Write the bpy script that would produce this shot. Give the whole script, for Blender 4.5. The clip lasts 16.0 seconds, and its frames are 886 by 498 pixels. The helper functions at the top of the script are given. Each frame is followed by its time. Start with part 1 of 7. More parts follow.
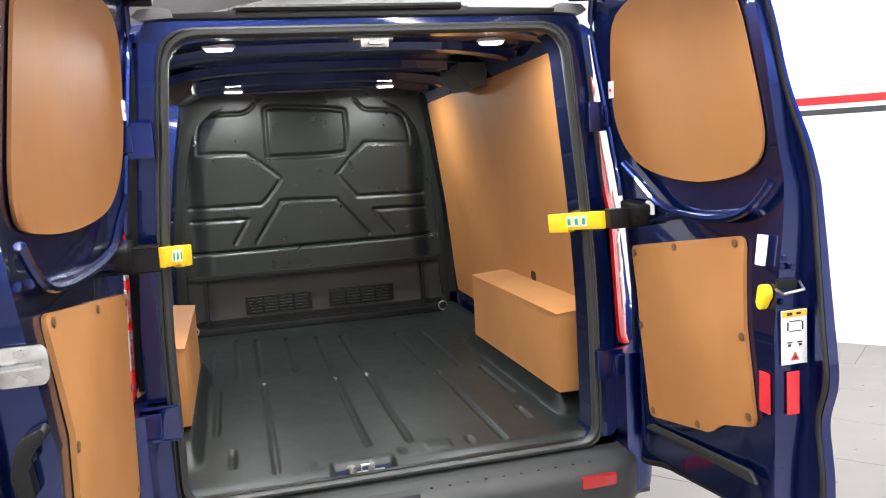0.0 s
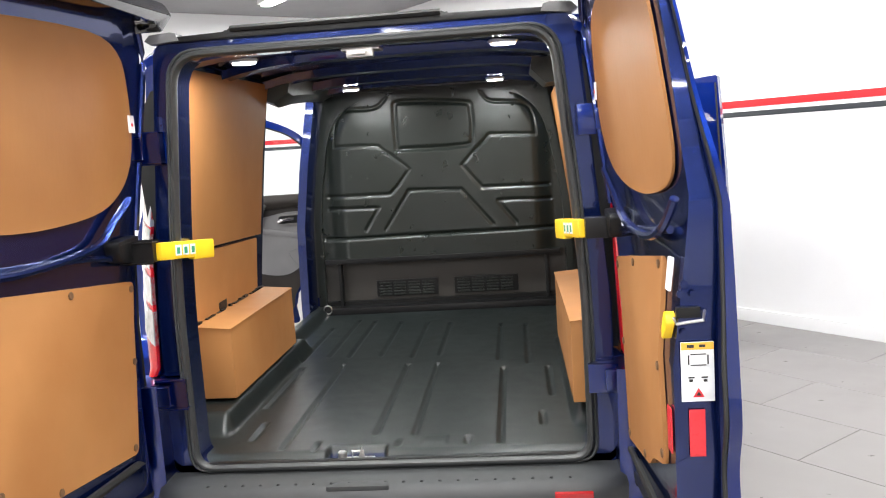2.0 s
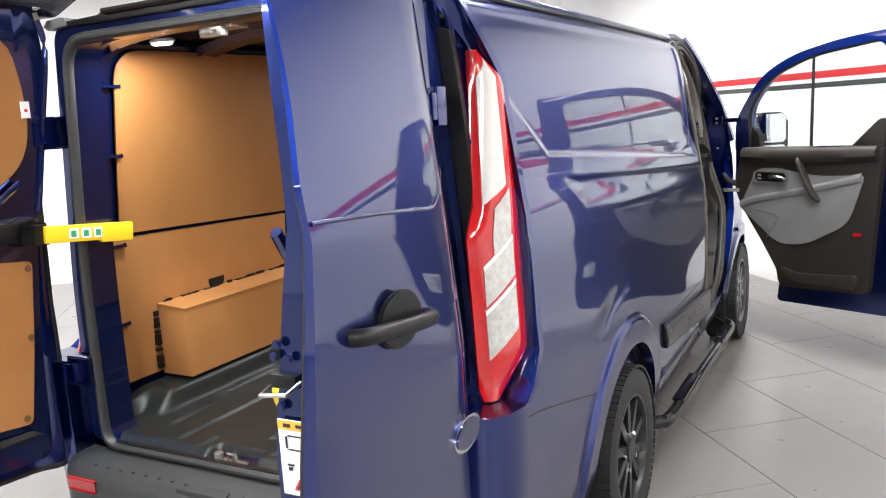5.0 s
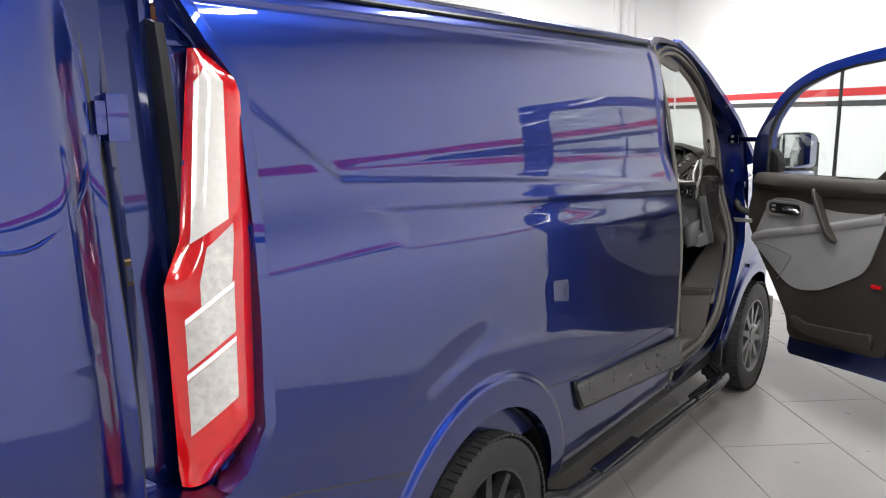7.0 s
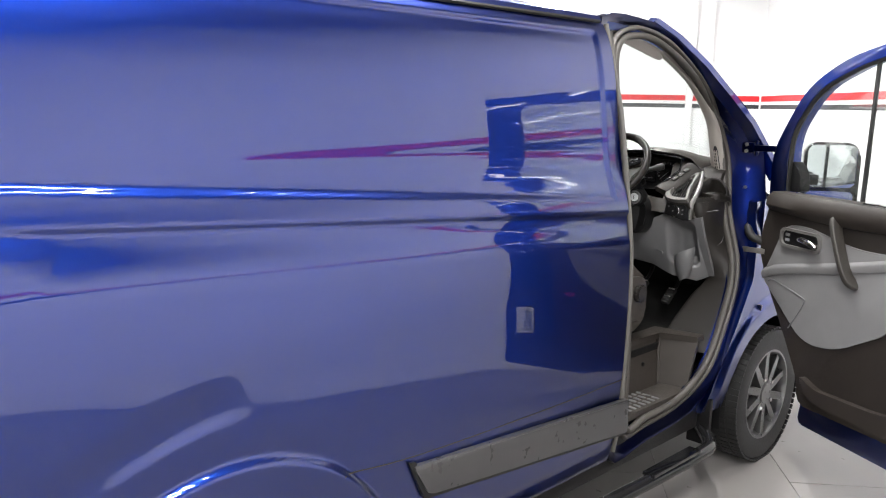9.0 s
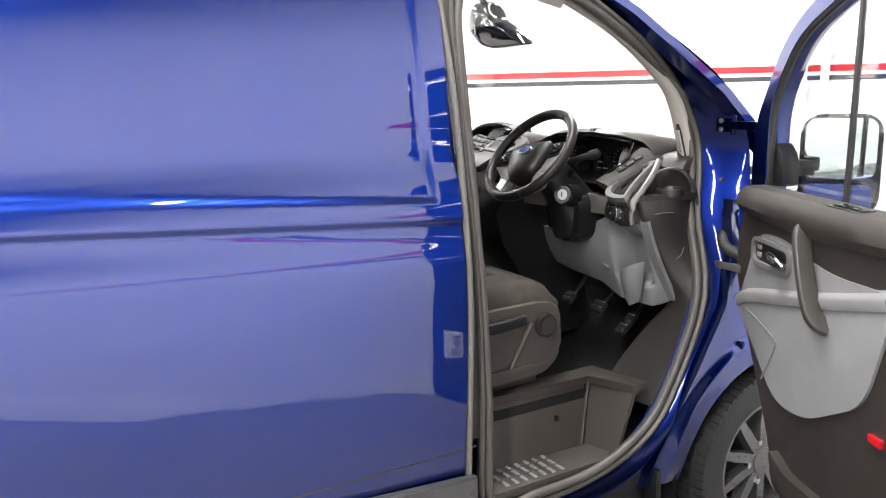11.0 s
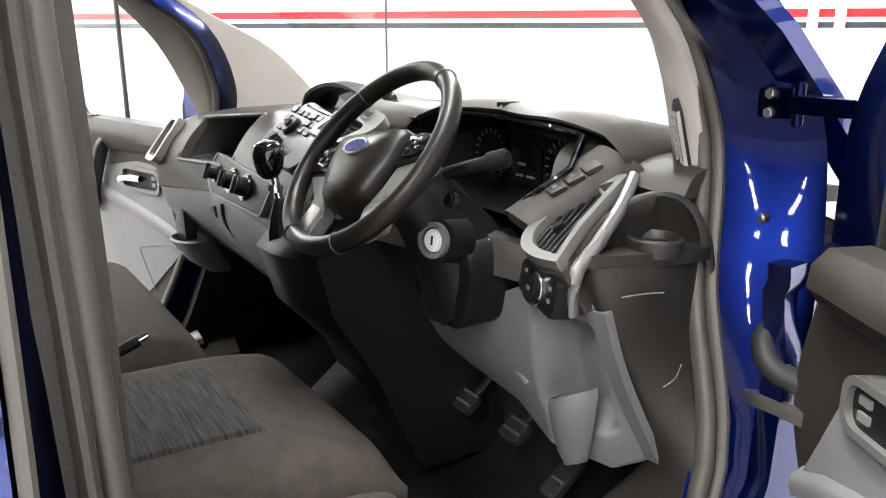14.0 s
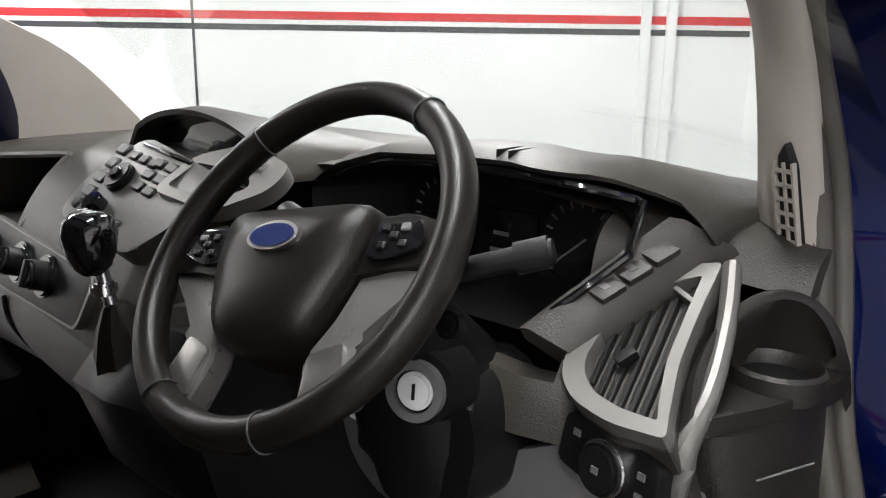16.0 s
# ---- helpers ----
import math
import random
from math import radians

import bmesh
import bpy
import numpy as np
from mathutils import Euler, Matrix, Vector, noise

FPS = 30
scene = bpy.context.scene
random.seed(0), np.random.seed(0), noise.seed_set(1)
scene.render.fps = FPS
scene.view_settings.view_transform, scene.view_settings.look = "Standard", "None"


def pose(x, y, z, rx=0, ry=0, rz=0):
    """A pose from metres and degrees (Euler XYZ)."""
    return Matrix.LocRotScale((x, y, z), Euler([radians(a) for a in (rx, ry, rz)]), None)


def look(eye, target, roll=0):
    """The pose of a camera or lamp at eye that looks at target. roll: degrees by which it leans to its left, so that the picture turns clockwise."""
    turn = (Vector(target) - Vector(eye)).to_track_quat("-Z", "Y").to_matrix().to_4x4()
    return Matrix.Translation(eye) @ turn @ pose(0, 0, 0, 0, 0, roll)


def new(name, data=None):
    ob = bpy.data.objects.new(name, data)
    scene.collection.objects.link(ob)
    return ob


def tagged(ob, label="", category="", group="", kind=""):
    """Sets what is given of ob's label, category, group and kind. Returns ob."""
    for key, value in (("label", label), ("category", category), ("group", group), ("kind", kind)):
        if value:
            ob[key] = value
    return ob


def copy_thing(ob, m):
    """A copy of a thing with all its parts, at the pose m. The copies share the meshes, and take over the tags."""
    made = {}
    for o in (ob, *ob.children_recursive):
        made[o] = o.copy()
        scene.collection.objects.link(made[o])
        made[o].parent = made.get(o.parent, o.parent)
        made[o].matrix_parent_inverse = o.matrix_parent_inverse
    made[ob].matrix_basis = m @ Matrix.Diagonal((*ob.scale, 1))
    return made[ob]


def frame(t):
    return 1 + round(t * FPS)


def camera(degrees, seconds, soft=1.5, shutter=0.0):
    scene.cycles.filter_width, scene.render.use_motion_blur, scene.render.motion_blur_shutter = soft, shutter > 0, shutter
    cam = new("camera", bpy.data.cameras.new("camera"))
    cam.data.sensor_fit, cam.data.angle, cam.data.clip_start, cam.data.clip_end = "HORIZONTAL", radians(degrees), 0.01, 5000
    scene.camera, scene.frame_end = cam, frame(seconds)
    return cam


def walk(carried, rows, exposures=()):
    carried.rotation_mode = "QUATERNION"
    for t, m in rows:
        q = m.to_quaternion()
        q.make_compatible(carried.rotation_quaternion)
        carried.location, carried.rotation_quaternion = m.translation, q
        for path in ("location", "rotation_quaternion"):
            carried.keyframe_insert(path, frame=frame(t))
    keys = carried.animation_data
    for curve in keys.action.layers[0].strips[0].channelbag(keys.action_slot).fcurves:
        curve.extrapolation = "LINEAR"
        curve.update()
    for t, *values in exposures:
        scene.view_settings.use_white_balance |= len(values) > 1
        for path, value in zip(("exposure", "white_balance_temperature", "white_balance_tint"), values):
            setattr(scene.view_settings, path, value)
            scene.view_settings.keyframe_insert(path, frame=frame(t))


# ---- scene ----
cam = camera(57.8, 16.0, soft=1.1)
PATH = [
    (0, (-0.478, -2.543, 1.639), (0.016, -0.62, 1.394), -3.4),
    (0.5, (-0.266, -2.666, 1.661), (0.068, -0.71, 1.407), -3.4),
    (1, (-0.014, -2.663, 1.649), (0.113, -0.683, 1.401), -3.5),
    (1.5, (0.207, -2.655, 1.664), (0.188, -0.672, 1.406), -3.6),
    (2, (0.489, -2.664, 1.671), (0.303, -0.69, 1.412), -3.8),
    (2.5, (0.701, -2.614, 1.668), (0.399, -0.654, 1.406), -3.7),
    (3, (0.9, -2.462, 1.654), (0.49, -0.523, 1.384), -3.6),
    (3.5, (1.091, -2.332, 1.647), (0.576, -0.419, 1.375), -3.8),
    (4, (1.367, -2.161, 1.662), (0.7, -0.298, 1.369), -3.8),
    (4.2, (1.454, -2.1, 1.671), (0.733, -0.258, 1.371), -3.9),
    (6.3, (2.218, -1.32, 1.703), (1.062, 0.274, 1.354), -2.6),
    (6.5, (2.255, -1.208, 1.693), (1.112, 0.397, 1.352), -2.2),
    (7, (2.331, -0.936, 1.72), (1.142, 0.637, 1.386), -0.8),
    (7.5, (2.456, -0.631, 1.726), (1.182, 0.876, 1.403), -0.3),
    (8, (2.555, -0.352, 1.722), (1.197, 1.08, 1.397), -0.1),
    (8.5, (2.576, -0.045, 1.705), (1.167, 1.336, 1.375), 0.2),
    (8.7, (2.566, 0.075, 1.722), (1.166, 1.461, 1.375), 0.8),
    (10.8, (2.714, 1.513, 1.664), (1.038, 2.54, 1.298), -0.9),
    (11, (2.701, 1.669, 1.663), (1.014, 2.675, 1.286), -1.1),
    (11.5, (2.592, 1.954, 1.647), (0.902, 2.947, 1.25), -1.0),
    (12, (2.389, 2.13, 1.639), (0.718, 3.147, 1.222), -0.9),
    (12.5, (2.206, 2.324, 1.629), (0.54, 3.335, 1.179), -1.0),
    (13, (2.03, 2.533, 1.632), (0.371, 3.545, 1.158), -0.7),
    (13.5, (1.833, 2.677, 1.625), (0.182, 3.7, 1.147), -0.3),
    (14, (1.619, 2.767, 1.64), (-0.003, 3.822, 1.135), 0.2),
    (14.5, (1.485, 2.848, 1.646), (-0.125, 3.92, 1.137), -0.1),
    (15, (1.352, 2.923, 1.649), (-0.216, 4.051, 1.132), -0.1),
    (15.5, (1.202, 2.926, 1.641), (-0.257, 4.207, 1.161), 0.6),
    (16, (1.02, 2.953, 1.641), (-0.297, 4.375, 1.149), 0.9),
]
walk(cam, [(t, look(e, g, r)) for t, e, g, r in PATH], [(0.0, 0.0), (4.2, 0.0), (6.5, -0.26), (7.5, -0.02), (8.6, 0.20), (11.0, 0.85), (13.0, 0.85), (14.0, 0.85), (15.0, 0.8), (15.5, 0.7), (16.0, 0.05)])

# ---- world and lamps ----
world = bpy.data.worlds.new("world")
scene.world = world
world.use_nodes = True
wn = world.node_tree.nodes
wn["Background"].inputs[0].default_value = (0.75, 0.82, 0.9, 1)
wn["Background"].inputs[1].default_value = 0.3


def area_lamp(name, m, sx, sy, power, color=(0.985, 0.975, 0.965)):
    d = bpy.data.lights.new(name, "AREA")
    d.shape, d.size, d.size_y, d.energy, d.color = "RECTANGLE", sx, sy, power, color
    ob = new(name, d)
    ob.matrix_world = m
    return ob


# ---- materials ----
def material(name, color, rough=0.5, metal=0.0, vary=0.08, scale=6.0, bump=0.0, bump_scale=200.0, coat=0.0, rvary=0.08, spec=0.5, stretch=(1, 1, 1), mix=None, mix_scale=2.0):
    m = bpy.data.materials.new(name)
    m.use_nodes = True
    nt = m.node_tree
    n, l = nt.nodes, nt.links
    b = n["Principled BSDF"]
    b.inputs["Roughness"].default_value, b.inputs["Metallic"].default_value = rough, metal
    b.inputs["Coat Weight"].default_value, b.inputs["Coat Roughness"].default_value = coat, 0.03
    b.inputs["Specular IOR Level"].default_value = spec
    tc = n.new("ShaderNodeTexCoord")
    mp = n.new("ShaderNodeMapping")
    mp.inputs["Scale"].default_value = stretch
    l.new(tc.outputs["Object"], mp.inputs["Vector"])
    tex = n.new("ShaderNodeTexNoise")
    tex.inputs["Scale"].default_value, tex.inputs["Detail"].default_value = scale, 6
    l.new(mp.outputs["Vector"], tex.inputs["Vector"])
    ramp = n.new("ShaderNodeMapRange")
    ramp.inputs[1].default_value, ramp.inputs[2].default_value = 0.3, 0.7
    ramp.inputs[3].default_value, ramp.inputs[4].default_value = 1 - vary, 1 + vary
    l.new(tex.outputs["Fac"], ramp.inputs[0])
    mul = n.new("ShaderNodeVectorMath")
    mul.operation = "SCALE"
    mul.inputs[0].default_value = color
    l.new(ramp.outputs[0], mul.inputs["Scale"])
    out = mul.outputs[0]
    if mix:
        t2 = n.new("ShaderNodeTexNoise")
        t2.inputs["Scale"].default_value, t2.inputs["Detail"].default_value = mix_scale, 4
        l.new(tc.outputs["Object"], t2.inputs["Vector"])
        r2 = n.new("ShaderNodeMapRange")
        r2.inputs[1].default_value, r2.inputs[2].default_value = 0.45, 0.7
        l.new(t2.outputs["Fac"], r2.inputs[0])
        mx = n.new("ShaderNodeMix")
        mx.data_type = "RGBA"
        l.new(r2.outputs[0], mx.inputs[0])
        l.new(out, mx.inputs[6])
        mx.inputs[7].default_value = (*mix, 1)
        out = mx.outputs[2]
    l.new(out, b.inputs["Base Color"])
    if rvary:
        rr = n.new("ShaderNodeMapRange")
        rr.inputs[3].default_value, rr.inputs[4].default_value = max(0, rough - rvary), min(1, rough + rvary)
        t3 = n.new("ShaderNodeTexNoise")
        t3.inputs["Scale"].default_value, t3.inputs["Detail"].default_value = scale * 3.3, 5
        l.new(tc.outputs["Object"], t3.inputs["Vector"])
        l.new(t3.outputs["Fac"], rr.inputs[0])
        l.new(rr.outputs[0], b.inputs["Roughness"])
    if bump:
        t4 = n.new("ShaderNodeTexNoise")
        t4.inputs["Scale"].default_value, t4.inputs["Detail"].default_value = bump_scale, 3
        l.new(mp.outputs["Vector"], t4.inputs["Vector"])
        bp = n.new("ShaderNodeBump")
        bp.inputs["Strength"].default_value, bp.inputs["Distance"].default_value = bump, 0.002
        l.new(t4.outputs["Fac"], bp.inputs["Height"])
        l.new(bp.outputs[0], b.inputs["Normal"])
    return m


def glow(name, color, strength):
    m = material(name, color, 0.4)
    b = m.node_tree.nodes["Principled BSDF"]
    b.inputs["Emission Color"].default_value, b.inputs["Emission Strength"].default_value = (*color, 1), strength
    return m


def clear(name, color, rough=0.02, ior=1.45):
    m = bpy.data.materials.new(name)
    m.use_nodes = True
    n, l = m.node_tree.nodes, m.node_tree.links
    n.remove(n["Principled BSDF"])
    t, g, mx = n.new("ShaderNodeBsdfTransparent"), n.new("ShaderNodeBsdfGlossy"), n.new("ShaderNodeMixShader")
    t.inputs[0].default_value = (*color, 1)
    g.inputs["Roughness"].default_value = rough
    f = n.new("ShaderNodeLayerWeight")
    f.inputs[0].default_value = 0.25
    mr = n.new("ShaderNodeMapRange")
    mr.inputs[3].default_value, mr.inputs[4].default_value = 0.045, 0.5
    l.new(f.outputs["Facing"], mr.inputs[0])
    l.new(mr.outputs[0], mx.inputs[0])
    l.new(t.outputs[0], mx.inputs[1])
    l.new(g.outputs[0], mx.inputs[2])
    l.new(mx.outputs[0], n["Material Output"].inputs[0])
    return m


BLUE = material("blue_paint", (0.003, 0.018, 0.165), 0.33, 1.0, 0.04, 3.0, coat=1.0, rvary=0.0)
BLUE.node_tree.nodes["Principled BSDF"].inputs["Coat IOR"].default_value = 1.66
BLUE.node_tree.nodes["Principled BSDF"].inputs["Coat Roughness"].default_value = 0.006
BLUE_IN = material("blue_inner_paint", (0.005, 0.017, 0.11), 0.22, 0.8, 0.06, 5.0, coat=1.0, rvary=0.0)
# same blue, darkened: the shade of the front door jamb put into the colour
BLUE_SHADED = material("blue_shaded_paint", (0.0012, 0.004, 0.040), 0.30, 1.0, 0.06, 5.0, coat=0.25, rvary=0.0)
PLY = material("ply_facing", (0.30, 0.132, 0.042), 0.55, 0, 0.10, 2.5, 0.15, 60, stretch=(1, 1, 0.4), mix=(0.245, 0.10, 0.031), mix_scale=1.6, spec=0.3)
PLY_EDGE = material("ply_edge", (0.46, 0.30, 0.16), 0.7, 0, 0.2, 30, stretch=(1, 1, 6))
BOARD = material("board_facing", (0.37, 0.168, 0.056), 0.6, 0, 0.08, 3.0, 0.1, 80, mix=(0.32, 0.135, 0.041), mix_scale=2.2, spec=0.3)
LINER = material("liner_plastic", (0.008, 0.011, 0.011), 0.36, 0, 0.15, 4, 0.25, 350, mix=(0.013, 0.017, 0.017), mix_scale=3, spec=0.38)
BULK = material("bulkhead_plastic", (0.011, 0.014, 0.012), 0.30, 0, 0.08, 4, 0.35, 500)
RUBBER = material("rubber", (0.010, 0.010, 0.010), 0.6, 0, 0.15, 20, 0.1, 200)
SEAL = material("seal_rubber", (0.03, 0.032, 0.033), 0.45, 0, 0.1, 20)
BLACK = material("black_plastic", (0.006, 0.006, 0.0065), 0.4, 0, 0.1, 20, 0.2, 400, spec=0.3)
GLOSS = material("gloss_black", (0.006, 0.006, 0.007), 0.08, 0, 0.05, 10, coat=0.6)
BUMPER = material("bumper_plastic", (0.028, 0.03, 0.032), 0.55, 0, 0.12, 8, 0.3, 300)
WHITE = material("white_label", (0.75, 0.76, 0.77), 0.4, 0, 0.04, 10)
YELLOW = material("yellow_plastic", (0.80, 0.52, 0.02), 0.35, 0, 0.05, 20)
RED = material("red_plastic", (0.36, 0.005, 0.008), 0.15, 0, 0.05, 20, coat=0.8)
REDFILM = material("red_reflector", (0.62, 0.03, 0.04), 0.3, 0, 0.08, 60)
CHROME = material("chrome", (0.75, 0.75, 0.76), 0.12, 1, 0.05, 20)
STEEL = material("zinc_steel", (0.55, 0.54, 0.52), 0.35, 1, 0.15, 40)
SILVER = material("satin_silver", (0.20, 0.195, 0.187), 0.45, 0.6, 0.05, 20)
DGREY = material("dash_plastic", (0.029, 0.0258, 0.0224), 0.46, 0, 0.08, 8, 0.35, 450, spec=0.5)
MGREY = material("lower_dash_plastic", (0.118, 0.118, 0.121), 0.5, 0, 0.06, 8, 0.25, 450)
TRIM = material("door_trim_plastic", (0.021, 0.0170, 0.0142), 0.5, 0, 0.08, 8, 0.35, 450, spec=0.35)
TRIM_L = material("door_insert_plastic", (0.155, 0.153, 0.154), 0.5, 0, 0.06, 8, 0.25, 450)
PILLAR = material("pillar_trim", (0.31, 0.285, 0.26), 0.6, 0, 0.05, 8, 0.2, 450)
LEATHER = material("wheel_leather", (0.0065, 0.0055, 0.0048), 0.34, 0, 0.2, 14, 0.15, 600, mix=(0.009, 0.0075, 0.006), mix_scale=8, spec=0.24)
FABRIC = material("seat_fabric", (0.026, 0.0205, 0.0165), 0.85, 0, 0.3, 30, 0.5, 700, spec=0.35)
SATIN = material("satin_grey", (0.15, 0.147, 0.143), 0.3, 0.35, 0.06, 20)
CARPET = material("cab_mat", (0.004, 0.004, 0.004), 0.65, 0, 0.25, 12, 0.4, 200, spec=0.25)
ALLOY = material("alloy", (0.17, 0.17, 0.17), 0.3, 0.8, 0.06, 20)
DALLOY = material("dark_alloy", (0.03, 0.03, 0.032), 0.3, 0.5, 0.06, 20)
WALLM = material("white_wall_paint", (0.84, 0.84, 0.84), 0.55, 0, 0.025, 1.2, 0.05, 40)
FLOORM = material("floor_tile", (0.225, 0.213, 0.206), 0.30, 0, 0.05, 1.6, 0.05, 60, mix=(0.20, 0.19, 0.184), mix_scale=0.8)
GROUT = material("grout", (0.13, 0.124, 0.12), 0.8, 0, 0.15, 12)
CEILM = material("ceiling_tile", (0.26, 0.26, 0.265), 0.9, 0, 0.04, 3, 0.3, 150)
STRIPE_R = material("red_stripe", (0.62, 0.012, 0.018), 0.4, 0, 0.06, 8)
STRIPE_K = material("black_stripe", (0.03, 0.035, 0.04), 0.4, 0, 0.1, 8)
LED = glow("led", (1, 1, 1), 40)
TUBE = glow("tube", (1.0, 0.98, 0.95), 20)
GLASS = clear("glass", (0.93, 0.96, 0.95))
MIRROR = material("mirror", (0.85, 0.87, 0.88), 0.02, 1, 0, 5, rvary=0)
LENS_R = material("red_lens", (0.46, 0.005, 0.008), 0.08, 0, 0.1, 40, coat=1.0)
LENS_W = material("clear_lens", (0.48, 0.46, 0.44), 0.15, 0.25, 0.18, 60, 0.3, 120, coat=1.0)


# ---- mesh helpers ----
SET = Matrix.Identity(4)        # where the parts of the section at work are set


def part(name, bm, mat, parent=None, label="", smooth=40):
    bm.transform(SET)
    bmesh.ops.recalc_face_normals(bm, faces=bm.faces)
    me = bpy.data.meshes.new(name)
    bm.to_mesh(me)
    bm.free()
    me.materials.append(mat)
    if smooth:
        me.shade_smooth()
        me.set_sharp_from_angle(angle=radians(smooth))
    ob = new(name, me)
    if parent:
        ob.parent = parent
    if label:
        ob["label"] = label
    return ob


def thing(name, label, category, group="", kind=""):
    return tagged(new(name), label, category, group, kind)


def box(bm, x0, x1, y0, y1, z0, z1, bev=0.0, m=None, seg=2):
    b2 = bmesh.new()
    bmesh.ops.create_cube(b2, size=1)
    for v in b2.verts:
        v.co = Vector((x0 + (v.co.x + 0.5) * (x1 - x0), y0 + (v.co.y + 0.5) * (y1 - y0), z0 + (v.co.z + 0.5) * (z1 - z0)))
    if bev:
        bmesh.ops.bevel(b2, geom=b2.edges, offset=bev, segments=seg, profile=0.7, affect="EDGES")
    return merge(bm, b2, m)


def merge(bm, b2, m=None):
    if m is not None:
        b2.transform(m)
    me = bpy.data.meshes.new("tmp")
    b2.to_mesh(me)
    b2.free()
    bm.from_mesh(me)
    bpy.data.meshes.remove(me)
    return bm


def prism(bm, pts, axis, a, b, bev=0.0, m=None, seg=2):
    """An outline of two coordinates, pulled along the third axis from a to b."""
    b2 = bmesh.new()

    def co(p, w):
        return {"x": (w, p[0], p[1]), "y": (p[0], w, p[1]), "z": (p[0], p[1], w)}[axis]
    lo = [b2.verts.new(co(p, a)) for p in pts]
    hi = [b2.verts.new(co(p, b)) for p in pts]
    n = len(pts)
    b2.faces.new(lo)
    b2.faces.new(hi[::-1])
    for i in range(n):
        b2.faces.new((lo[i], hi[i], hi[(i + 1) % n], lo[(i + 1) % n]))
    if bev:
        es = [e for e in b2.edges if abs((e.verts[0].co - e.verts[1].co)["xyz".index(axis)]) < 1e-6]
        bmesh.ops.bevel(b2, geom=es, offset=bev, segments=seg, profile=0.7, affect="EDGES")
    return merge(bm, b2, m)


def ring_prism(bm, outer, inner, axis, a, b, m=None):
    """A frame between two outlines of equal count, pulled from a to b."""
    b2 = bmesh.new()

    def co(p, w):
        return {"x": (w, p[0], p[1]), "y": (p[0], w, p[1]), "z": (p[0], p[1], w)}[axis]
    n = len(outer)
    V = [[b2.verts.new(co(p, w)) for p in ps] for ps, w in ((outer, a), (outer, b), (inner, b), (inner, a))]
    for i in range(n):
        j = (i + 1) % n
        for k in range(4):
            q = (k + 1) % 4
            b2.faces.new((V[k][i], V[k][j], V[q][j], V[q][i]))
    return merge(bm, b2, m)


def spline(pts, n, closed=False):
    """A smooth line through points (Catmull-Rom), n steps a stretch."""
    P = [Vector(p) for p in pts]
    k = len(P)
    out = []
    for i in range(k if closed else k - 1):
        if closed:
            a, b, c, d = P[i - 1], P[i], P[(i + 1) % k], P[(i + 2) % k]
        else:
            a, b, c, d = P[max(i - 1, 0)], P[i], P[i + 1], P[min(i + 2, k - 1)]
        for s in range(n):
            t = s / n
            out.append(0.5 * (2 * b + (c - a) * t + (2 * a - 5 * b + 4 * c - d) * t * t + (3 * b - a - 3 * c + d) * t ** 3))
    if not closed:
        out.append(P[-1])
    return out


def sweep(bm, path, prof, closed=False, up=(0, 0, 1), caps=True):
    """A closed profile of (side, up) pairs carried along a path; prof may be a function of the share of the way."""
    P = [Vector(p) for p in path]
    n = len(P)
    rings = []
    for i, p in enumerate(P):
        t = (P[(i + 1) % n] - P[i - 1]) if closed else (P[min(i + 1, n - 1)] - P[max(i - 1, 0)])
        t.normalize()
        s = t.cross(Vector(up))
        if s.length < 1e-4:
            s = t.cross(Vector((1, 0, 0)))
        s.normalize()
        u = s.cross(t)
        pr = prof(i / max(1, n - 1)) if callable(prof) else prof
        rings.append([bm.verts.new(p + s * a + u * b) for a, b in pr])
    loft_faces(bm, rings, closed, caps)
    return bm


def loft_faces(bm, rings, closed=False, caps=True, wrap=True):
    n = len(rings)
    k = len(rings[0])
    for i in range(n if closed else n - 1):
        a, b = rings[i], rings[(i + 1) % n]
        for j in range(k if wrap else k - 1):
            q = (j + 1) % k
            bm.faces.new((a[j], a[q], b[q], b[j]))
    if caps and not closed and wrap:
        bm.faces.new(rings[0][::-1])
        bm.faces.new(rings[-1])


def circle(r, n=12, rz=None):
    return [(r * math.cos(2 * math.pi * i / n), (rz or r) * math.sin(2 * math.pi * i / n)) for i in range(n)]


def rrect(x0, x1, z0, z1, r, n=5):
    out = []
    for cx, cz, a0 in ((x1 - r, z1 - r, 0), (x0 + r, z1 - r, 90), (x0 + r, z0 + r, 180), (x1 - r, z0 + r, 270)):
        for i in range(n + 1):
            a = radians(a0 + 90 * i / n)
            out.append((cx + r * math.cos(a), cz + r * math.sin(a)))
    return out


def rounded(pts, r, n=4):
    """The same outline with its corners rounded; r one radius or one for each."""
    out = []
    k = len(pts)
    for i in range(k):
        a, b, c = (Vector(pts[j % k]) for j in (i - 1, i, i + 1))
        rr = r[i] if isinstance(r, (list, tuple)) else r
        d1, d2 = (a - b), (c - b)
        rr1 = min(rr, d1.length * 0.45, d2.length * 0.45)
        if rr1 < 1e-4:
            out.append(tuple(b))
            continue
        p, q = b + d1.normalized() * rr1, b + d2.normalized() * rr1
        for s in range(n + 1):
            t = s / n
            out.append(tuple((1 - t) ** 2 * p + 2 * t * (1 - t) * b + t * t * q))
    return out


def tube(bm, path, r, n=10, closed=False):
    return sweep(bm, path, circle(r, n), closed)


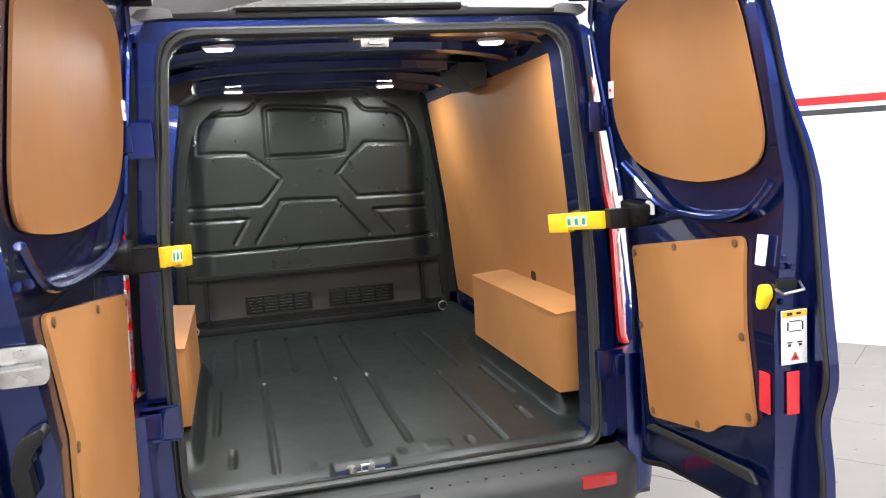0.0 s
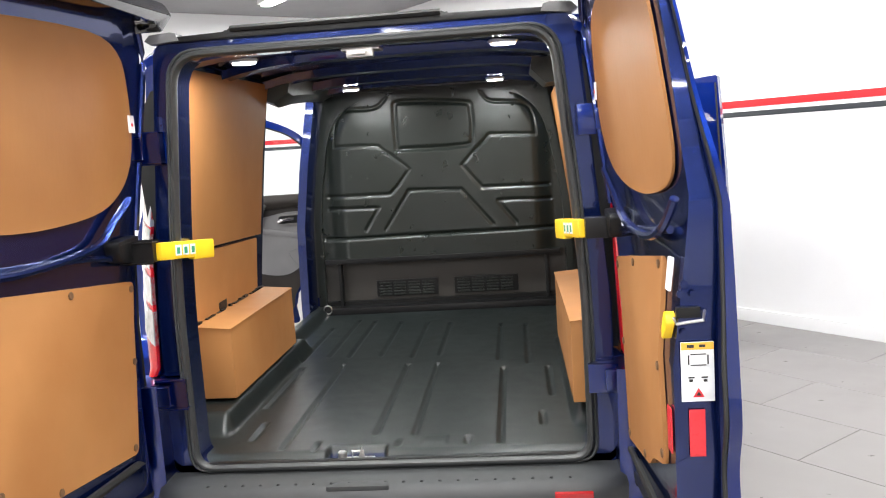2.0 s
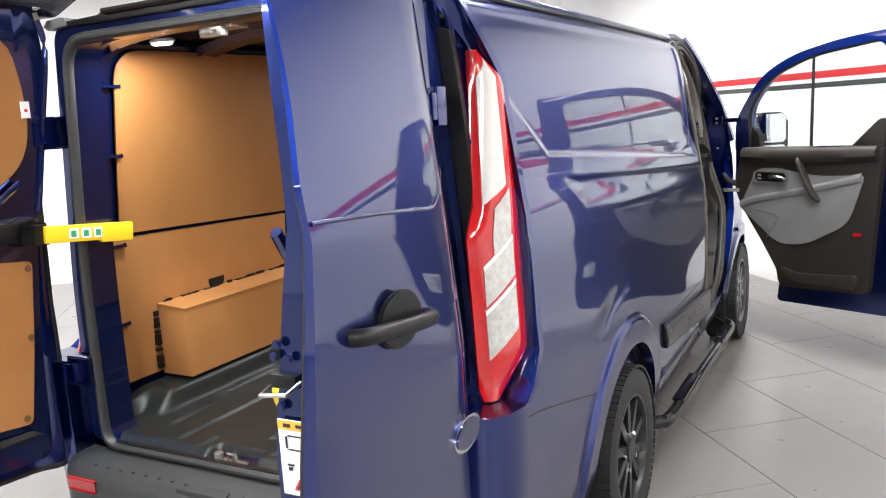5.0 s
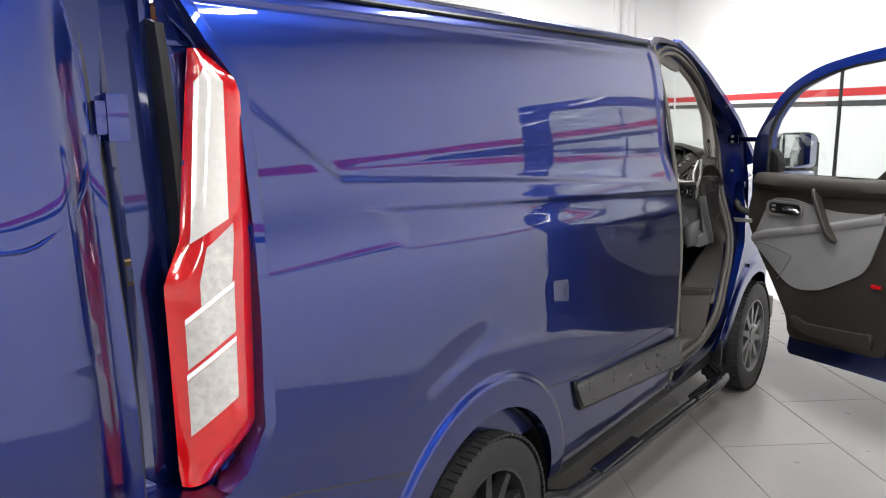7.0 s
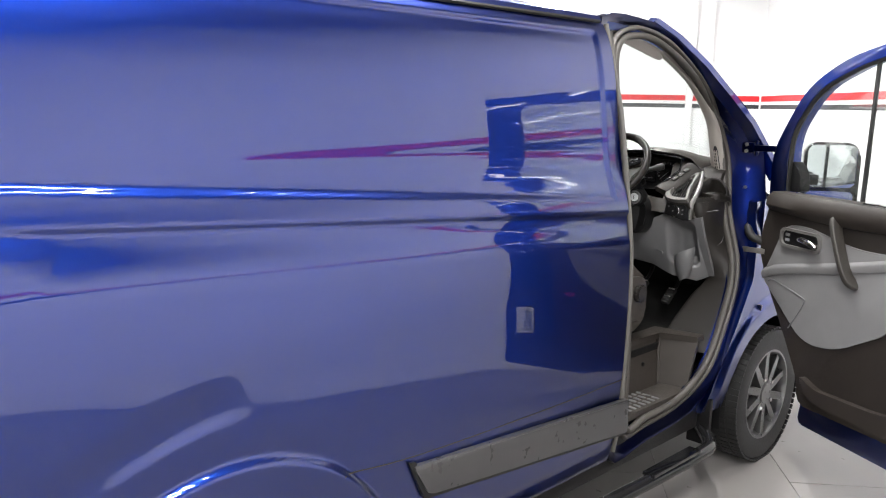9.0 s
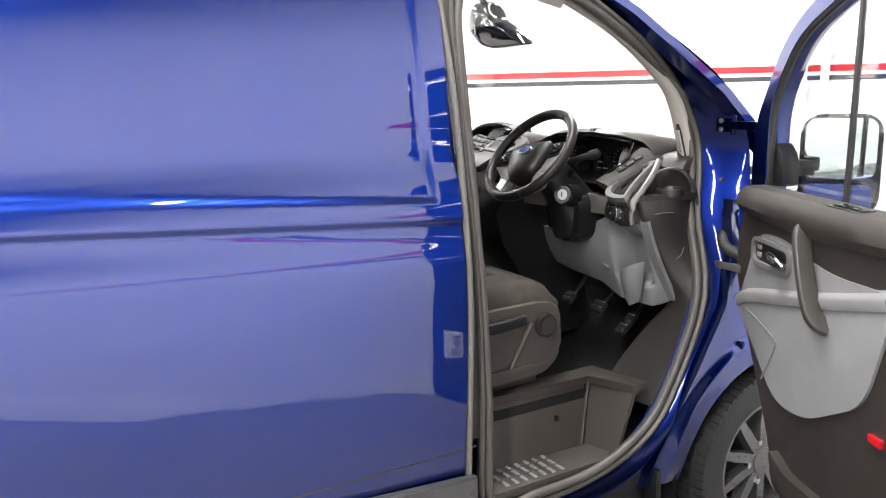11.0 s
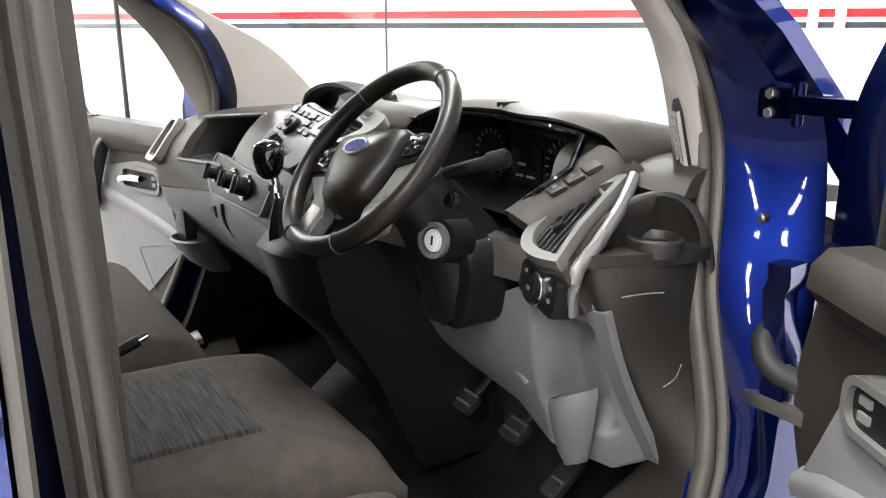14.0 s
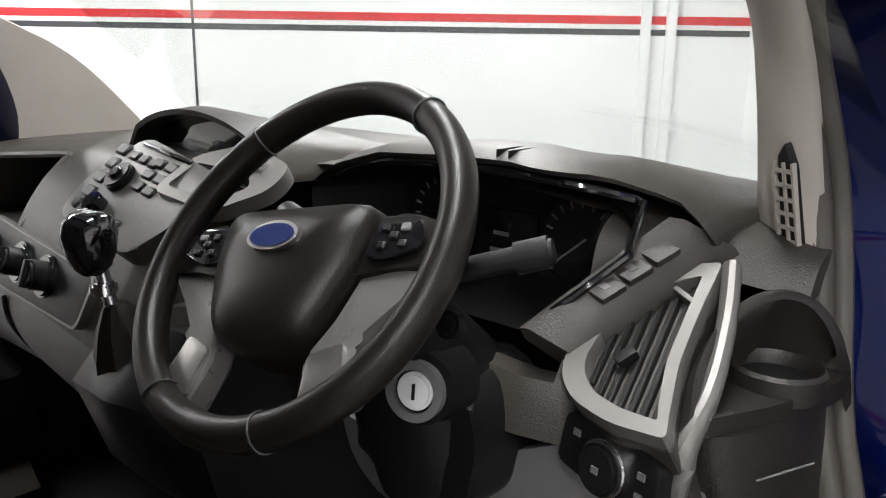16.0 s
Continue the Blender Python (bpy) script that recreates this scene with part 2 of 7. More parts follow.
def disc(bm, m, r, h, n=20, bev=0.0, r2=None):
    b2 = bmesh.new()
    bmesh.ops.create_cone(b2, cap_ends=True, segments=n, radius1=r, radius2=r if r2 is None else r2, depth=h)
    if bev:
        es = [e for e in b2.edges if abs(e.verts[0].co.z - e.verts[1].co.z) < 1e-6]
        bmesh.ops.bevel(b2, geom=es, offset=bev, segments=2, affect="EDGES")
    return merge(bm, b2, m)


def sheet(bm, fn, nu, nv, thick=None, keep=None):
    """A surface fn(u, v) -> point; thick: a vector that gives it a back."""
    V = [[bm.verts.new(fn(i / nu, j / nv)) for j in range(nv + 1)] for i in range(nu + 1)]
    F = []
    for i in range(nu):
        for j in range(nv):
            if keep is None or keep((i + 0.5) / nu, (j + 0.5) / nv):
                F.append(bm.faces.new((V[i][j], V[i + 1][j], V[i + 1][j + 1], V[i][j + 1])))
    if thick is not None:
        r = bmesh.ops.extrude_face_region(bm, geom=F)
        bmesh.ops.translate(bm, verts=[g for g in r["geom"] if isinstance(g, bmesh.types.BMVert)], vec=thick)
    loose = [v for v in bm.verts if not v.link_faces]
    bmesh.ops.delete(bm, geom=loose, context="VERTS")
    return bm


def lerp_table(tab, z):
    for (z0, v0), (z1, v1) in zip(tab, tab[1:]):
        if z <= z1:
            t = min(1, max(0, (z - z0) / (z1 - z0)))
            t2 = t
            return v0 + (v1 - v0) * t2
    return tab[-1][1]


def smooth01(a, b, x):
    t = min(1, max(0, (x - a) / (b - a)))
    return t * t * (3 - 2 * t)

# ---- room ----
# Two walls meet beyond the van's nose; the van stands askew to both.
NR, CR = Vector((0.762, 0.647)).normalized(), 4.61     # wall beside the driver's side: NR . p = CR
NL, CL = Vector((-0.647, 0.762)).normalized(), 7.6     # wall beyond the passenger's side
H_ROOM = 3.45


def meet(n1, c1, n2, c2):
    d = n1.x * n2.y - n1.y * n2.x
    return Vector(((c1 * n2.y - c2 * n1.y) / d, (n1.x * c2 - n2.x * c1) / d))


CORNER = meet(NR, CR, NL, CL)
DR = Vector((NR.y, -NR.x))      # along the driver's side wall, away from the corner
DL = Vector((NL.y, -NL.x))
if DL.y > 0:
    DL = -DL
END_R, END_L = CORNER + DR * 19.0, CORNER + DL * 19.0


def wall(name, a, b, n):
    bm = bmesh.new()
    d = (b - a)
    ln = d.length
    m = Matrix.Translation((a.x, a.y, 0)) @ Matrix(((d.x / ln, n.x, 0, 0), (d.y / ln, n.y, 0, 0), (0, 0, 1, 0), (0, 0, 0, 1)))
    box(bm, -0.2, ln + 0.2, 0, 0.2, 0, H_ROOM, m=m)
    ob = tagged(part(name, bm, WALLM), "smooth white painted showroom wall", "wall", kind="structure")
    return ob, m, ln


WR, MR, LR = wall("wall_east", CORNER, END_R, NR)
WL, ML, LL = wall("wall_north", CORNER, END_L, NL)
FAR = END_R + END_L - CORNER
WB, MB, LB = wall("wall_south", END_R, FAR, DR)
WW, MW, LW = wall("wall_west", END_L, FAR, DL)


def stripe(name, m, ln, z0, z1, mat, label):
    bm = bmesh.new()
    box(bm, 0.02, ln, -0.004, 0.0, z0, z1, m=m)
    tagged(part(name, bm, mat, smooth=0), label, "trim", kind="structure")


for mm, ln in ((MR, LR), (ML, LL)):
    stripe("trim_red_stripe", mm, ln, 1.806, 1.864, STRIPE_R, "red painted band along the white wall")
    stripe("trim_black_stripe", mm, ln, 1.730, 1.772, STRIPE_K, "dark grey painted band along the white wall")
    bm = bmesh.new()
    box(bm, 0.02, ln, -0.015, 0.0, 0.0, 0.11, 0.004, m=mm)
    tagged(part("baseboard", bm, WALLM), "white painted skirting board along the wall", "baseboard", kind="structure")

# ceiling with recessed tube lights
bm = bmesh.new()
cs = [CORNER + (DR + DL) * -0.3, END_R + DR * 0.3, FAR + (DR + DL) * 0.3, END_L + DL * 0.3]
prism(bm, [(p.x, p.y) for p in cs], "z", H_ROOM, H_ROOM + 0.15)
tagged(part("ceiling", bm, CEILM, smooth=0), "plain pale suspended ceiling", "ceiling", kind="structure")

# floor: one slab with the joints' colour, and tiles laid on it
bm = bmesh.new()
prism(bm, [(p.x, p.y) for p in cs], "z", -0.2, -0.004)
FLOOR = tagged(part("floor", bm, GROUT, smooth=0), "pale grey polished showroom floor tiles", "floor", kind="structure")


# seam, pipe and panel joints on the far wall
bm = bmesh.new()
box(bm, 4.030, 4.048, -0.006, 0.0, 0.11, H_ROOM, m=ML)
tagged(part("trim_seam", bm, STRIPE_K, smooth=0), "thin dark joint between two white wall panels", "trim", kind="structure")
bm = bmesh.new()
for x in (0.58, 0.76):
    box(bm, x - 0.035, x + 0.035, -0.05, 0.0, 0.11, H_ROOM, 0.01, m=ML)
tagged(part("trim_pipe", bm, WALLM), "white boxed pipes beside the wall corner", "trim", kind="structure")
bm = bmesh.new()
box(bm, 0.55, 0.63, -0.085, -0.05, 0.42, 0.58, 0.006, m=ML)
sw = tagged(part("wall_switch", bm, WHITE), "white surface-mounted wall switch box on the pipe", "switch")

# tiles in half bond, those near the van as pieces
TX, TY = 1.2, 0.6
me_t = None
near, rest = [], bmesh.new()
MT = Matrix.Translation((CORNER.x, CORNER.y, 0)) @ Matrix(((DR.x, DL.x, 0, 0), (DR.y, DL.y, 0, 0), (0, 0, 1, 0), (0, 0, 0, 1)))
for r in range(int(19 / TY)):
    for c in range(-1, int(19 / TX)):
        x = c * TX + (TX / 2 if r % 2 else 0)
        p = MT @ Vector((x + TX / 2, r * TY + TY / 2, 0))
        if x < -0.7:
            continue
        if (0.6 < p.x < 5.5 and -3.0 < p.y < 6.0):
            near.append((x, r * TY))
        else:
            box(rest, x + 0.002, x + TX - 0.002, r * TY + 0.002, r * TY + TY - 0.002, -0.01, 0.0)
rest.transform(MT)
ob = part("tile_field", rest, FLOORM, FLOOR, smooth=0)
ob["kind"] = "stuff"
bm = bmesh.new()
box(bm, 0.002, TX - 0.002, 0.002, TY - 0.002, -0.01, 0.0005, 0.0015, seg=1)
first = part("tile", bm, FLOORM, FLOOR, smooth=0)
first.matrix_local = MT @ Matrix.Translation((near[0][0], near[0][1], 0))
for x, y in near[1:290]:
    t = new("tile", first.data)
    t.parent = FLOOR
    t.matrix_local = MT @ Matrix.Translation((x, y, 0))


def ceiling_light(p, ang, ln=2.4):
    t = thing("ceiling_light", "long white ceiling tube light, switched on", "ceiling light", "tube lights on the ceiling")
    bm = bmesh.new()
    box(bm, -ln / 2, ln / 2, -0.09, 0.09, -0.05, 0.0, 0.008)
    part("housing", bm, WHITE, t)
    bm = bmesh.new()
    box(bm, -ln / 2 + 0.03, ln / 2 - 0.03, -0.06, 0.06, -0.075, -0.05, 0.01)
    part("diffuser", bm, TUBE, t, "glowing white diffuser")
    t.matrix_world = Matrix.Translation((p.x, p.y, H_ROOM - 0.001)) @ Matrix.Rotation(ang, 4, "Z")
    return t


ANG_R = math.atan2(DR.y, DR.x)
for i in range(5):
    for j in range(5):
        c = CORNER + DR * (2.2 + 3.2 * i) + DL * (2.0 + 3.2 * j)
        ceiling_light(c, ANG_R)
        area_lamp("lamp", Matrix.Translation((c.x, c.y, H_ROOM - 0.09)) @ Matrix.Rotation(ANG_R, 4, "Z"), 2.3, 0.14, 100)

# ---- van body ----
VAN = thing("van", "dark blue panel van with its rear and front doors open", "van")
HUB_R, HUB_F, HUB_Z = 1.125, 4.05, 0.335
SIDE = [(0.30, 0.895), (0.42, 0.928), (0.55, 0.943), (0.75, 0.956), (0.95, 0.958), (1.15, 0.952), (1.30, 0.940), (1.38, 0.926), (1.44, 0.908), (1.49, 0.888), (1.55, 0.875), (1.63, 0.868), (1.72, 0.858), (1.82, 0.845), (1.91, 0.828), (1.97, 0.810), (2.01, 0.788), (2.05, 0.760)]
ROOF = [(0.760, 2.05), (0.71, 2.072), (0.60, 2.088), (0.40, 2.098), (0.0, 2.104)]


def rear_y(z):
    """Where the side begins behind the tail lamp."""
    return lerp_table([(0.3, 0.03), (0.885, 0.06), (0.91, 0.135), (1.02, 0.205), (1.40, 0.235), (1.80, 0.262), (1.87, 0.205), (2.05, 0.12)], z)


def side_x(y, z):
    x = (lerp_table(SIDE, z) + lerp_table(SIDE, z - 0.025) + lerp_table(SIDE, z + 0.025)) / 3
    # sunk window field above the shoulder
    zb = 1.548 - 0.0752 * (y - 0.55)
    d = min(smooth01(0, 0.016, z - zb), smooth01(0, 0.016, 1.99 - z), smooth01(0, 0.016, 2.725 - y - (z - 1.4) * 0.02),
            smooth01(0, 0.03, (y - 0.55) * 0.58 + (z - 1.548) * 0.81))
    x -= 0.010 * d
    # hollow under the shoulder
    zc = 1.475 - 0.062 * (y - 0.62)
    e = min(smooth01(0, 0.018, zc - z), smooth01(0, 0.09, z - zc + 0.125), smooth01(0, 0.10, (y - 0.63) * 0.62 + (z - zc) * 0.78 + 0.02))
    x -= 0.011 * e
    # raised lip round the rear wheel and the long scoop above it
    r = math.hypot(y - HUB_R, z - HUB_Z)
    if z > 0.3:
        x += 0.020 * smooth01(0.545, 0.525, r)
        q = math.hypot(y - HUB_R - 0.05, z - HUB_Z + 0.02)
        x -= 0.006 * smooth01(0.79, 0.70, q) * smooth01(0.66, 0.69, q) * smooth01(0.88, 0.97, z) * smooth01(1.20, 1.08, y)
    rf = math.hypot(y - HUB_F, z - HUB_Z)
    x += 0.020 * smooth01(0.50, 0.48, rf)
    # nose draws in
    x -= 0.010 * ((y - 1.5) / 1.4) ** 2 if y < 2.9 else 0.010
    x -= 0.30 * smooth01(4.1, 4.98, y) ** 1.6 + 0.05 * smooth01(3.6, 4.3, y) * smooth01(0.9, 1.3, z)
    return x


def side_panel(sign, y1, name, label, y0=None, z1=2.05, hub=HUB_R, rc=0.43, nu=300, nv=220, z0=0.36):
    bm = bmesh.new()
    V = {}
    zs = [z0 + (z1 - z0) * j / nv for j in range(nv + 1)]
    for i in range(nu + 1):
        for j, z in enumerate(zs):
            a = rear_y(z) if y0 is None else (y0(z) if callable(y0) else y0)
            b = y1(z) if callable(y1) else y1
            y = a + (b - a) * i / nu
            r = math.hypot(y - hub, z - HUB_Z)
            yy, zz = y, z
            if rc - 0.03 < r < rc:
                yy, zz = hub + (y - hub) * rc / r, HUB_Z + (z - HUB_Z) * rc / r
            V[i, j] = (bm.verts.new((sign * side_x(yy, zz), yy, zz)), r)
    for i in range(nu):
        for j in range(nv):
            q = [V[i, j], V[i + 1, j], V[i + 1, j + 1], V[i, j + 1]]
            if sum(p[1] for p in q) / 4 > rc - 0.012:
                bm.faces.new([p[0] for p in q])
    bmesh.ops.delete(bm, geom=[v for v in bm.verts if not v.link_faces], context="VERTS")
    r = bmesh.ops.extrude_edge_only(bm, edges=[e for e in bm.edges if e.is_boundary])
    bmesh.ops.translate(bm, verts=[g for g in r["geom"] if isinstance(g, bmesh.types.BMVert)], vec=(-sign * 0.04, 0, 0))
    return part(name, bm, BLUE, VAN, label, smooth=60)


def pillar_y(z):
    """Front edge of the side panel, along the front door opening."""
    return lerp_table([(0.3, 2.77), (0.6, 2.775), (1.2, 2.79), (1.5, 2.795), (1.85, 2.79), (2.1, 2.78)], z)


SIDE_R = side_panel(1, pillar_y, "side_panel", "glossy metallic blue side panel")
SIDE_L = side_panel(-1, 1.45, "side_panel", "glossy metallic blue side panel", nu=90, nv=110)


for s, run in ((1, ((0.07, 0.855), (0.25, 0.825), (0.50, 0.765), (0.72, 0.71))), (1, ((2.815, 0.70), (2.4, 0.70), (1.75, 0.715), (1.45, 0.745)))):
    bm = bmesh.new()
    tube(bm, [(s * (side_x(y, z) - 0.0005), y, z) for y, z in spline([Vector(p) for p in run], 6)], 0.0022, 6)
    part("panel_seam", bm, RUBBER, SIDE_R)


def front_y0(z):
    """Rear edge of the wing, along the front door opening."""
    return lerp_table([(0.36, 3.50), (0.5, 3.56), (0.68, 3.66), (0.95, 3.82), (1.24, 3.87), (1.45, 3.86)], z)


for s in (1, -1):
    side_panel(s, 4.98, "front_wing", "glossy metallic blue front wing", y0=front_y0, z1=1.30, hub=HUB_F, rc=0.40, nu=70, nv=60)

# bonnet and nose
bm = bmesh.new()
rings = []
for y, z, w in ((3.98, 1.40, 0.80), (4.15, 1.34, 0.83), (4.5, 1.22, 0.80), (4.8, 1.06, 0.72), (4.95, 0.92, 0.66), (5.02, 0.75, 0.66), (5.03, 0.5, 0.67), (4.98, 0.34, 0.65)):
    rings.append([bm.verts.new((w * (i / 8 - 1), y - 0.06 * abs(i / 8 - 1) ** 3, z + 0.02 * (1 - (i / 8 - 1) ** 2))) for i in range(17)])
loft_faces(bm, rings, wrap=False, caps=False)
part("bonnet", bm, BLUE, VAN)

# roof skin with a pressed rim
prof = [tuple(p) for p in spline([Vector(p) for p in (ROOF + [(-x, z) for x, z in ROOF[-2::-1]])], 3)]
bm = bmesh.new()
rings = []
for y, dz in ((0.06, -0.03), (0.10, -0.008), (0.3, 0.0), (1.5, 0.004), (2.6, -0.004), (2.95, -0.02), (3.15, -0.05), (3.25, -0.075)):
    rings.append([bm.verts.new((x, y, z + dz)) for x, z in prof] + [bm.verts.new((x * 0.985, y, z + dz - 0.025)) for x, z in prof[::-1]])
loft_faces(bm, rings)
ROOFP = part("roof", bm, BLUE, VAN)
for s in (1, -1):
    bm = bmesh.new()
    tube(bm, [(s * 0.780, 0.25 + 2.50 * i / 12, 2.026) for i in range(13)], 0.007, 6)
    part("roof_gutter", bm, BLACK, VAN, "black strip along the roof edge")

# rear opening: painted frame, jamb, rubber seal
OPEN_I = rounded([(-0.70, 0.575), (0.70, 0.575), (0.70, 1.1), (0.685, 1.4), (0.63, 2.02), (-0.63, 2.02), (-0.685, 1.4), (-0.70, 1.1)], [0.07, 0.07, 0.2, 0.2, 0.10, 0.10, 0.2, 0.2], 6)
OPEN_O = rounded([(-0.79, 0.52), (0.79, 0.52), (0.79, 1.1), (0.765, 1.4), (0.70, 2.075), (-0.70, 2.075), (-0.765, 1.4), (-0.79, 1.1)], [0.07, 0.07, 0.2, 0.2, 0.06, 0.06, 0.2, 0.2], 6)
bm = bmesh.new()
ring_prism(bm, OPEN_O, OPEN_I, "y", 0.02, 0.14)
for s in (1, -1):       # pillar faces that run out to the lamps
    prism(bm, [(s * 0.77, 0.52), (s * 0.88, 0.52), (s * 0.88, 0.87), (s * 0.80, 0.93), (s * 0.80, 1.1), (s * 0.775, 1.4), (s * 0.735, 1.9), (s * 0.735, 2.06), (s * 0.70, 2.06), (s * 0.765, 1.4)], "y", 0.10, 0.13)
part("rear_frame", bm, BLUE_IN, VAN, "dark blue painted rear door frame")
for s in (1, -1):       # black gutter between frame and lamp
    bm = bmesh.new()
    prism(bm, [(s * 0.745, 0.93), (s * 0.82, 0.93), (s * 0.83, 1.1), (s * (0.815 if s > 0 else 0.83), 1.45), (s * (0.806 if s > 0 else 0.842), 1.62), (s * (0.782 if s > 0 else 0.82), 1.84), (s * 0.77, 1.92), (s * 0.71, 1.94), (s * 0.735, 1.6)], "y", 0.114, 0.136)
    part("hinge_gutter", bm, BLACK, VAN, "black gutter beside the tail lamp")
bm = bmesh.new()
sweep(bm, [(x, 0.012, z) for x, z in OPEN_I], [(a * 0.8 - 0.004, b) for a, b in circle(0.017, 10, 0.020)], closed=True, up=(0, 1, 0))
sweep(bm, [(x * 1.032, 0.016, 1.3 + (z - 1.3) * 1.024) for x, z in OPEN_I], circle(0.008, 8, 0.011), closed=True, up=(0, 1, 0))
part("door_seal", bm, SEAL, VAN, "black rubber door seal")
# black upper ledge over the opening, with its rough edge
bm = bmesh.new()
prism(bm, rounded([(-0.66, 2.066), (0.66, 2.066), (0.655, 2.084), (0.30, 2.090), (0.28, 2.100), (-0.42, 2.100), (-0.44, 2.088), (-0.655, 2.082)], 0.006, 2), "y", 0.0, 0.07, 0.004)
tube(bm, [(-0.42 + 0.7 * i / 10, -0.004, 2.095) for i in range(11)], 0.010, 6)
part("roof_ledge", bm, BLACK, VAN, "black rubber ledge over the rear opening")
for s in (1, -1):
    bm = bmesh.new()
    prism(bm, [(s * 0.60, 2.07), (s * 0.70, 2.062), (s * 0.72, 2.075), (s * 0.70, 2.095), (s * 0.63, 2.10), (s * 0.61, 2.095)], "y", -0.004, 0.06, 0.006)
    part("corner_patch", bm, MGREY, VAN, "unpainted grey sealer at the roof corner")

# ---- load space ----
FLOOR_Z = 0.60
RIBS = [(-0.62, 0.58, 1.18), (-0.66, 1.30, 2.05), (-0.56, 0.20, 0.38), (-0.415, 0.10, 1.22), (-0.42, 1.36, 2.20), (-0.29, 0.08, 0.15), (-0.53, 1.38, 2.25),
        (-0.085, 0.22, 1.18), (-0.08, 1.31, 2.10), (0.017, 0.10, 0.15), (0.065, 0.21, 1.18), (0.06, 1.33, 2.06), (0.27, 0.11, 0.17), (0.39, 0.10, 1.06),
        (0.365, 1.20, 1.98), (0.55, 0.28, 0.41), (0.51, 1.12, 1.95), (0.60, 0.62, 1.05), (-0.25, 1.36, 2.15)]


def floor_z(x, y):
    z = FLOOR_Z
    for rx, a, b in RIBS:
        d = abs(x - rx)
        if d < 0.03 and a - 0.03 < y < b + 0.03:
            z -= 0.011 * smooth01(0.015, 0.006, d) * smooth01(a - 0.015, a + 0.01, y) * smooth01(b + 0.015, b - 0.01, y)
    ax = abs(x)
    w = smooth01(0.22, 0.34, y) * smooth01(1.62, 1.50, y)
    z += 0.075 * smooth01(0.655, 0.70, ax) * w                                # skirt of the wheel housings
    z += 0.05 * smooth01(0.76, 0.82, ax) * (1 - w)
    z -= 0.035 * smooth01(-0.245, -0.225, x) * smooth01(-0.015, -0.035, x) * smooth01(0.115, 0.09, y)     # dish of the latch
    z -= 0.02 * smooth01(0.075, 0.03, y)
    if 0.08 < x < 0.22:
        z += 0.004 * smooth01(0.10, 0.11, x) * smooth01(0.20, 0.19, x) * smooth01(0.10, 0.11, y) * smooth01(0.19, 0.18, y)
    return z


bm = bmesh.new()
sheet(bm, lambda u, v: (-0.86 + 1.72 * u, 0.02 + 2.46 * v, floor_z(-0.86 + 1.72 * u, 0.02 + 2.46 * v)), 260, 170, Vector((0, 0, -0.03)))
part("floor_liner", bm, LINER, VAN, "black ribbed plastic load floor liner", smooth=60)
bm = bmesh.new()
box(bm, -0.69, 0.69, 0.008, 0.03, 0.55, 0.588, 0.006)
part("sill_trim", bm, BLACK, VAN)
bm = bmesh.new()
box(bm, -0.19, -0.06, 0.030, 0.060, 0.566, 0.580, 0.003)
disc(bm, Matrix.Translation((-0.175, 0.04, 0.592)), 0.016, 0.03, 14, 0.003)
tube(bm, [(-0.14, 0.045, 0.575), (-0.14, 0.045, 0.605), (-0.10, 0.045, 0.605), (-0.10, 0.045, 0.575)], 0.005, 8)
prism(bm, [(-0.12, 0.575), (-0.105, 0.62), (-0.10, 0.575)], "y", 0.04, 0.052)
part("floor_latch", bm, STEEL, VAN, "bare steel door latch set in the floor")
bm = bmesh.new()
box(bm, -0.065, 0.065, 0.05, 0.13, 2.000, 2.012, 0.003)
box(bm, -0.045, 0.045, 0.03, 0.06, 1.975, 2.005, 0.004)
tube(bm, [(-0.02, 0.03, 1.99), (-0.02, 0.01, 1.985), (0.02, 0.01, 1.985), (0.02, 0.03, 1.99)], 0.005, 8)
part("top_latch", bm, STEEL, VAN, "bare steel door latch under the roof")

# bulkhead with pressed outlines
BK_Y = 2.49
GROOVES = [
    [(-0.66, 1.695), (-0.655, 1.80), (-0.62, 1.90), (-0.53, 1.925), (-0.40, 1.925), (-0.34, 1.945), (-0.305, 1.985)],
    [(-0.66, 1.695), (-0.40, 1.685), (-0.355, 1.665), (-0.20, 1.54), (-0.20, 1.50), (-0.30, 1.385), (-0.36, 1.37), (-0.735, 1.375)],
    [(0.305, 1.985), (0.34, 1.935), (0.40, 1.915), (0.52, 1.905), (0.60, 1.87), (0.63, 1.78), (0.635, 1.695)],
    [(0.635, 1.695), (0.37, 1.712), (0.33, 1.695), (0.175, 1.545), (0.175, 1.515), (0.27, 1.395), (0.32, 1.38), (0.71, 1.375)],
    [(-0.36, 1.14), (-0.21, 1.36), (-0.17, 1.385), (0.12, 1.375), (0.16, 1.355), (0.335, 1.142)],
    [(-0.735, 1.292), (-0.43, 1.287), (-0.41, 1.27), (-0.49, 1.145)],
    [(0.715, 1.283), (0.41, 1.29), (0.39, 1.275), (0.49, 1.14)],
    [(-0.77, 1.093), (0.74, 1.102)], [(-0.25, 1.93), (-0.25, 1.68), (-0.2, 1.655), (0.18, 1.655), (0.235, 1.70), (0.235, 1.88), (0.19, 1.925), (-0.2, 1.955), (-0.25, 1.93)]]
SEGS = []
for k, g in enumerate(GROOVES):
    gg = spline([Vector(p) for p in g], 3) if len(g) > 2 else [Vector(p) for p in g]
    SEGS += [(a, b, 2.0 if k == 8 else 1.0) for a, b in zip(gg, gg[1:])]
SA = np.array([tuple(a) for a, b, w in SEGS])
SD = np.array([tuple(b - a) for a, b, w in SEGS])
SW = np.array([w for a, b, w in SEGS])
SL = (SD ** 2).sum(1) + 1e-9


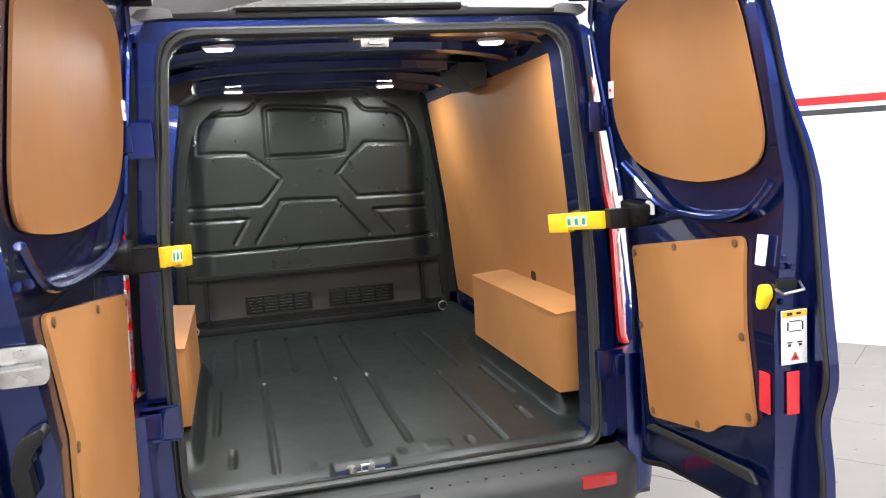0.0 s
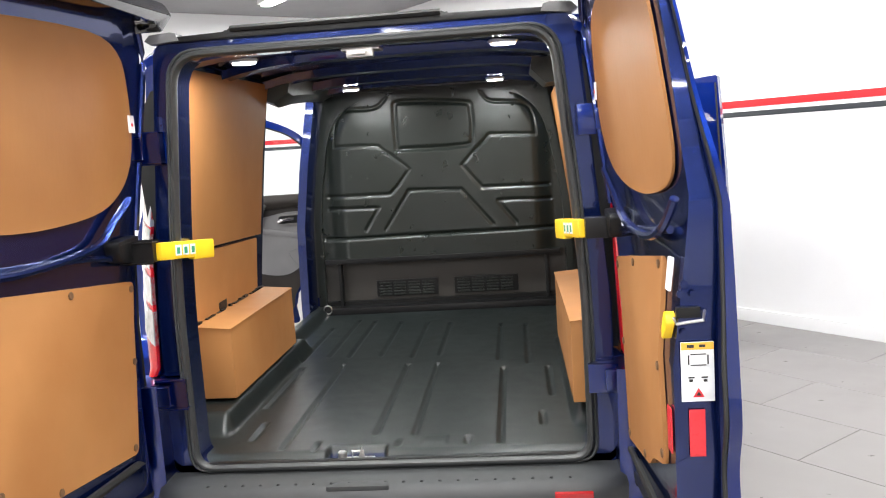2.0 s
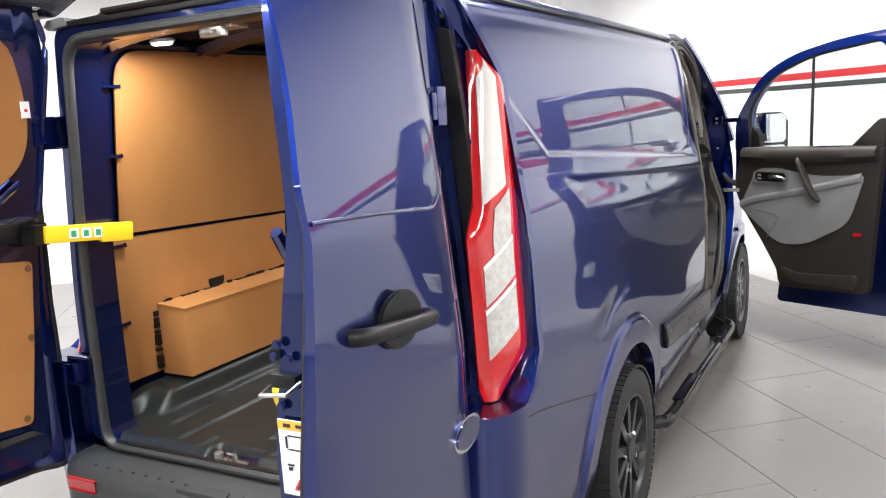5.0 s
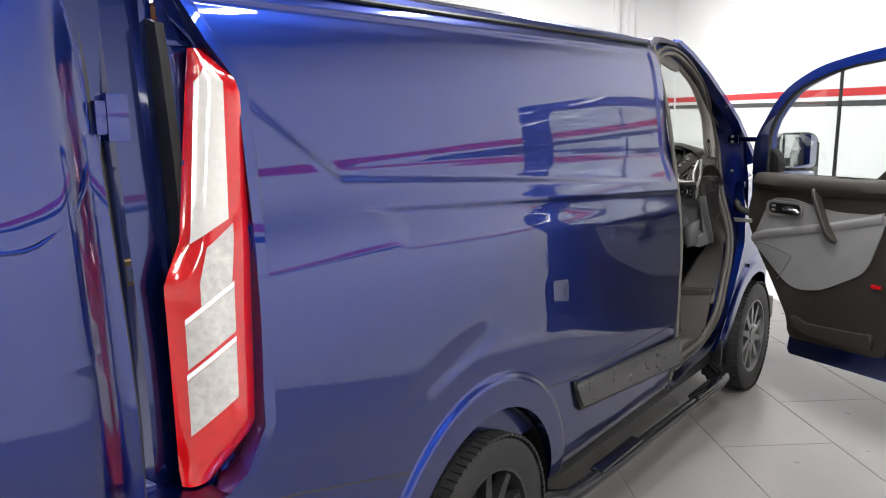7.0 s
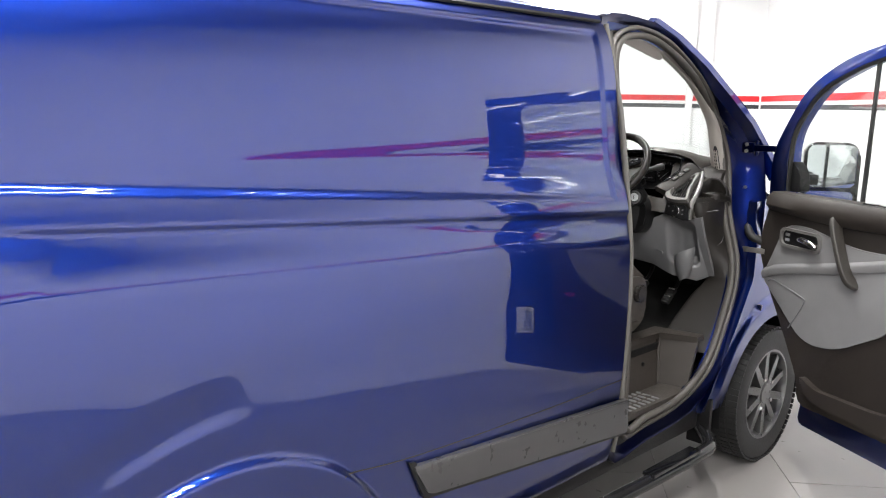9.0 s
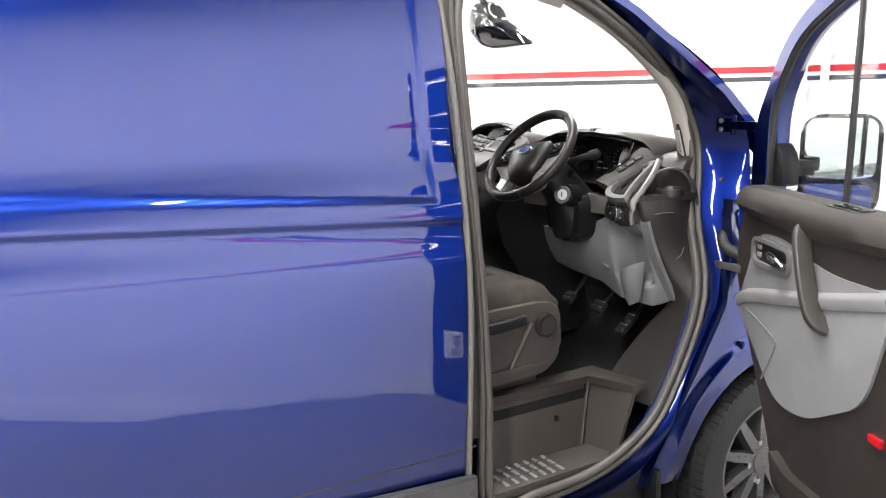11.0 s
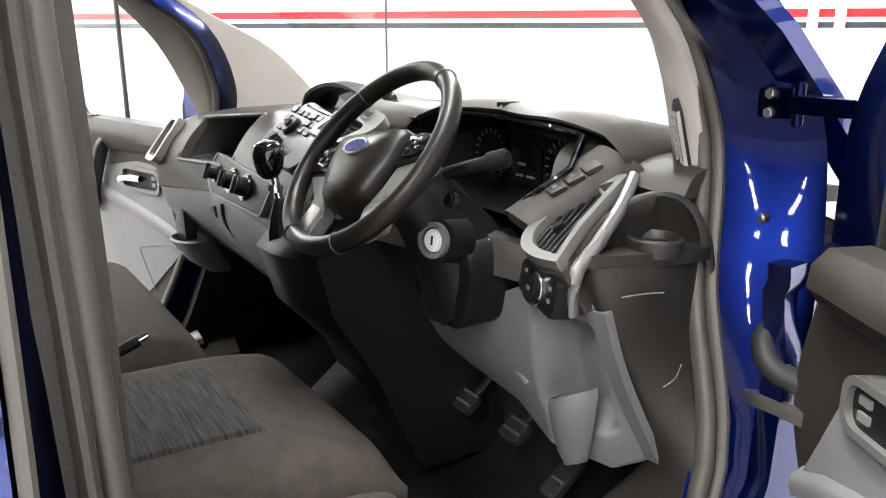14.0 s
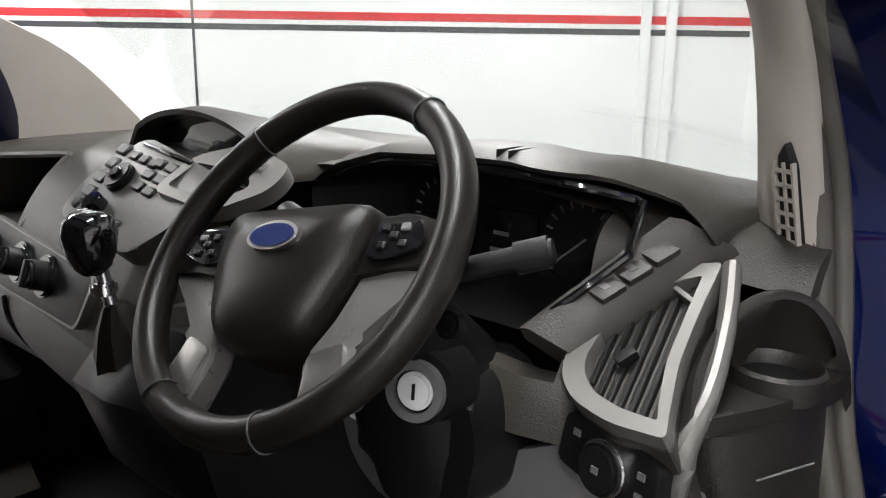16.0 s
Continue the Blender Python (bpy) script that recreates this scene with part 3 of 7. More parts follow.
def bulk_y(x, z):
    p = np.array((x, z)) - SA
    t = np.clip((p * SD).sum(1) / SL, 0, 1)
    d = np.sqrt(((p - SD * t[:, None]) ** 2).sum(1)) / np.sqrt(SW)
    dep = 0.012 * float(max(0, 1 - (d.min() / 0.013) ** 2))
    y = BK_Y + dep * (1.4 if abs(x) < 0.3 and 1.62 < z < 1.97 else 1)
    y += 0.05 * smooth01(0.60, 0.74, abs(x) + max(0, z - 1.75) * 0.5)          # rolls away at the rim
    y -= 0.012 * smooth01(1.10, 1.09, z)
    return y


bm = bmesh.new()


def bulk_pt(u, v):
    z = 0.955 + 1.04 * v
    w = lerp_table([(0.9, 0.80), (1.3, 0.79), (1.65, 0.74), (1.85, 0.66), (1.94, 0.56), (1.995, 0.42)], z)
    x = (2 * u - 1) * w
    return (x, bulk_y(x, z), z)


sheet(bm, bulk_pt, 190, 130, Vector((0, 0.02, 0)))
BULKHEAD = part("bulkhead", bm, BULK, VAN, "black moulded bulkhead with pressed ribs", smooth=60)
bm = bmesh.new()
ring_prism(bm, rounded([(-0.85, 0.60), (0.85, 0.60), (0.83, 1.3), (0.715, 2.04), (-0.715, 2.04), (-0.83, 1.3)], [0, 0, 0.1, 0.05, 0.05, 0.1], 5),
           rounded([(-0.80, 0.64), (0.80, 0.64), (0.79, 1.3), (0.66, 1.99), (-0.66, 1.99), (-0.79, 1.3)], [0.0, 0.0, 0.2, 0.30, 0.30, 0.2], 5), "y", BK_Y + 0.02, BK_Y + 0.08)
part("bulkhead_frame", bm, BULK, BULKHEAD, "dark grey frame round the bulkhead")
bm = bmesh.new()
box(bm, -0.78, 0.76, BK_Y - 0.02, BK_Y + 0.02, 0.93, 0.962, 0.006)
box(bm, -0.79, 0.79, BK_Y + 0.07, BK_Y + 0.10, 0.60, 0.98, 0.004)
for s in (-0.70, 0.66):
    box(bm, s, s + 0.02, BK_Y + 0.0, BK_Y + 0.08, 0.62, 0.95, 0.004)
box(bm, -0.87, 0.86, BK_Y - 0.06, BK_Y + 0.06, 0.595, 0.645, 0.012)
part("bulkhead_footwell", bm, BLACK, BULKHEAD)
bm = bmesh.new()
for x0, x1 in ((-0.46, -0.05), (0.06, 0.48)):
    box(bm, x0, x1, BK_Y + 0.055, BK_Y + 0.07, 0.69, 0.80, 0.004)
part("vent_panel", bm, BLACK, BULKHEAD)
for x0, x1 in ((-0.46, -0.05), (0.06, 0.48)):
    for i in range(4):
        for k in range(5):
            bm = bmesh.new()
            xx = x0 + 0.02 + i * 0.095
            box(bm, xx, xx + 0.08, BK_Y + 0.045, BK_Y + 0.056, 0.70 + 0.019 * k, 0.709 + 0.019 * k, 0.002, seg=1)
            part("vent_slat", bm, BULK, BULKHEAD)
for s in (-1, 1):
    bm = bmesh.new()
    tube(bm, [(s * 0.775 + 0.028 * math.cos(a * math.pi / 6), BK_Y - 0.065, 0.64 + 0.028 * math.sin(a * math.pi / 6)) for a in range(12)], 0.005, 6, closed=True)
    part("lashing_eye", bm, STEEL, VAN, "steel lashing eye")

# roof inside: skin, cross bows
bm = bmesh.new()
sheet(bm, lambda u, v: (-0.75 + 1.5 * u, 0.13 + 2.40 * v, 2.085 - 0.05 * (2 * u - 1) ** 4), 20, 4, Vector((0, 0, 0.015)))
part("roof_lining", bm, BLUE_IN, VAN)
for y, d in ((0.16, 0.05), (0.75, 0.03), (1.35, 0.035), (1.90, 0.04), (2.30, 0.04)):
    bm = bmesh.new()
    rings = []
    for i in range(17):
        x = -0.72 + 1.44 * i / 16
        zt = 2.08 - 0.05 * (i / 8 - 1) ** 4
        rings.append([bm.verts.new((x, y + a, zt - b)) for a, b in ((-0.07, 0.0), (-0.05, d), (-0.01, d * 0.8), (0.01, d * 0.8), (0.05, d), (0.07, 0.0))])
    loft_faces(bm, rings)
    part("roof_bow", bm, BLUE_IN, VAN, "dark blue roof cross member")

for x, y in ((-0.48, 0.29), (0.475, 0.29), (-0.425, 2.01), (0.41, 2.01)):
    bm = bmesh.new()
    disc(bm, Matrix.Translation((x, y, 2.022)) @ Matrix.Diagonal((1.3, 0.75, 1, 1)), 0.042, 0.014, 24, 0.004)
    lm = part("load_lamp", bm, WHITE, VAN, "small white roof lamp, lit")
    bm = bmesh.new()
    disc(bm, Matrix.Translation((x, y, 2.013)) @ Matrix.Diagonal((1.3, 0.75, 1, 1)), 0.034, 0.008, 24, 0.002)
    part("diffuser", bm, LED, lm)
    area_lamp("load_light", Matrix.Translation((x, y, 2.005)), 0.10, 0.06, 13, (0.97, 1, 0.98))


def inner_x(z):
    return lerp_table([(0.55, 0.90), (0.75, 0.885), (0.98, 0.875), (1.30, 0.84), (1.70, 0.79), (1.95, 0.755), (2.06, 0.72)], z)


for s, y1 in ((1, 2.48), (-1, 1.43)):
    bm = bmesh.new()
    sheet(bm, lambda u, v: (s * (inner_x(0.58 + 1.48 * v) - 0.002), 0.13 + (y1 - 0.13) * u, 0.58 + 1.48 * v), 4, 14, Vector((s * 0.006, 0, 0)))
    part("inner_side_wall", bm, BLUE_IN, VAN, "dark blue painted inner side")
    for z in (0.95, 1.27, 1.62, 1.88):      # slots and ledges of the rear pillar
        bm = bmesh.new()
        box(bm, s * (inner_x(z) - 0.03), s * (inner_x(z) + 0.01), 0.13, 0.30, z - 0.006, z + 0.006, 0.002)
        part("pillar_ledge", bm, BLUE_IN, VAN)


def ply(name, y0, y1, z0, z1, s, off, mat, label, r=(0.02, 0.02, 0.1, 0.02), z1b=None, z0b=None):
    """A board that follows the leaning inner side; the outline in (y, z) with four corner radii."""
    pts = rounded([(y0, z0), (y1, z0 if z0b is None else z0b), (y1, z1 if z1b is None else z1b), (y0, z1)], list(r), 6)
    bm = bmesh.new()
    prism(bm, pts, "x", 0, 0.008, 0.0015, seg=1)
    bmesh.ops.triangulate(bm, faces=[f for f in bm.faces if len(f.verts) > 4])
    bmesh.ops.bisect_plane(bm, geom=bm.verts[:] + bm.edges[:] + bm.faces[:], plane_co=(0, 0, 1.3), plane_no=(0, 0, 1))
    bmesh.ops.bisect_plane(bm, geom=bm.verts[:] + bm.edges[:] + bm.faces[:], plane_co=(0, 0, 1.7), plane_no=(0, 0, 1))
    for v in bm.verts:
        v.co.x = s * (inner_x(v.co.z) - off - v.co.x)
    return part(name, bm, mat, VAN, label)


PLY_RU = ply("side_board", 0.17, 2.37, 0.72, 1.985, 1, 0.012, PLY, "tan hardboard lining on the load space side", r=(0.02, 0.02, 0.03, 0.12), z1b=1.93, z0b=0.745)
PLY_LU = ply("side_board", 0.28, 1.345, 1.315, 2.015, -1, 0.012, PLY, "tan hardboard lining on the load space side", r=(0.005, 0.005, 0.01, 0.12), z1b=2.02, z0b=1.275)
PLY_LL = ply("side_board", 0.24, 1.30, 0.70, 1.30, -1, 0.004, BOARD, "lower tan board with a round cut-out", r=(0.01, 0.01, 0.01, 0.01), z1b=1.262)
for s, x, y, z in ((-1, -0.862, 0.80, 1.03), (1, 0.852, 0.93, 1.035)):
    bm = bmesh.new()
    disc(bm, Matrix.Translation((x + s * -0.009, y, z)) @ Matrix.Rotation(radians(90), 4, "Y"), 0.05 if s < 0 else 0.03, 0.006, 24)
    part("board_cutout", bm, BLACK, VAN, "dark round cut-out in the board")


def arch_box(s, y0, y1, x_in, zt, zb, label):
    bm = bmesh.new()
    a, b = (x_in, 0.862)
    pts = [(a, zb), (b, zb), (b, zt + 0.012), (a, zt)]
    prism(bm, [(s * p, q) for p, q in pts], "y", y0, y1, 0.004)
    ob = part("wheel_box", bm, BOARD, VAN, label)
    bm = bmesh.new()
    prism(bm, [(s * (a - 0.003), zt - 0.002), (s * b, zt + 0.013), (s * b, zt + 0.019), (s * (a - 0.003), zt + 0.004)], "y", y0 - 0.003, y1 + 0.002, 0.001)
    part("lid", bm, BOARD, ob)
    return ob


arch_box(-1, 0.45, 1.37, 0.697, 0.978, 0.69, "tan board box over the wheel housing")
arch_box(1, 0.24, 1.34, 0.665, 0.995, 0.69, "tan board box over the wheel housing")
bm = bmesh.new()
random.seed(4)
for k in range(26):
    y = 0.44 + 0.9 * random.random()
    box(bm, -0.865, -0.84, y, y + 0.02 + 0.03 * random.random(), 0.99, 0.997 + 0.01 * random.random())
for k in range(10):
    z = 0.72 + 0.25 * k / 10
    box(bm, -0.868, -0.845, 0.425, 0.445, z, z + 0.02 * random.random() + 0.004)
part("sealant", bm, BLACK, VAN, "dark smears of sealant along the board box")["kind"] = "stuff"

# sliding door opening on the passenger's side: pillar, header mechanism
bm = bmesh.new()
rings = []
for z, x in ((0.42, 0.90), (0.7, 0.90), (1.2, 0.885), (1.6, 0.83), (2.0, 0.755)):
    rings.append([bm.verts.new((-x + a, 2.36 + b, z)) for a, b in ((-0.03, 0.0), (0.03, -0.03), (0.05, 0.03), (0.05, 0.12), (-0.03, 0.12))])
loft_faces(bm, rings)
part("door_pillar", bm, BLUE_IN, VAN, "blue pillar in front of the sliding door")
bm = bmesh.new()
rings = []
for y, d in ((1.36, 0.10), (1.45, 0.12), (1.7, 0.09), (2.1, 0.06), (2.4, 0.05)):
    rings.append([bm.verts.new(p) for p in ((-0.76, y, 2.05), (-0.60, y, 2.06), (-0.62, y, 2.05 - d * 0.7), (-0.70, y, 2.03 - d), (-0.78, y, 2.02 - d * 0.6))])
loft_faces(bm, rings)
part("door_track_cover", bm, material("track_cover", (0.05, 0.055, 0.05), 0.5), VAN, "dark grey cover of the sliding door track")
bm = bmesh.new()
rings = []
for y in (1.15, 1.36, 1.48):
    rings.append([bm.verts.new((0.72 + a, y, 1.99 + b)) for a, b in ((0.02, 0.05), (-0.12, 0.05), (-0.13, 0.0), (-0.06, -0.07), (0.01, -0.06))])
loft_faces(bm, rings)
part("roof_bracket", bm, material("bracket_grey", (0.05, 0.055, 0.05), 0.5), VAN, "dark grey roof side bracket")
bm = bmesh.new()
box(bm, -0.93, -0.875, 1.44, 1.455, 1.28, 1.40, 0.003)
stk = part("warning_sticker", bm, material("blue_sticker", (0.04, 0.16, 0.55), 0.4), VAN, "blue sticker with white symbols on the door edge")
bm = bmesh.new()
for k in range(3):
    box(bm, -0.925, -0.885, 1.4555, 1.4565, 1.30 + 0.03 * k, 1.312 + 0.03 * k)
part("sticker_mark", bm, WHITE, stk)
# opened sliding door, parked outside the rear quarter
bm = bmesh.new()
sheet(bm, lambda u, v: (-(lerp_table(SIDE, 0.44 + 1.55 * v) + 0.075), 0.36 + 1.12 * u, 0.44 + 1.55 * v), 6, 30, Vector((0.06, 0, 0)))
SLIDE = part("sliding_door", bm, BLUE, VAN, "blue sliding side door, slid open")

# ---- wheels ----
def make_wheel(y, dark):
    bm = bmesh.new()
    prof = [(0.225, -0.10), (0.30, -0.108), (0.322, -0.10), (0.334, -0.078), (0.336, 0.0), (0.334, 0.078), (0.322, 0.10), (0.30, 0.108), (0.225, 0.10)]
    rings = []
    for i in range(72):
        a = 2 * math.pi * i / 72
        rings.append([bm.verts.new((w, y + r * math.cos(a), HUB_Z + r * math.sin(a))) for r, w in prof])
    loft_faces(bm, rings, closed=True)
    for i in range(72):
        a = 2 * math.pi * (i + 0.5) / 72
        for k, sh in ((-0.085, 0.0), (0.085, 0.5), (-0.03, 0.25), (0.03, 0.7)):
            b = a + sh * 2 * math.pi / 72
            box(bm, k - 0.022, k + 0.022, -0.0115, 0.0115, 0.330, 0.3395, m=Matrix.Translation((0, y, HUB_Z)) @ Matrix.Rotation(b, 4, "X"))
    tyre = part("wheel", bm, RUBBER, VAN, "black road tyre on a multi-spoke alloy rim")
    m = DALLOY if dark else ALLOY
    bm = bmesh.new()
    rings = []
    for i in range(48):
        a = 2 * math.pi * i / 48
        rings.append([bm.verts.new((w, y + r * math.cos(a), HUB_Z + r * math.sin(a))) for r, w in ((0.232, 0.075), (0.232, 0.10), (0.215, 0.10), (0.20, 0.06), (0.20, -0.08), (0.225, -0.09))])
    loft_faces(bm, rings, closed=True)
    part("rim", bm, m, tyre)
    for i in range(10):
        bm = bmesh.new()
        mm = Matrix.Translation((0, y, HUB_Z)) @ Matrix.Rotation(2 * math.pi * i / 10, 4, "X")
        prism(bm, [(-0.022, 0.05), (0.022, 0.05), (0.013, 0.14), (0.020, 0.208), (-0.020, 0.208), (-0.013, 0.14)], "x", 0.050, 0.088, 0.006, m=mm)
        part("spoke", bm, m, tyre)
    bm = bmesh.new()
    disc(bm, Matrix.Translation((0.078, y, HUB_Z)) @ Matrix.Rotation(radians(90), 4, "Y"), 0.058, 0.035, 24, 0.008)
    part("hub_cap", bm, m, tyre)
    for i in range(5):
        bm = bmesh.new()
        a = 2 * math.pi * (i + 0.5) / 5
        disc(bm, Matrix.Translation((0.085, y + 0.078 * math.cos(a), HUB_Z + 0.078 * math.sin(a))) @ Matrix.Rotation(radians(90), 4, "Y"), 0.011, 0.02, 6)
        part("wheel_nut", bm, CHROME, tyre)
    bm = bmesh.new()
    disc(bm, Matrix.Translation((-0.02, y, HUB_Z)) @ Matrix.Rotation(radians(90), 4, "Y"), 0.15, 0.03, 32)
    part("brake_disc", bm, DALLOY, tyre)
    return tyre


for y in (HUB_R, HUB_F):
    w = make_wheel(y, y == HUB_R)
    w.location = (0.862, 0, 0)
    w2 = copy_thing(w, Matrix.Translation((-0.862, 2 * y, 0)) @ Matrix.Rotation(math.pi, 4, "Z"))
for y in (HUB_R, HUB_F):
    for s in (1, -1):
        bm = bmesh.new()
        rings = []
        for i in range(25):
            a = math.pi * (-0.06 + 1.12 * i / 24)
            rings.append([bm.verts.new((s * x, y + 0.425 * math.cos(a), HUB_Z + 0.425 * math.sin(a))) for x in (0.93, 0.735)])
        loft_faces(bm, rings, wrap=False)
        part("wheel_housing", bm, BLACK, VAN)
bm = bmesh.new()
for y0, y1 in ((0.3, 0.62), (1.42, 3.53), (4.36, 4.8)):
    box(bm, -0.88, 0.88, y0, y1, 0.28, 0.44, 0.03)
box(bm, -0.58, 0.58, 0.3, 4.8, 0.28, 0.44, 0.02)
part("underbody", bm, BLACK, VAN, "black underbody")
# protection strip on the side, side step tube
bm = bmesh.new()
pts = rounded([(1.700, 0.692), (1.764, 0.585), (2.80, 0.490), (2.80, 0.622)], [0.02, 0.02, 0.004, 0.004], 4)
prism(bm, pts, "x", 0.948, 0.968, 0.006)
part("rubbing_strip", bm, material("strip_plastic", (0.045, 0.044, 0.045), 0.30, 0, 0.08, 8, 0.1, 300), VAN, "satin grey plastic side protection strip")
bm = bmesh.new()
pts = rounded([(1.686, 0.706), (1.752, 0.573), (2.803, 0.478), (2.803, 0.494), (1.770, 0.590), (1.712, 0.702)], 0.003, 2)
prism(bm, pts, "x", 0.946, 0.9615)
part("strip_shadow_gap", bm, BLACK, VAN)
bm = bmesh.new()
tube(bm, spline([(0.86, 1.52, 0.29), (0.95, 1.60, 0.272), (0.985, 1.75, 0.268), (0.985, 2.6, 0.25), (0.985, 3.35, 0.235), (0.95, 3.50, 0.24), (0.86, 3.56, 0.28)], 5), 0.030, 14)
sbar = part("side_step", bm, material("side_step_steel", (0.015, 0.015, 0.016), 0.15, 0.3), VAN, "dark polished side step tube")
for a in ((2.95, 3.32, 0.262, 0.276), (1.85, 2.25, 0.286, 0.298)):
    bm = bmesh.new()
    box(bm, 0.955, 1.012, *a, 0.005)
    part("step_pad", bm, GLOSS, sbar, "glossy black step pad")
# mud flap ahead of the front wheel
bm = bmesh.new()
box(bm, 0.82, 0.93, 3.535, 3.56, 0.20, 0.42, 0.008)
part("mud_flap", bm, BLACK, VAN)

# ---- rear bumper ----
def lamp_edges(z):
    a = (lerp_table([(0.905, 0.845), (0.93, 0.831), (1.36, 0.815), (1.45, 0.818), (1.84, 0.790), (1.868, 0.788)], z), lerp_table([(0.905, 0.05), (0.93, 0.055), (1.36, 0.060), (1.45, 0.105), (1.84, 0.172), (1.868, 0.178)], z))
    b = (lerp_table([(0.905, 0.868), (1.02, 0.918), (1.40, 0.895), (1.795, 0.852), (1.868, 0.805)], z), lerp_table([(0.905, 0.115), (1.02, 0.208), (1.40, 0.238), (1.795, 0.265), (1.868, 0.205)], z))
    return a, b


bm = bmesh.new()
rings = []
for i in range(33):
    x = -0.93 + 1.86 * i / 32
    a = abs(x)
    b = smooth01(0.66, 0.93, a)
    yb = -0.165 + 0.19 * b ** 1.5
    zt = 0.548
    rings.append([bm.verts.new(p) for p in ((x, 0.03, zt + 0.006), (x, yb + 0.05, zt + 0.004), (x, yb + 0.012, zt - 0.012), (x, yb, zt - 0.04), (x, yb + 0.005, 0.40), (x, yb + 0.05, 0.33), (x, 0.05, 0.33))])
loft_faces(bm, rings)
BUMP = part("rear_bumper", bm, BUMPER, VAN, "dark grey plastic rear bumper with step studs", smooth=50)
for i in range(21):
    x = -0.62 + 1.24 * i / 20
    bm = bmesh.new()
    disc(bm, Matrix.Translation((x, -0.108, 0.552)), 0.006, 0.010, 8, 0.002)
    part("stud", bm, BUMPER, BUMP)
bm = bmesh.new()
prism(bm, rounded([(-0.20, -0.145), (0.02, -0.145), (0.0, -0.10), (-0.16, -0.10)], 0.01, 2), "z", 0.54, 0.556, 0.003)
part("step_insert", bm, BUMPER, BUMP)
for s in (1, -1):
    bm = bmesh.new()
    box(bm, s * 0.565, s * 0.69, -0.172, -0.12, 0.485, 0.525, 0.006)
    part("reflector", bm, RED, BUMP, "red rear reflector")
    # painted quarter between bumper and lamp
    bm = bmesh.new()
    rings = []
    for z, o in ((0.40, 0.0), (0.55, 0.0), (0.70, 0.0), (0.80, 0.0), (0.90, 0.0)):
        xo = lerp_table(SIDE, z)
        rings.append([bm.verts.new((s * x, y, z)) for x, y in ((xo, 0.06), (xo - 0.012, 0.0), (xo - 0.05, -0.055), (xo - 0.12, -0.075), (0.79, -0.06), (0.79, 0.10), (xo, 0.10))])
    loft_faces(bm, rings)
    part("rear_quarter", bm, BLUE, VAN, "blue rear quarter panel under the lamp")
    # painted pillar above and beside the lamp
    bm = bmesh.new()
    rings = []
    for z in (0.88, 0.93, 1.02, 1.40, 1.80, 1.88, 2.0, 2.07):
        xo = lerp_table(SIDE, z) if z < 2.05 else 0.74
        yo = rear_y(z)
        a, b = lamp_edges(min(1.868, max(0.905, z)))
        if z > 1.9:
            a, b = (xo - 0.06, 0.09), (xo - 0.012, yo - 0.012)
        rings.append([bm.verts.new((s * x, y, z)) for x, y in ((xo, yo + 0.03), (xo - 0.002, yo), (b[0] - 0.010, b[1] + 0.006), (a[0] - 0.004, a[1] + 0.020), (a[0] - 0.012, 0.20), (xo - 0.02, yo + 0.05))])
    loft_faces(bm, rings)
    part("rear_pillar", bm, BLUE, VAN, "blue rear pillar round the lamp")


def lamp_piece(s, name, mat, parent, z0, z1, t0, t1, out, label="", slant=0.0, nz=14):
    """A field of the lamp: t runs over its width, slant tips its lower and upper ends."""
    bm = bmesh.new()
    rows = []
    for j in range(nz + 1):
        row, back = [], []
        for i in range(9):
            t = t0 + (t1 - t0) * i / 8
            z = z0 + (z1 - z0) * j / nz + slant * (i / 8 - 0.5)
            z = min(1.868, max(0.905, z))
            a, b = lamp_edges(z)
            bul = math.sin(math.pi * t) ** 0.8 * 0.022
            nx, ny = 0.72, -0.69
            x, y = a[0] + (b[0] - a[0]) * t + nx * (bul + out), a[1] + (b[1] - a[1]) * t + ny * (bul + out)
            row.append(bm.verts.new((s * x, y, z)))
            back.append(bm.verts.new((s * (x - nx * (0.012 + out)), y - ny * (0.012 + out), z)))
        rows.append(row + back[::-1])
    loft_faces(bm, rows)
    return part(name, bm, mat, parent, label, smooth=60)


for s in (1, -1):
    TL = lamp_piece(s, "tail_lamp", LENS_R, VAN, 0.905, 1.868, 0.0, 1.0, 0.0, "tall red and clear tail lamp", nz=30)
    lamp_piece(s, "clear_field", material("reverse_lens", (0.62, 0.60, 0.57), 0.12, 0.15, 0.05, 60, coat=1.0), TL, 1.47, 1.82, 0.17 if s > 0 else 0.0, 0.72, 0.004, "bright clear lens", slant=0.05)
    lamp_piece(s, "indicator_field", LENS_W, TL, 1.325, 1.46, 0.42 if s > 0 else 0.0, 0.78, 0.004, "clear fluted lens", slant=0.05)
    lamp_piece(s, "reversing_field", LENS_W, TL, 1.205, 1.305, 0.22 if s > 0 else 0.0, 0.80, 0.004, "clear fluted lens", slant=0.075)
    lamp_piece(s, "lower_field", LENS_W, TL, 1.055, 1.180, 0.20 if s > 0 else 0.0, 0.80, 0.004, "clear fluted lens", slant=0.075)
    lamp_piece(s, "divider", WHITE, TL, 1.306, 1.318, 0.22, 0.80, 0.006, slant=0.075, nz=2)
    lamp_piece(s, "divider", WHITE, TL, 1.182, 1.194, 0.20, 0.80, 0.006, slant=0.075, nz=2)
    # hinges in the gap
    for z in (0.86, 1.72):
        bm = bmesh.new()
        box(bm, s * 0.70, s * 0.80, -0.03, 0.02, z - 0.05, z + 0.05, 0.006)
        box(bm, s * 0.755, s * 0.80, -0.055, -0.03, z - 0.035, z + 0.035, 0.008)
        part("door_hinge", bm, BLUE, VAN, "blue painted door hinge")

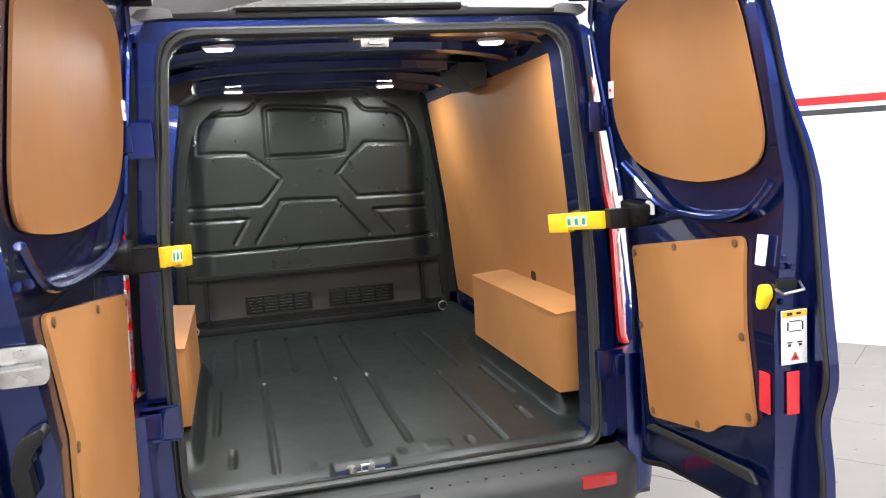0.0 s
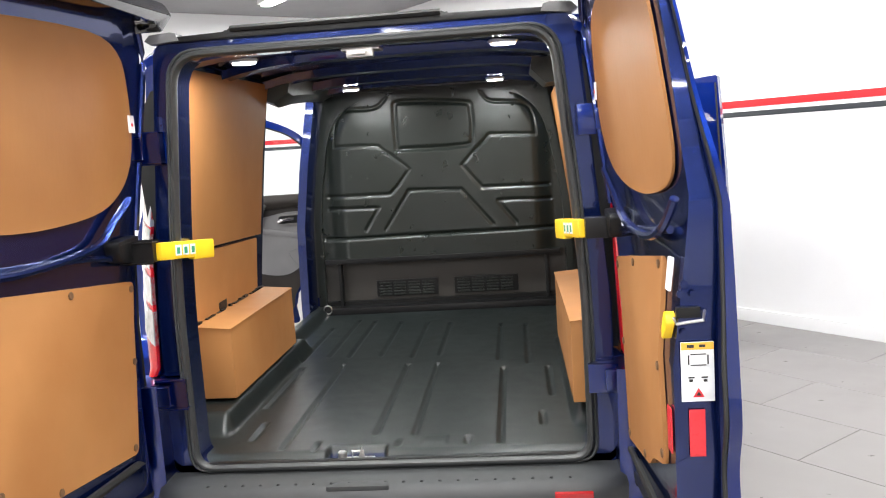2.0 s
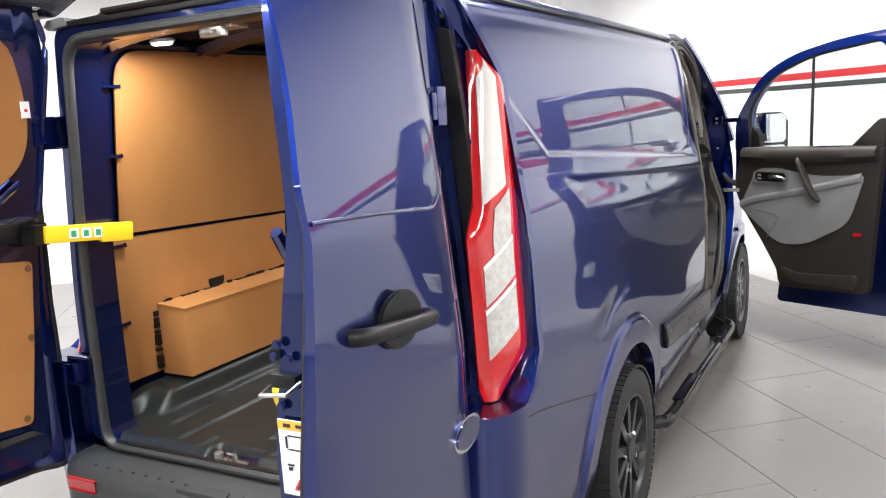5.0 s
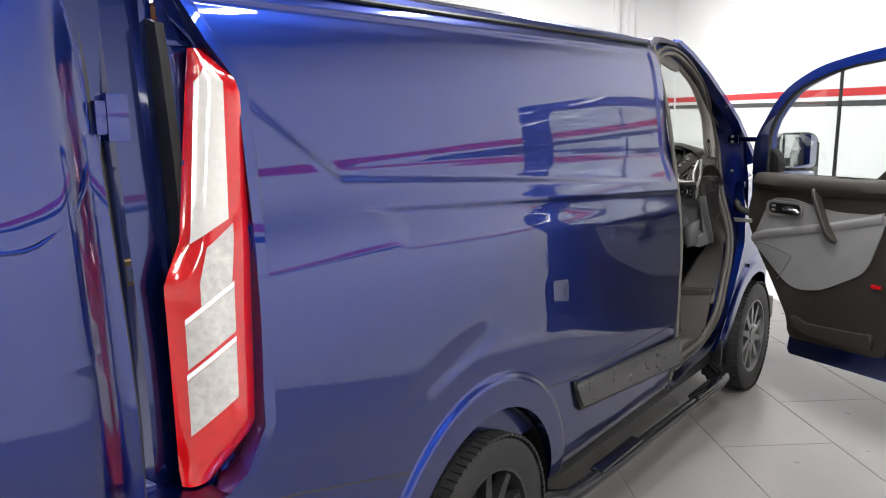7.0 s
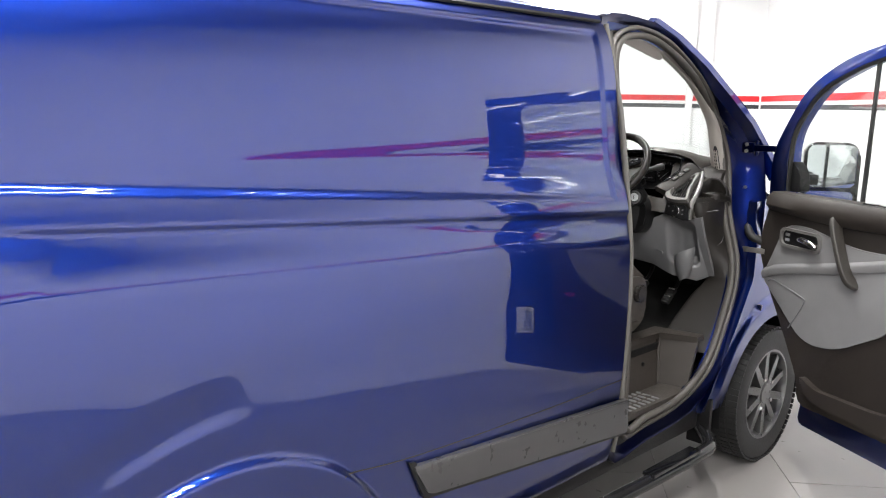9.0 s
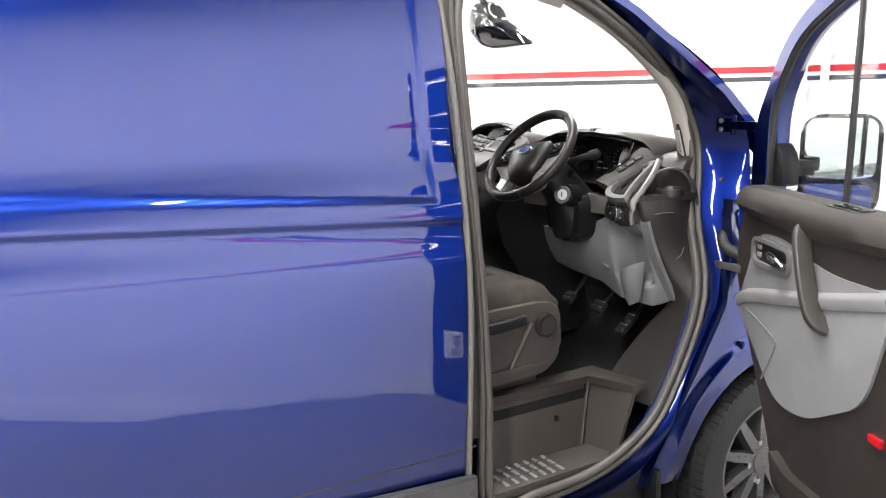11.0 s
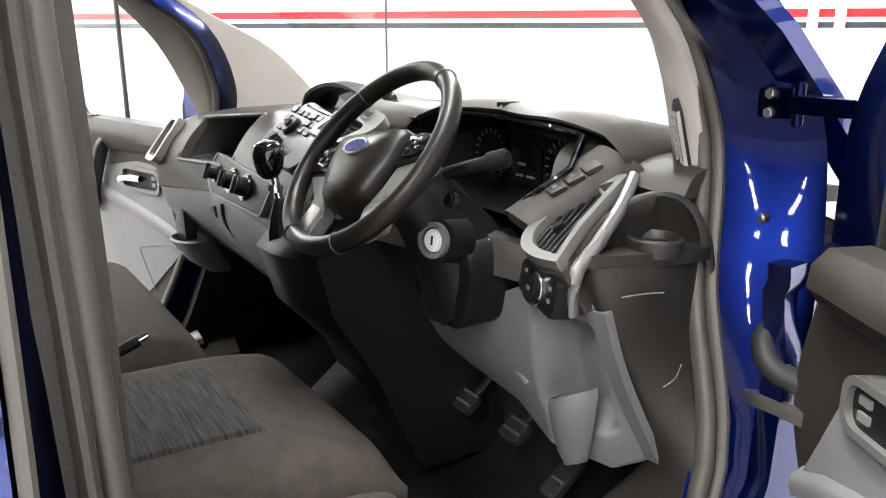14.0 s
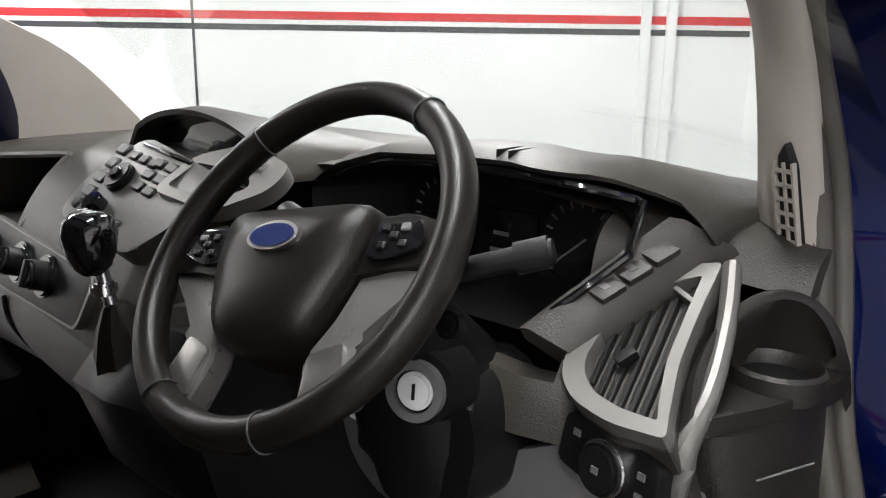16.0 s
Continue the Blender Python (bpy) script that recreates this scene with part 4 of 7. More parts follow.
# ---- rear doors ----
def lean(bm, s):
    """Leans the door in with height and brings its outer side close at the hinge."""
    ng = [f for f in bm.faces if len(f.verts) > 4]
    if ng:
        bmesh.ops.triangulate(bm, faces=ng)
    for ax, vals in ((1, [-0.06, -0.1, -0.14, -0.18] + [-0.25 - 0.1 * i for i in range(7)]), (2, [1.12, 1.25, 1.38, 1.52])):
        for c in vals:
            co, no = [0, 0, 0], [0, 0, 0]
            co[ax], no[ax] = c, 1
            bmesh.ops.bisect_plane(bm, geom=bm.verts[:] + bm.edges[:] + bm.faces[:], plane_co=co, plane_no=no)
    for v in bm.verts:
        v.co.x = s * lean_x(abs(v.co.x), v.co.y, v.co.z)


def lean_x(x, y, z):
    t = min(1.0, max(0.0, -y / 0.83))
    zz = max(0.0, z - 1.12)
    f = min(1.0, max(0.0, (0.958 - x) / 0.143))
    if x > 0.83:
        x = 0.83 + (x - 0.83) * ((0.36 + 0.70 * t) * smooth01(0.08, 0.2, t) + 0.05)
    up = max(0.0, z - 1.5)
    return x - 0.085 * zz * (1 - t) + f * t * (0.022 + 0.06 * min(1.0, zz / 0.4)) - t * up * (0.09 + 0.11 * (1 - f))


def rear_door(s, w):
    """Rear door standing open at a right angle; w: how far it reaches behind the hinge."""
    XI = 0.815
    bm = bmesh.new()
    inner = rounded([(-0.13, 0.57), (-w, 0.60), (-w - 0.01, 1.0), (-w + 0.005, 1.42), (-w + 0.03, 1.61), (-w + 0.05, 1.9), (-w + 0.10, 2.12), (-0.04, 2.17), (0.0, 2.0), (-0.04, 1.7), (-0.075, 1.4), (-0.11, 1.0)],
                    [0.04, 0.06, 0.1, 0.06, 0.06, 0.15, 0.10, 0.05, 0.1, 0.1, 0.1, 0.1], 5)
    prism(bm, inner, "x", s * XI, s * 0.93, 0.010)
    lean(bm, s)
    d = part("rear_door", bm, BLUE_IN, VAN, "open dark blue rear door lined with tan boards")
    bm = bmesh.new()
    skin = rounded([(-0.05, 0.50), (-w - 0.06, 0.53), (-w - 0.07, 0.72), (-w - 0.045, 0.88), (-w - 0.085, 0.99), (-w - 0.05, 1.25), (-w - 0.022, 1.48), (-w - 0.012, 1.60), (-w + 0.03, 1.76), (-w + 0.035, 1.95), (-w + 0.10, 2.16), (-0.07, 2.18), (-0.07, 2.0), (-0.05, 1.70), (-0.04, 1.3), (-0.035, 0.9)],
                   [0.05, 0.08, 0.05, 0.04, 0.05, 0.1, 0.03, 0.03, 0.1, 0.2, 0.1, 0.05, 0.1, 0.1, 0.1, 0.1], 5)
    prism(bm, skin, "x", s * 0.928, s * 0.958, 0.009)
    lean(bm, s)
    sk = part("door_skin", bm, BLUE, d, "glossy blue outer door skin")
    # rubber edge seal round the door
    bm = bmesh.new()
    sweep(bm, [(s * 0.925, y * 0.985 - 0.004, 1.3 + (z - 1.3) * 0.985) for y, z in skin], circle(0.008, 8), closed=True, up=(1, 0, 0))
    lean(bm, s)
    part("edge_seal", bm, RUBBER, d)
    # dark top flap
    bm = bmesh.new()
    prism(bm, rounded([(0.10, 2.17), (0.04, 2.20), (-w + 0.05, 2.20), (-w + 0.05, 2.13), (-0.04, 2.13), (0.0, 2.10)], 0.01, 2), "x", s * 0.74, s * 0.98, 0.008)
    for v in bm.verts:
        v.co.x -= s * 0.085
    part("top_flap", bm, GLOSS, d, "dark folded top edge of the door")
    # upper board in the window field
    bm = bmesh.new()
    k = -w + 0.79
    up = spline([Vector(p) for p in ((-0.15, 2.03), (-0.105, 1.93), (-0.085, 1.76), (-0.11, 1.64), (-0.18, 1.565), (-0.30, 1.52), (-0.47 + k / 2, 1.503), (-0.62 + k, 1.522), (-0.695 + k, 1.555), (-0.725 + k, 1.61), (-0.722 + k, 1.70), (-0.70 + k, 1.85), (-0.675 + k, 1.97), (-0.63 + k, 2.05), (-0.54 + k, 2.075), (-0.30, 2.078))], 3, closed=True)
    prism(bm, [tuple(p) for p in up], "x", s * (XI - 0.004), s * (XI - 0.012), 0.0015, seg=1)
    lean(bm, s)
    part("upper_board", bm, PLY, d, "tan hardboard in the window field")
    # lower board with plugs
    bm = bmesh.new()
    lo = rounded([(-0.118, 1.285), (-0.665 + k, 1.362), (-0.675 + k, 1.24), (-0.735 + k, 0.85), (-0.59 + k, 0.812), (-0.53 + k, 0.768), (-0.195, 0.716), (-0.14, 1.045)], [0.02, 0.03, 0.1, 0.025, 0.02, 0.02, 0.02, 0.1], 4)
    prism(bm, lo, "x", s * (XI - 0.002), s * (XI - 0.014), 0.0015, seg=1)
    lean(bm, s)
    lb = part("lower_board", bm, BOARD, d, "tan hardboard with plastic plugs")
    for y, z in ((-0.137, 1.262), (-0.36 + k * 0.6, 1.302), (-0.632 + k, 1.338), (-0.157, 1.02), (-0.685 + k, 1.09), (-0.215, 0.742), (-0.47 + k, 0.775), (-0.71 + k, 0.872)):
        bm = bmesh.new()
        disc(bm, Matrix.Translation((s * lean_x(XI - 0.0155, y, z), y, z)) @ Matrix.Rotation(radians(90), 4, "Y"), 0.012, 0.005, 14, 0.0015)
        part("plug", bm, material("plug", (0.12, 0.06, 0.025), 0.6) if "plug" not in bpy.data.materials else bpy.data.materials["plug"], lb)
    # pressed ridge under the window field and folds
    bm = bmesh.new()
    tube(bm, spline([(s * (XI - 0.03), y, z) for y, z in ((-0.14, 1.56), (-0.23, 1.49), (-0.32, 1.43), (-0.45 + k / 2, 1.405), (-0.60 + k, 1.405), (-0.70 + k, 1.44), (-0.765 + k, 1.51))], 4), 0.012, 8)
    tube(bm, spline([(s * (XI - 0.012), y, z) for y, z in ((-0.14, 1.36), (-0.35, 1.395), (-0.60 + k, 1.42), (-0.70 + k, 1.43))], 4), 0.010, 8)
    tube(bm, spline([(s * (XI - 0.006), y, z) for y, z in ((-0.07, 1.45), (-0.03, 1.75), (0.0, 2.0), (-0.02, 2.10))], 4), 0.010, 8)
    lean(bm, s)
    part("pressing", bm, BLUE_IN, d)
    bm = bmesh.new()
    prism(bm, rounded([(-0.16, 0.665), (-0.20, 0.69), (-w + 0.06, 0.73), (-w + 0.03, 0.70)], 0.008, 2), "x", s * (XI - 0.012), s * XI, 0.003)
    part("drain_strip", bm, RUBBER, d)
    # check strap bracket and strap
    bm = bmesh.new()
    box(bm, s * 0.70, s * 0.835, -0.165, -0.115, 1.350, 1.415, 0.006)
    prism(bm, rounded([(-0.10, 1.44), (-0.25, 1.43), (-0.23, 1.36), (-0.12, 1.35)], 0.02, 3), "x", s * 0.765, s * 0.82, 0.012)
    br = part("strap_bracket", bm, BLACK, d, "black check strap bracket")
    bm = bmesh.new()
    for z in (1.367, 1.403):
        disc(bm, Matrix.Translation((s * 0.80, -0.172, z)) @ Matrix.Rotation(radians(90), 4, "X"), 0.009, 0.008, 12, 0.002)
    part("bolt", bm, STEEL, br)
    bm = bmesh.new()
    mm = Matrix.Translation((s * 0.692, -0.13, 1.380)) @ Matrix.Rotation(math.atan2(0.30, -s * 0.050), 4, "Z") @ Matrix.Rotation(radians(5), 4, "Y")
    box(bm, 0.0, 0.31, -0.012, 0.012, -0.030, 0.030, 0.008, m=mm)
    box(bm, 0.20, 0.32, -0.018, 0.018, -0.038, 0.030, 0.008, m=mm)
    st = part("check_strap", bm, YELLOW, d, "yellow plastic door check strap")
    bm = bmesh.new()
    e = -1 if s > 0 else 1
    for i, c in enumerate((0, 1, 2)):
        box(bm, 0.08 + 0.045 * i, 0.115 + 0.045 * i, 0.0122 * -1 - 0.001, 0.0122 + 0.001, -0.018, 0.018, m=mm)
    part("strap_label", bm, WHITE, st, "small printed pictogram label")
    bm = bmesh.new()
    for i, c in enumerate((0, 1, 2)):
        box(bm, 0.087 + 0.045 * i, 0.105 + 0.045 * i, -0.0142, 0.0142, -0.012, 0.010, m=mm)
    part("label_mark", bm, material("green_print", (0.02, 0.25, 0.12), 0.4) if "green_print" not in bpy.data.materials else bpy.data.materials["green_print"], st)
    # white tag by the hinge
    bm = bmesh.new()
    box(bm, s * 0.752, s * 0.757, -0.105, -0.075, 1.775, 1.83, 0.001)
    part("tag", bm, WHITE, d, "small white tag with a red dot")
    bm = bmesh.new()
    disc(bm, Matrix.Translation((s * 0.7515, -0.09, 1.80)) @ Matrix.Rotation(radians(90), 4, "Y"), 0.006, 0.003, 10)
    part("tag_dot", bm, REDFILM, d)
    return d


RD_R, RD_L = rear_door(1, 0.79), rear_door(-1, 0.95)

# writing plate, reflectors, striker on the driver's side door edge
bm = bmesh.new()
YE = -0.802
box(bm, 0.852, 0.928, YE - 0.004, YE, 1.035, 1.178, 0.001)
LAB = part("door_label", bm, WHITE, RD_R, "white safety label with pictograms")
bm = bmesh.new()
box(bm, 0.853, 0.927, YE - 0.0055, YE - 0.004, 1.160, 1.177)
part("label_band", bm, material("orange_print", (0.85, 0.42, 0.05), 0.4), LAB)
K = material("black_print", (0.02, 0.02, 0.02), 0.5)
for x, z, w, h in ((0.866, 1.165, 0.016, 0.007), (0.894, 1.166, 0.014, 0.006), (0.868, 1.125, 0.003, 0.022), (0.912, 1.125, 0.003, 0.022), (0.874, 1.148, 0.035, 0.002), (0.874, 1.122, 0.035, 0.002), (0.868, 1.092, 0.014, 0.003), (0.898, 1.092, 0.014, 0.003), (0.870, 1.083, 0.008, 0.006), (0.903, 1.083, 0.008, 0.006)):
    bm = bmesh.new()
    box(bm, x, x + w, YE - 0.0065, YE - 0.004, z, z + h)
    part("label_mark", bm, K, LAB)
bm = bmesh.new()
prism(bm, [(0.878, 1.046), (0.904, 1.046), (0.891, 1.068)], "y", YE - 0.006, YE - 0.004)
part("label_triangle", bm, REDFILM, LAB)
bm = bmesh.new()
prism(bm, [(0.885, 1.050), (0.897, 1.050), (0.891, 1.060)], "y", YE - 0.0065, YE - 0.0045)
part("label_triangle_inside", bm, K, LAB)
bm = bmesh.new()
box(bm, 0.868, 0.905, YE - 0.004, YE, 0.90, 1.015, 0.001)
part("edge_reflector", bm, REDFILM, RD_R, "red reflective strip")
bm = bmesh.new()
box(bm, 0.808, 0.812, -0.785, -0.745, 0.90, 1.01, 0.001)
lean(bm, 1)
part("edge_reflector", bm, REDFILM, RD_R, "red reflective strip")
bm = bmesh.new()
box(bm, 0.796, 0.802, -0.755, -0.72, 1.29, 1.37, 0.002)
lean(bm, 1)
part("paper_tag", bm, WHITE, RD_R, "white paper tag")
bm = bmesh.new()
prism(bm, rounded([(-0.745, 1.185), (-0.765, 1.175), (-0.785, 1.22), (-0.765, 1.245), (-0.745, 1.24)], 0.012, 3), "x", 0.79, 0.812, 0.004)
lean(bm, 1)
part("release_tab", bm, YELLOW, RD_R, "yellow release tab")
bm = bmesh.new()
tube(bm, [(0.84, -0.80, 1.235), (0.84, -0.83, 1.228), (0.90, -0.83, 1.235), (0.91, -0.80, 1.25)], 0.004, 8)
part("striker_wire", bm, STEEL, RD_R, "bare steel latch loop")
bm = bmesh.new()
box(bm, 0.845, 0.90, -0.8045, -0.79, 1.235, 1.26, 0.002)
part("latch_slot", bm, BLACK, RD_R)
for x, z in ((0.864, 1.315), (0.855, 1.292), (0.886, 1.29), (0.862, 1.20)):
    bm = bmesh.new()
    disc(bm, Matrix.Translation((x, -0.802, z)) @ Matrix.Rotation(radians(90), 4, "X"), 0.009, 0.008, 12, 0.002)
    part("bolt", bm, BLUE_IN, RD_R)
bm = bmesh.new()
box(bm, 0.798, 0.802, -0.262, -0.222, 1.395, 1.44, 0.001)
lean(bm, 1)
part("paper_tag", bm, WHITE, RD_R, "white paper tag")
# outer hardware of the passenger's side rear door edge
bm = bmesh.new()
prism(bm, rounded([(0.84, 1.255), (0.915, 1.255), (0.925, 1.27), (0.925, 1.315), (0.91, 1.33), (0.84, 1.33), (0.83, 1.315), (0.83, 1.27)], 0.006, 2), "y", -0.968, -0.958, 0.002, m=Matrix.Diagonal((-1, 1, 1, 1)))
lk = part("lock_plate", bm, STEEL, RD_L, "bare steel lock plate")
bm = bmesh.new()
tube(bm, [(-0.84, -0.975, 1.295), (-0.94, -0.985, 1.295)], 0.008, 8)
for z in (1.268, 1.318):
    disc(bm, Matrix.Translation((-0.878, -0.97, z)) @ Matrix.Rotation(radians(90), 4, "X"), 0.010, 0.006, 12, 0.002)
part("bolt", bm, CHROME, lk)
bm = bmesh.new()
prism(bm, rounded([(-0.90, 1.04), (-0.87, 1.05), (-0.88, 1.12), (-0.84, 1.17), (-0.85, 1.185), (-0.89, 1.165), (-0.91, 1.10)], 0.012, 3), "y", -1.0, -0.958, 0.006)
part("latch_lever", bm, BLACK, RD_L, "black latch lever")
for x, y in ((-0.90, -0.964), (-0.855, -0.964)):
    bm = bmesh.new()
    box(bm, x - 0.016, x + 0.016, y - 0.001, y + 0.003, 0.90, 1.01, 0.001)
    part("edge_reflector", bm, REDFILM, RD_L, "red reflective strip")

# outer handle, crease and badge on the driver's side rear door skin
for s, d, w in ((1, RD_R, 0.79),):
    bm = bmesh.new()
    disc(bm, Matrix.Translation((s * 0.947, -0.52, 1.295)) @ Matrix.Rotation(radians(90), 4, "Y") @ Matrix.Diagonal((0.85, 1.2, 1, 1)), 0.070, 0.012, 24, 0.004)
    part("handle_recess", bm, BLACK, d)
    bm = bmesh.new()
    tube(bm, spline([(0.945, -0.705, 1.305), (0.978, -0.68, 1.305), (0.983, -0.56, 1.292), (0.972, -0.435, 1.278), (0.938, -0.40, 1.275)], 4), 0.017, 10)
    part("door_handle", bm, BLACK, d, "black plastic pull handle")
    bm = bmesh.new()
    disc(bm, Matrix.Translation((lean_x(0.958, -0.185, 0.915) + 0.004, -0.185, 0.915)) @ Matrix.Rotation(radians(5), 4, "Z") @ Matrix.Rotation(radians(90), 4, "Y") @ Matrix.Diagonal((0.042, 0.085, 1, 1)), 1.0, 0.010, 28)
    bd = part("badge", bm, CHROME, d, "oval chrome-rimmed badge")
    bm = bmesh.new()
    disc(bm, Matrix.Translation((lean_x(0.958, -0.185, 0.915) + 0.007, -0.185, 0.915)) @ Matrix.Rotation(radians(5), 4, "Z") @ Matrix.Rotation(radians(90), 4, "Y") @ Matrix.Diagonal((0.034, 0.074, 1, 1)), 1.0, 0.010, 28)
    part("badge_field", bm, BLUE_IN, bd)
    # window field outline on the skin
    bm = bmesh.new()
    tube(bm, spline([(lean_x(0.958, y, z), y, z) for y, z in ((-0.80, 1.53), (-0.57, 1.515), (-0.36, 1.497), (-0.24, 1.492), (-0.13, 1.56), (-0.08, 1.64), (-0.065, 1.75), (-0.09, 1.93), (-0.12, 2.06))], 4), 0.005, 8)
    part("window_crease", bm, BLUE, d)

# ---- front doors ----
HINGE = Vector((0.929, 3.890, 0))
DV = Vector((0.8788, -0.4772, 0))


HINGE_L = Vector((-0.935, 3.50, 0))
DV_L = Vector((-0.96, -0.28, 0))


def door_matrix(sign):
    if sign < 0:
        return Matrix.Translation(HINGE_L) @ Matrix(((DV_L.x, DV_L.y, 0, 0), (DV_L.y, -DV_L.x, 0, 0), (0, 0, 1, 0), (0, 0, 0, 1)))
    d = Vector((DV.x * sign, DV.y, 0))
    n = Vector((0.4772 * sign, 0.8788, 0))
    return Matrix.Translation((HINGE.x * sign, HINGE.y, 0)) @ Matrix(((d.x, n.x, 0, 0), (d.y, n.y, 0, 0), (0, 0, 1, 0), (0, 0, 0, 1)))


def front_door(sign):
    m = door_matrix(sign)
    bm = bmesh.new()
    lower = rounded([(0.0, 1.10), (0.0, 1.345), (1.22, 1.345), (1.225, 1.0), (1.245, 0.64), (1.228, 0.365), (0.32, 0.345), (0.348, 0.535), (0.24, 0.70), (0.105, 0.905)], [0.05, 0, 0, 0.1, 0.1, 0.05, 0.03, 0.05, 0.1, 0.1], 4)
    prism(bm, lower, "y", 0.03, 0.11, 0.012, m=m)
    fr_o = rounded([(0.0, 1.343), (0.0, 1.538), (0.183, 1.814), (0.41, 1.934), (0.743, 2.003), (1.174, 2.034), (1.22, 1.343)], [0, 0.1, 0.3, 0.2, 0.3, 0.02, 0], 5)
    fr_i = rounded([(0.105, 1.343), (0.107, 1.615), (0.251, 1.809), (0.537, 1.921), (0.973, 1.971), (1.013, 1.92), (1.013, 1.343)], [0, 0.08, 0.2, 0.2, 0.2, 0.03, 0], 5)
    ring_prism(bm, fr_o, fr_i, "y", 0.03, 0.10, m=m)
    d = part("front_door", bm, BLUE, VAN, "open blue front door with grey plastic trim")

    def sub(name, bm, mat, label="", parent=None, smooth=40):
        bm.transform(m)
        return part(name, bm, mat, parent or d, label, smooth)
    # window rubber, divider, glass
    bm = bmesh.new()
    g = [(x, z) for x, z in fr_i]
    sweep(bm, [(x, 0.045, z) for x, z in g], circle(0.012, 8), closed=True, up=(0, 1, 0))
    prism(bm, [(0.526, 1.34), (0.541, 1.34), (0.552, 1.915), (0.539, 1.91)], "y", 0.054, 0.066)
    sub("window_seal", bm, RUBBER)
    bm = bmesh.new()
    prism(bm, [(x, z) for x, z in fr_i], "y", 0.058, 0.062)
    gl = sub("window_glass", bm, GLASS, "clear side window", smooth=0)
    gl.visible_shadow = False
    # corner cover behind the mirror and rising end of the trim
    bm = bmesh.new()
    prism(bm, rounded([(0.80, 1.343), (1.02, 1.343), (1.03, 1.52), (0.995, 1.53), (0.92, 1.46)], 0.02, 3), "y", 0.005, 0.06, 0.01)
    sub("window_corner_trim", bm, TRIM)
    # trim card
    bm = bmesh.new()
    card = rounded([(0.02, 1.10), (0.09, 1.35), (0.99, 1.365), (1.03, 1.36), (0.985, 0.90), (0.955, 0.485), (0.36, 0.455), (0.355, 0.56), (0.25, 0.73), (0.11, 0.93)], [0.1, 0.02, 0.02, 0.02, 0.2, 0.04, 0.05, 0.06, 0.1, 0.1], 5)
    prism(bm, card, "y", -0.02, 0.035, 0.014, seg=3)
    tc = sub("trim_card", bm, TRIM, "dark grey moulded door trim")
    bm = bmesh.new()
    rings = []
    for i in range(13):
        u = 0.10 + 0.90 * i / 12
        z = 1.34 + 0.01 * i / 12
        dz = 0.06 + 0.02 * math.sin(i / 12 * math.pi)
        rings.append([bm.verts.new((u, -0.02 + a, z + b)) for a, b in ((0.05, 0.022), (-0.012, 0.020), (-0.036, -0.004), (-0.040, -dz * 0.6), (-0.020, -dz), (0.02, -dz - 0.01))])
    loft_faces(bm, rings)
    sub("arm_ledge", bm, TRIM, parent=tc)
    # pale insert
    bm = bmesh.new()
    ins = rounded([(0.075, 0.965), (0.205, 1.225), (0.34, 1.235), (0.62, 1.185), (0.93, 1.20), (0.885, 1.06), (0.83, 0.90), (0.56, 0.755), (0.37, 0.735)], [0.03, 0.05, 0.1, 0.1, 0.04, 0.1, 0.12, 0.08, 0.1], 5)
    prism(bm, ins, "y", -0.028, -0.01, 0.007, seg=3)
    inn = sub("insert", bm, TRIM_L, "light grey plastic insert", tc)
    bm = bmesh.new()
    rings = []
    for i in range(13):
        t = i / 12
        u = 0.085 + 0.82 * t
        z = 0.985 + 0.20 * t ** 0.7 - 0.02 * math.sin(math.pi * t)
        rings.append([bm.verts.new((u, -0.028 + a, z + b)) for a, b in ((0.012, 0.03), (-0.010, 0.012), (-0.014, 0.0), (-0.006, -0.025), (0.012, -0.03))])
    loft_faces(bm, rings)
    sub("insert_ridge", bm, TRIM_L, parent=tc)
    bm = bmesh.new()
    tube(bm, spline([(0.125, -0.0285, 0.955), (0.16, -0.0285, 0.965), (0.34, -0.0285, 0.93), (0.36, -0.0285, 0.90), (0.28, -0.0285, 0.775)], 4), 0.003, 6)
    sub("insert_groove", bm, MGREY, parent=tc)
    # inside handle with bezel
    bm = bmesh.new()
    ring_prism(bm, rrect(0.185, 0.435, 1.130, 1.215, 0.03), rrect(0.197, 0.423, 1.142, 1.203, 0.022), "y", -0.040, -0.02)
    hb = sub("handle_bezel", bm, SILVER, "satin bezel", tc)
    bm = bmesh.new()
    prism(bm, rrect(0.196, 0.424, 1.141, 1.204, 0.022), "y", -0.029, -0.02)
    sub("handle_cup", bm, BLACK, parent=tc)
    bm = bmesh.new()
    tube(bm, spline([(0.31, -0.036, 1.175), (0.35, -0.052, 1.178), (0.40, -0.058, 1.172), (0.425, -0.050, 1.160)], 4), 0.013, 10)
    sub("inside_handle", bm, CHROME, "chrome inside handle", tc)
    bm = bmesh.new()
    for z in (1.155, 1.178):
        box(bm, 0.215, 0.24, -0.034, -0.028, z, z + 0.013, 0.002)
    sub("lock_button", bm, TRIM_L, parent=tc)
    # grab bar
    bm = bmesh.new()
    sweep(bm, spline([(0.515, -0.022, 1.292), (0.525, -0.050, 1.275), (0.572, -0.060, 1.175), (0.622, -0.056, 1.075), (0.640, -0.022, 1.045)], 5), rrect(-0.012, 0.012, -0.024, 0.024, 0.006, 3), up=(0, -1, 0))
    sub("grab_bar", bm, DGREY, "dark grey grab bar", tc)
    # pocket
    bm = bmesh.new()
    pk = rounded([(0.39, 0.60), (0.43, 0.535), (0.50, 0.505), (0.90, 0.505), (0.90, 0.60), (0.80, 0.585), (0.50, 0.565)], 0.03, 4)
    prism(bm, pk, "y", -0.05, -0.01, 0.01, seg=3)
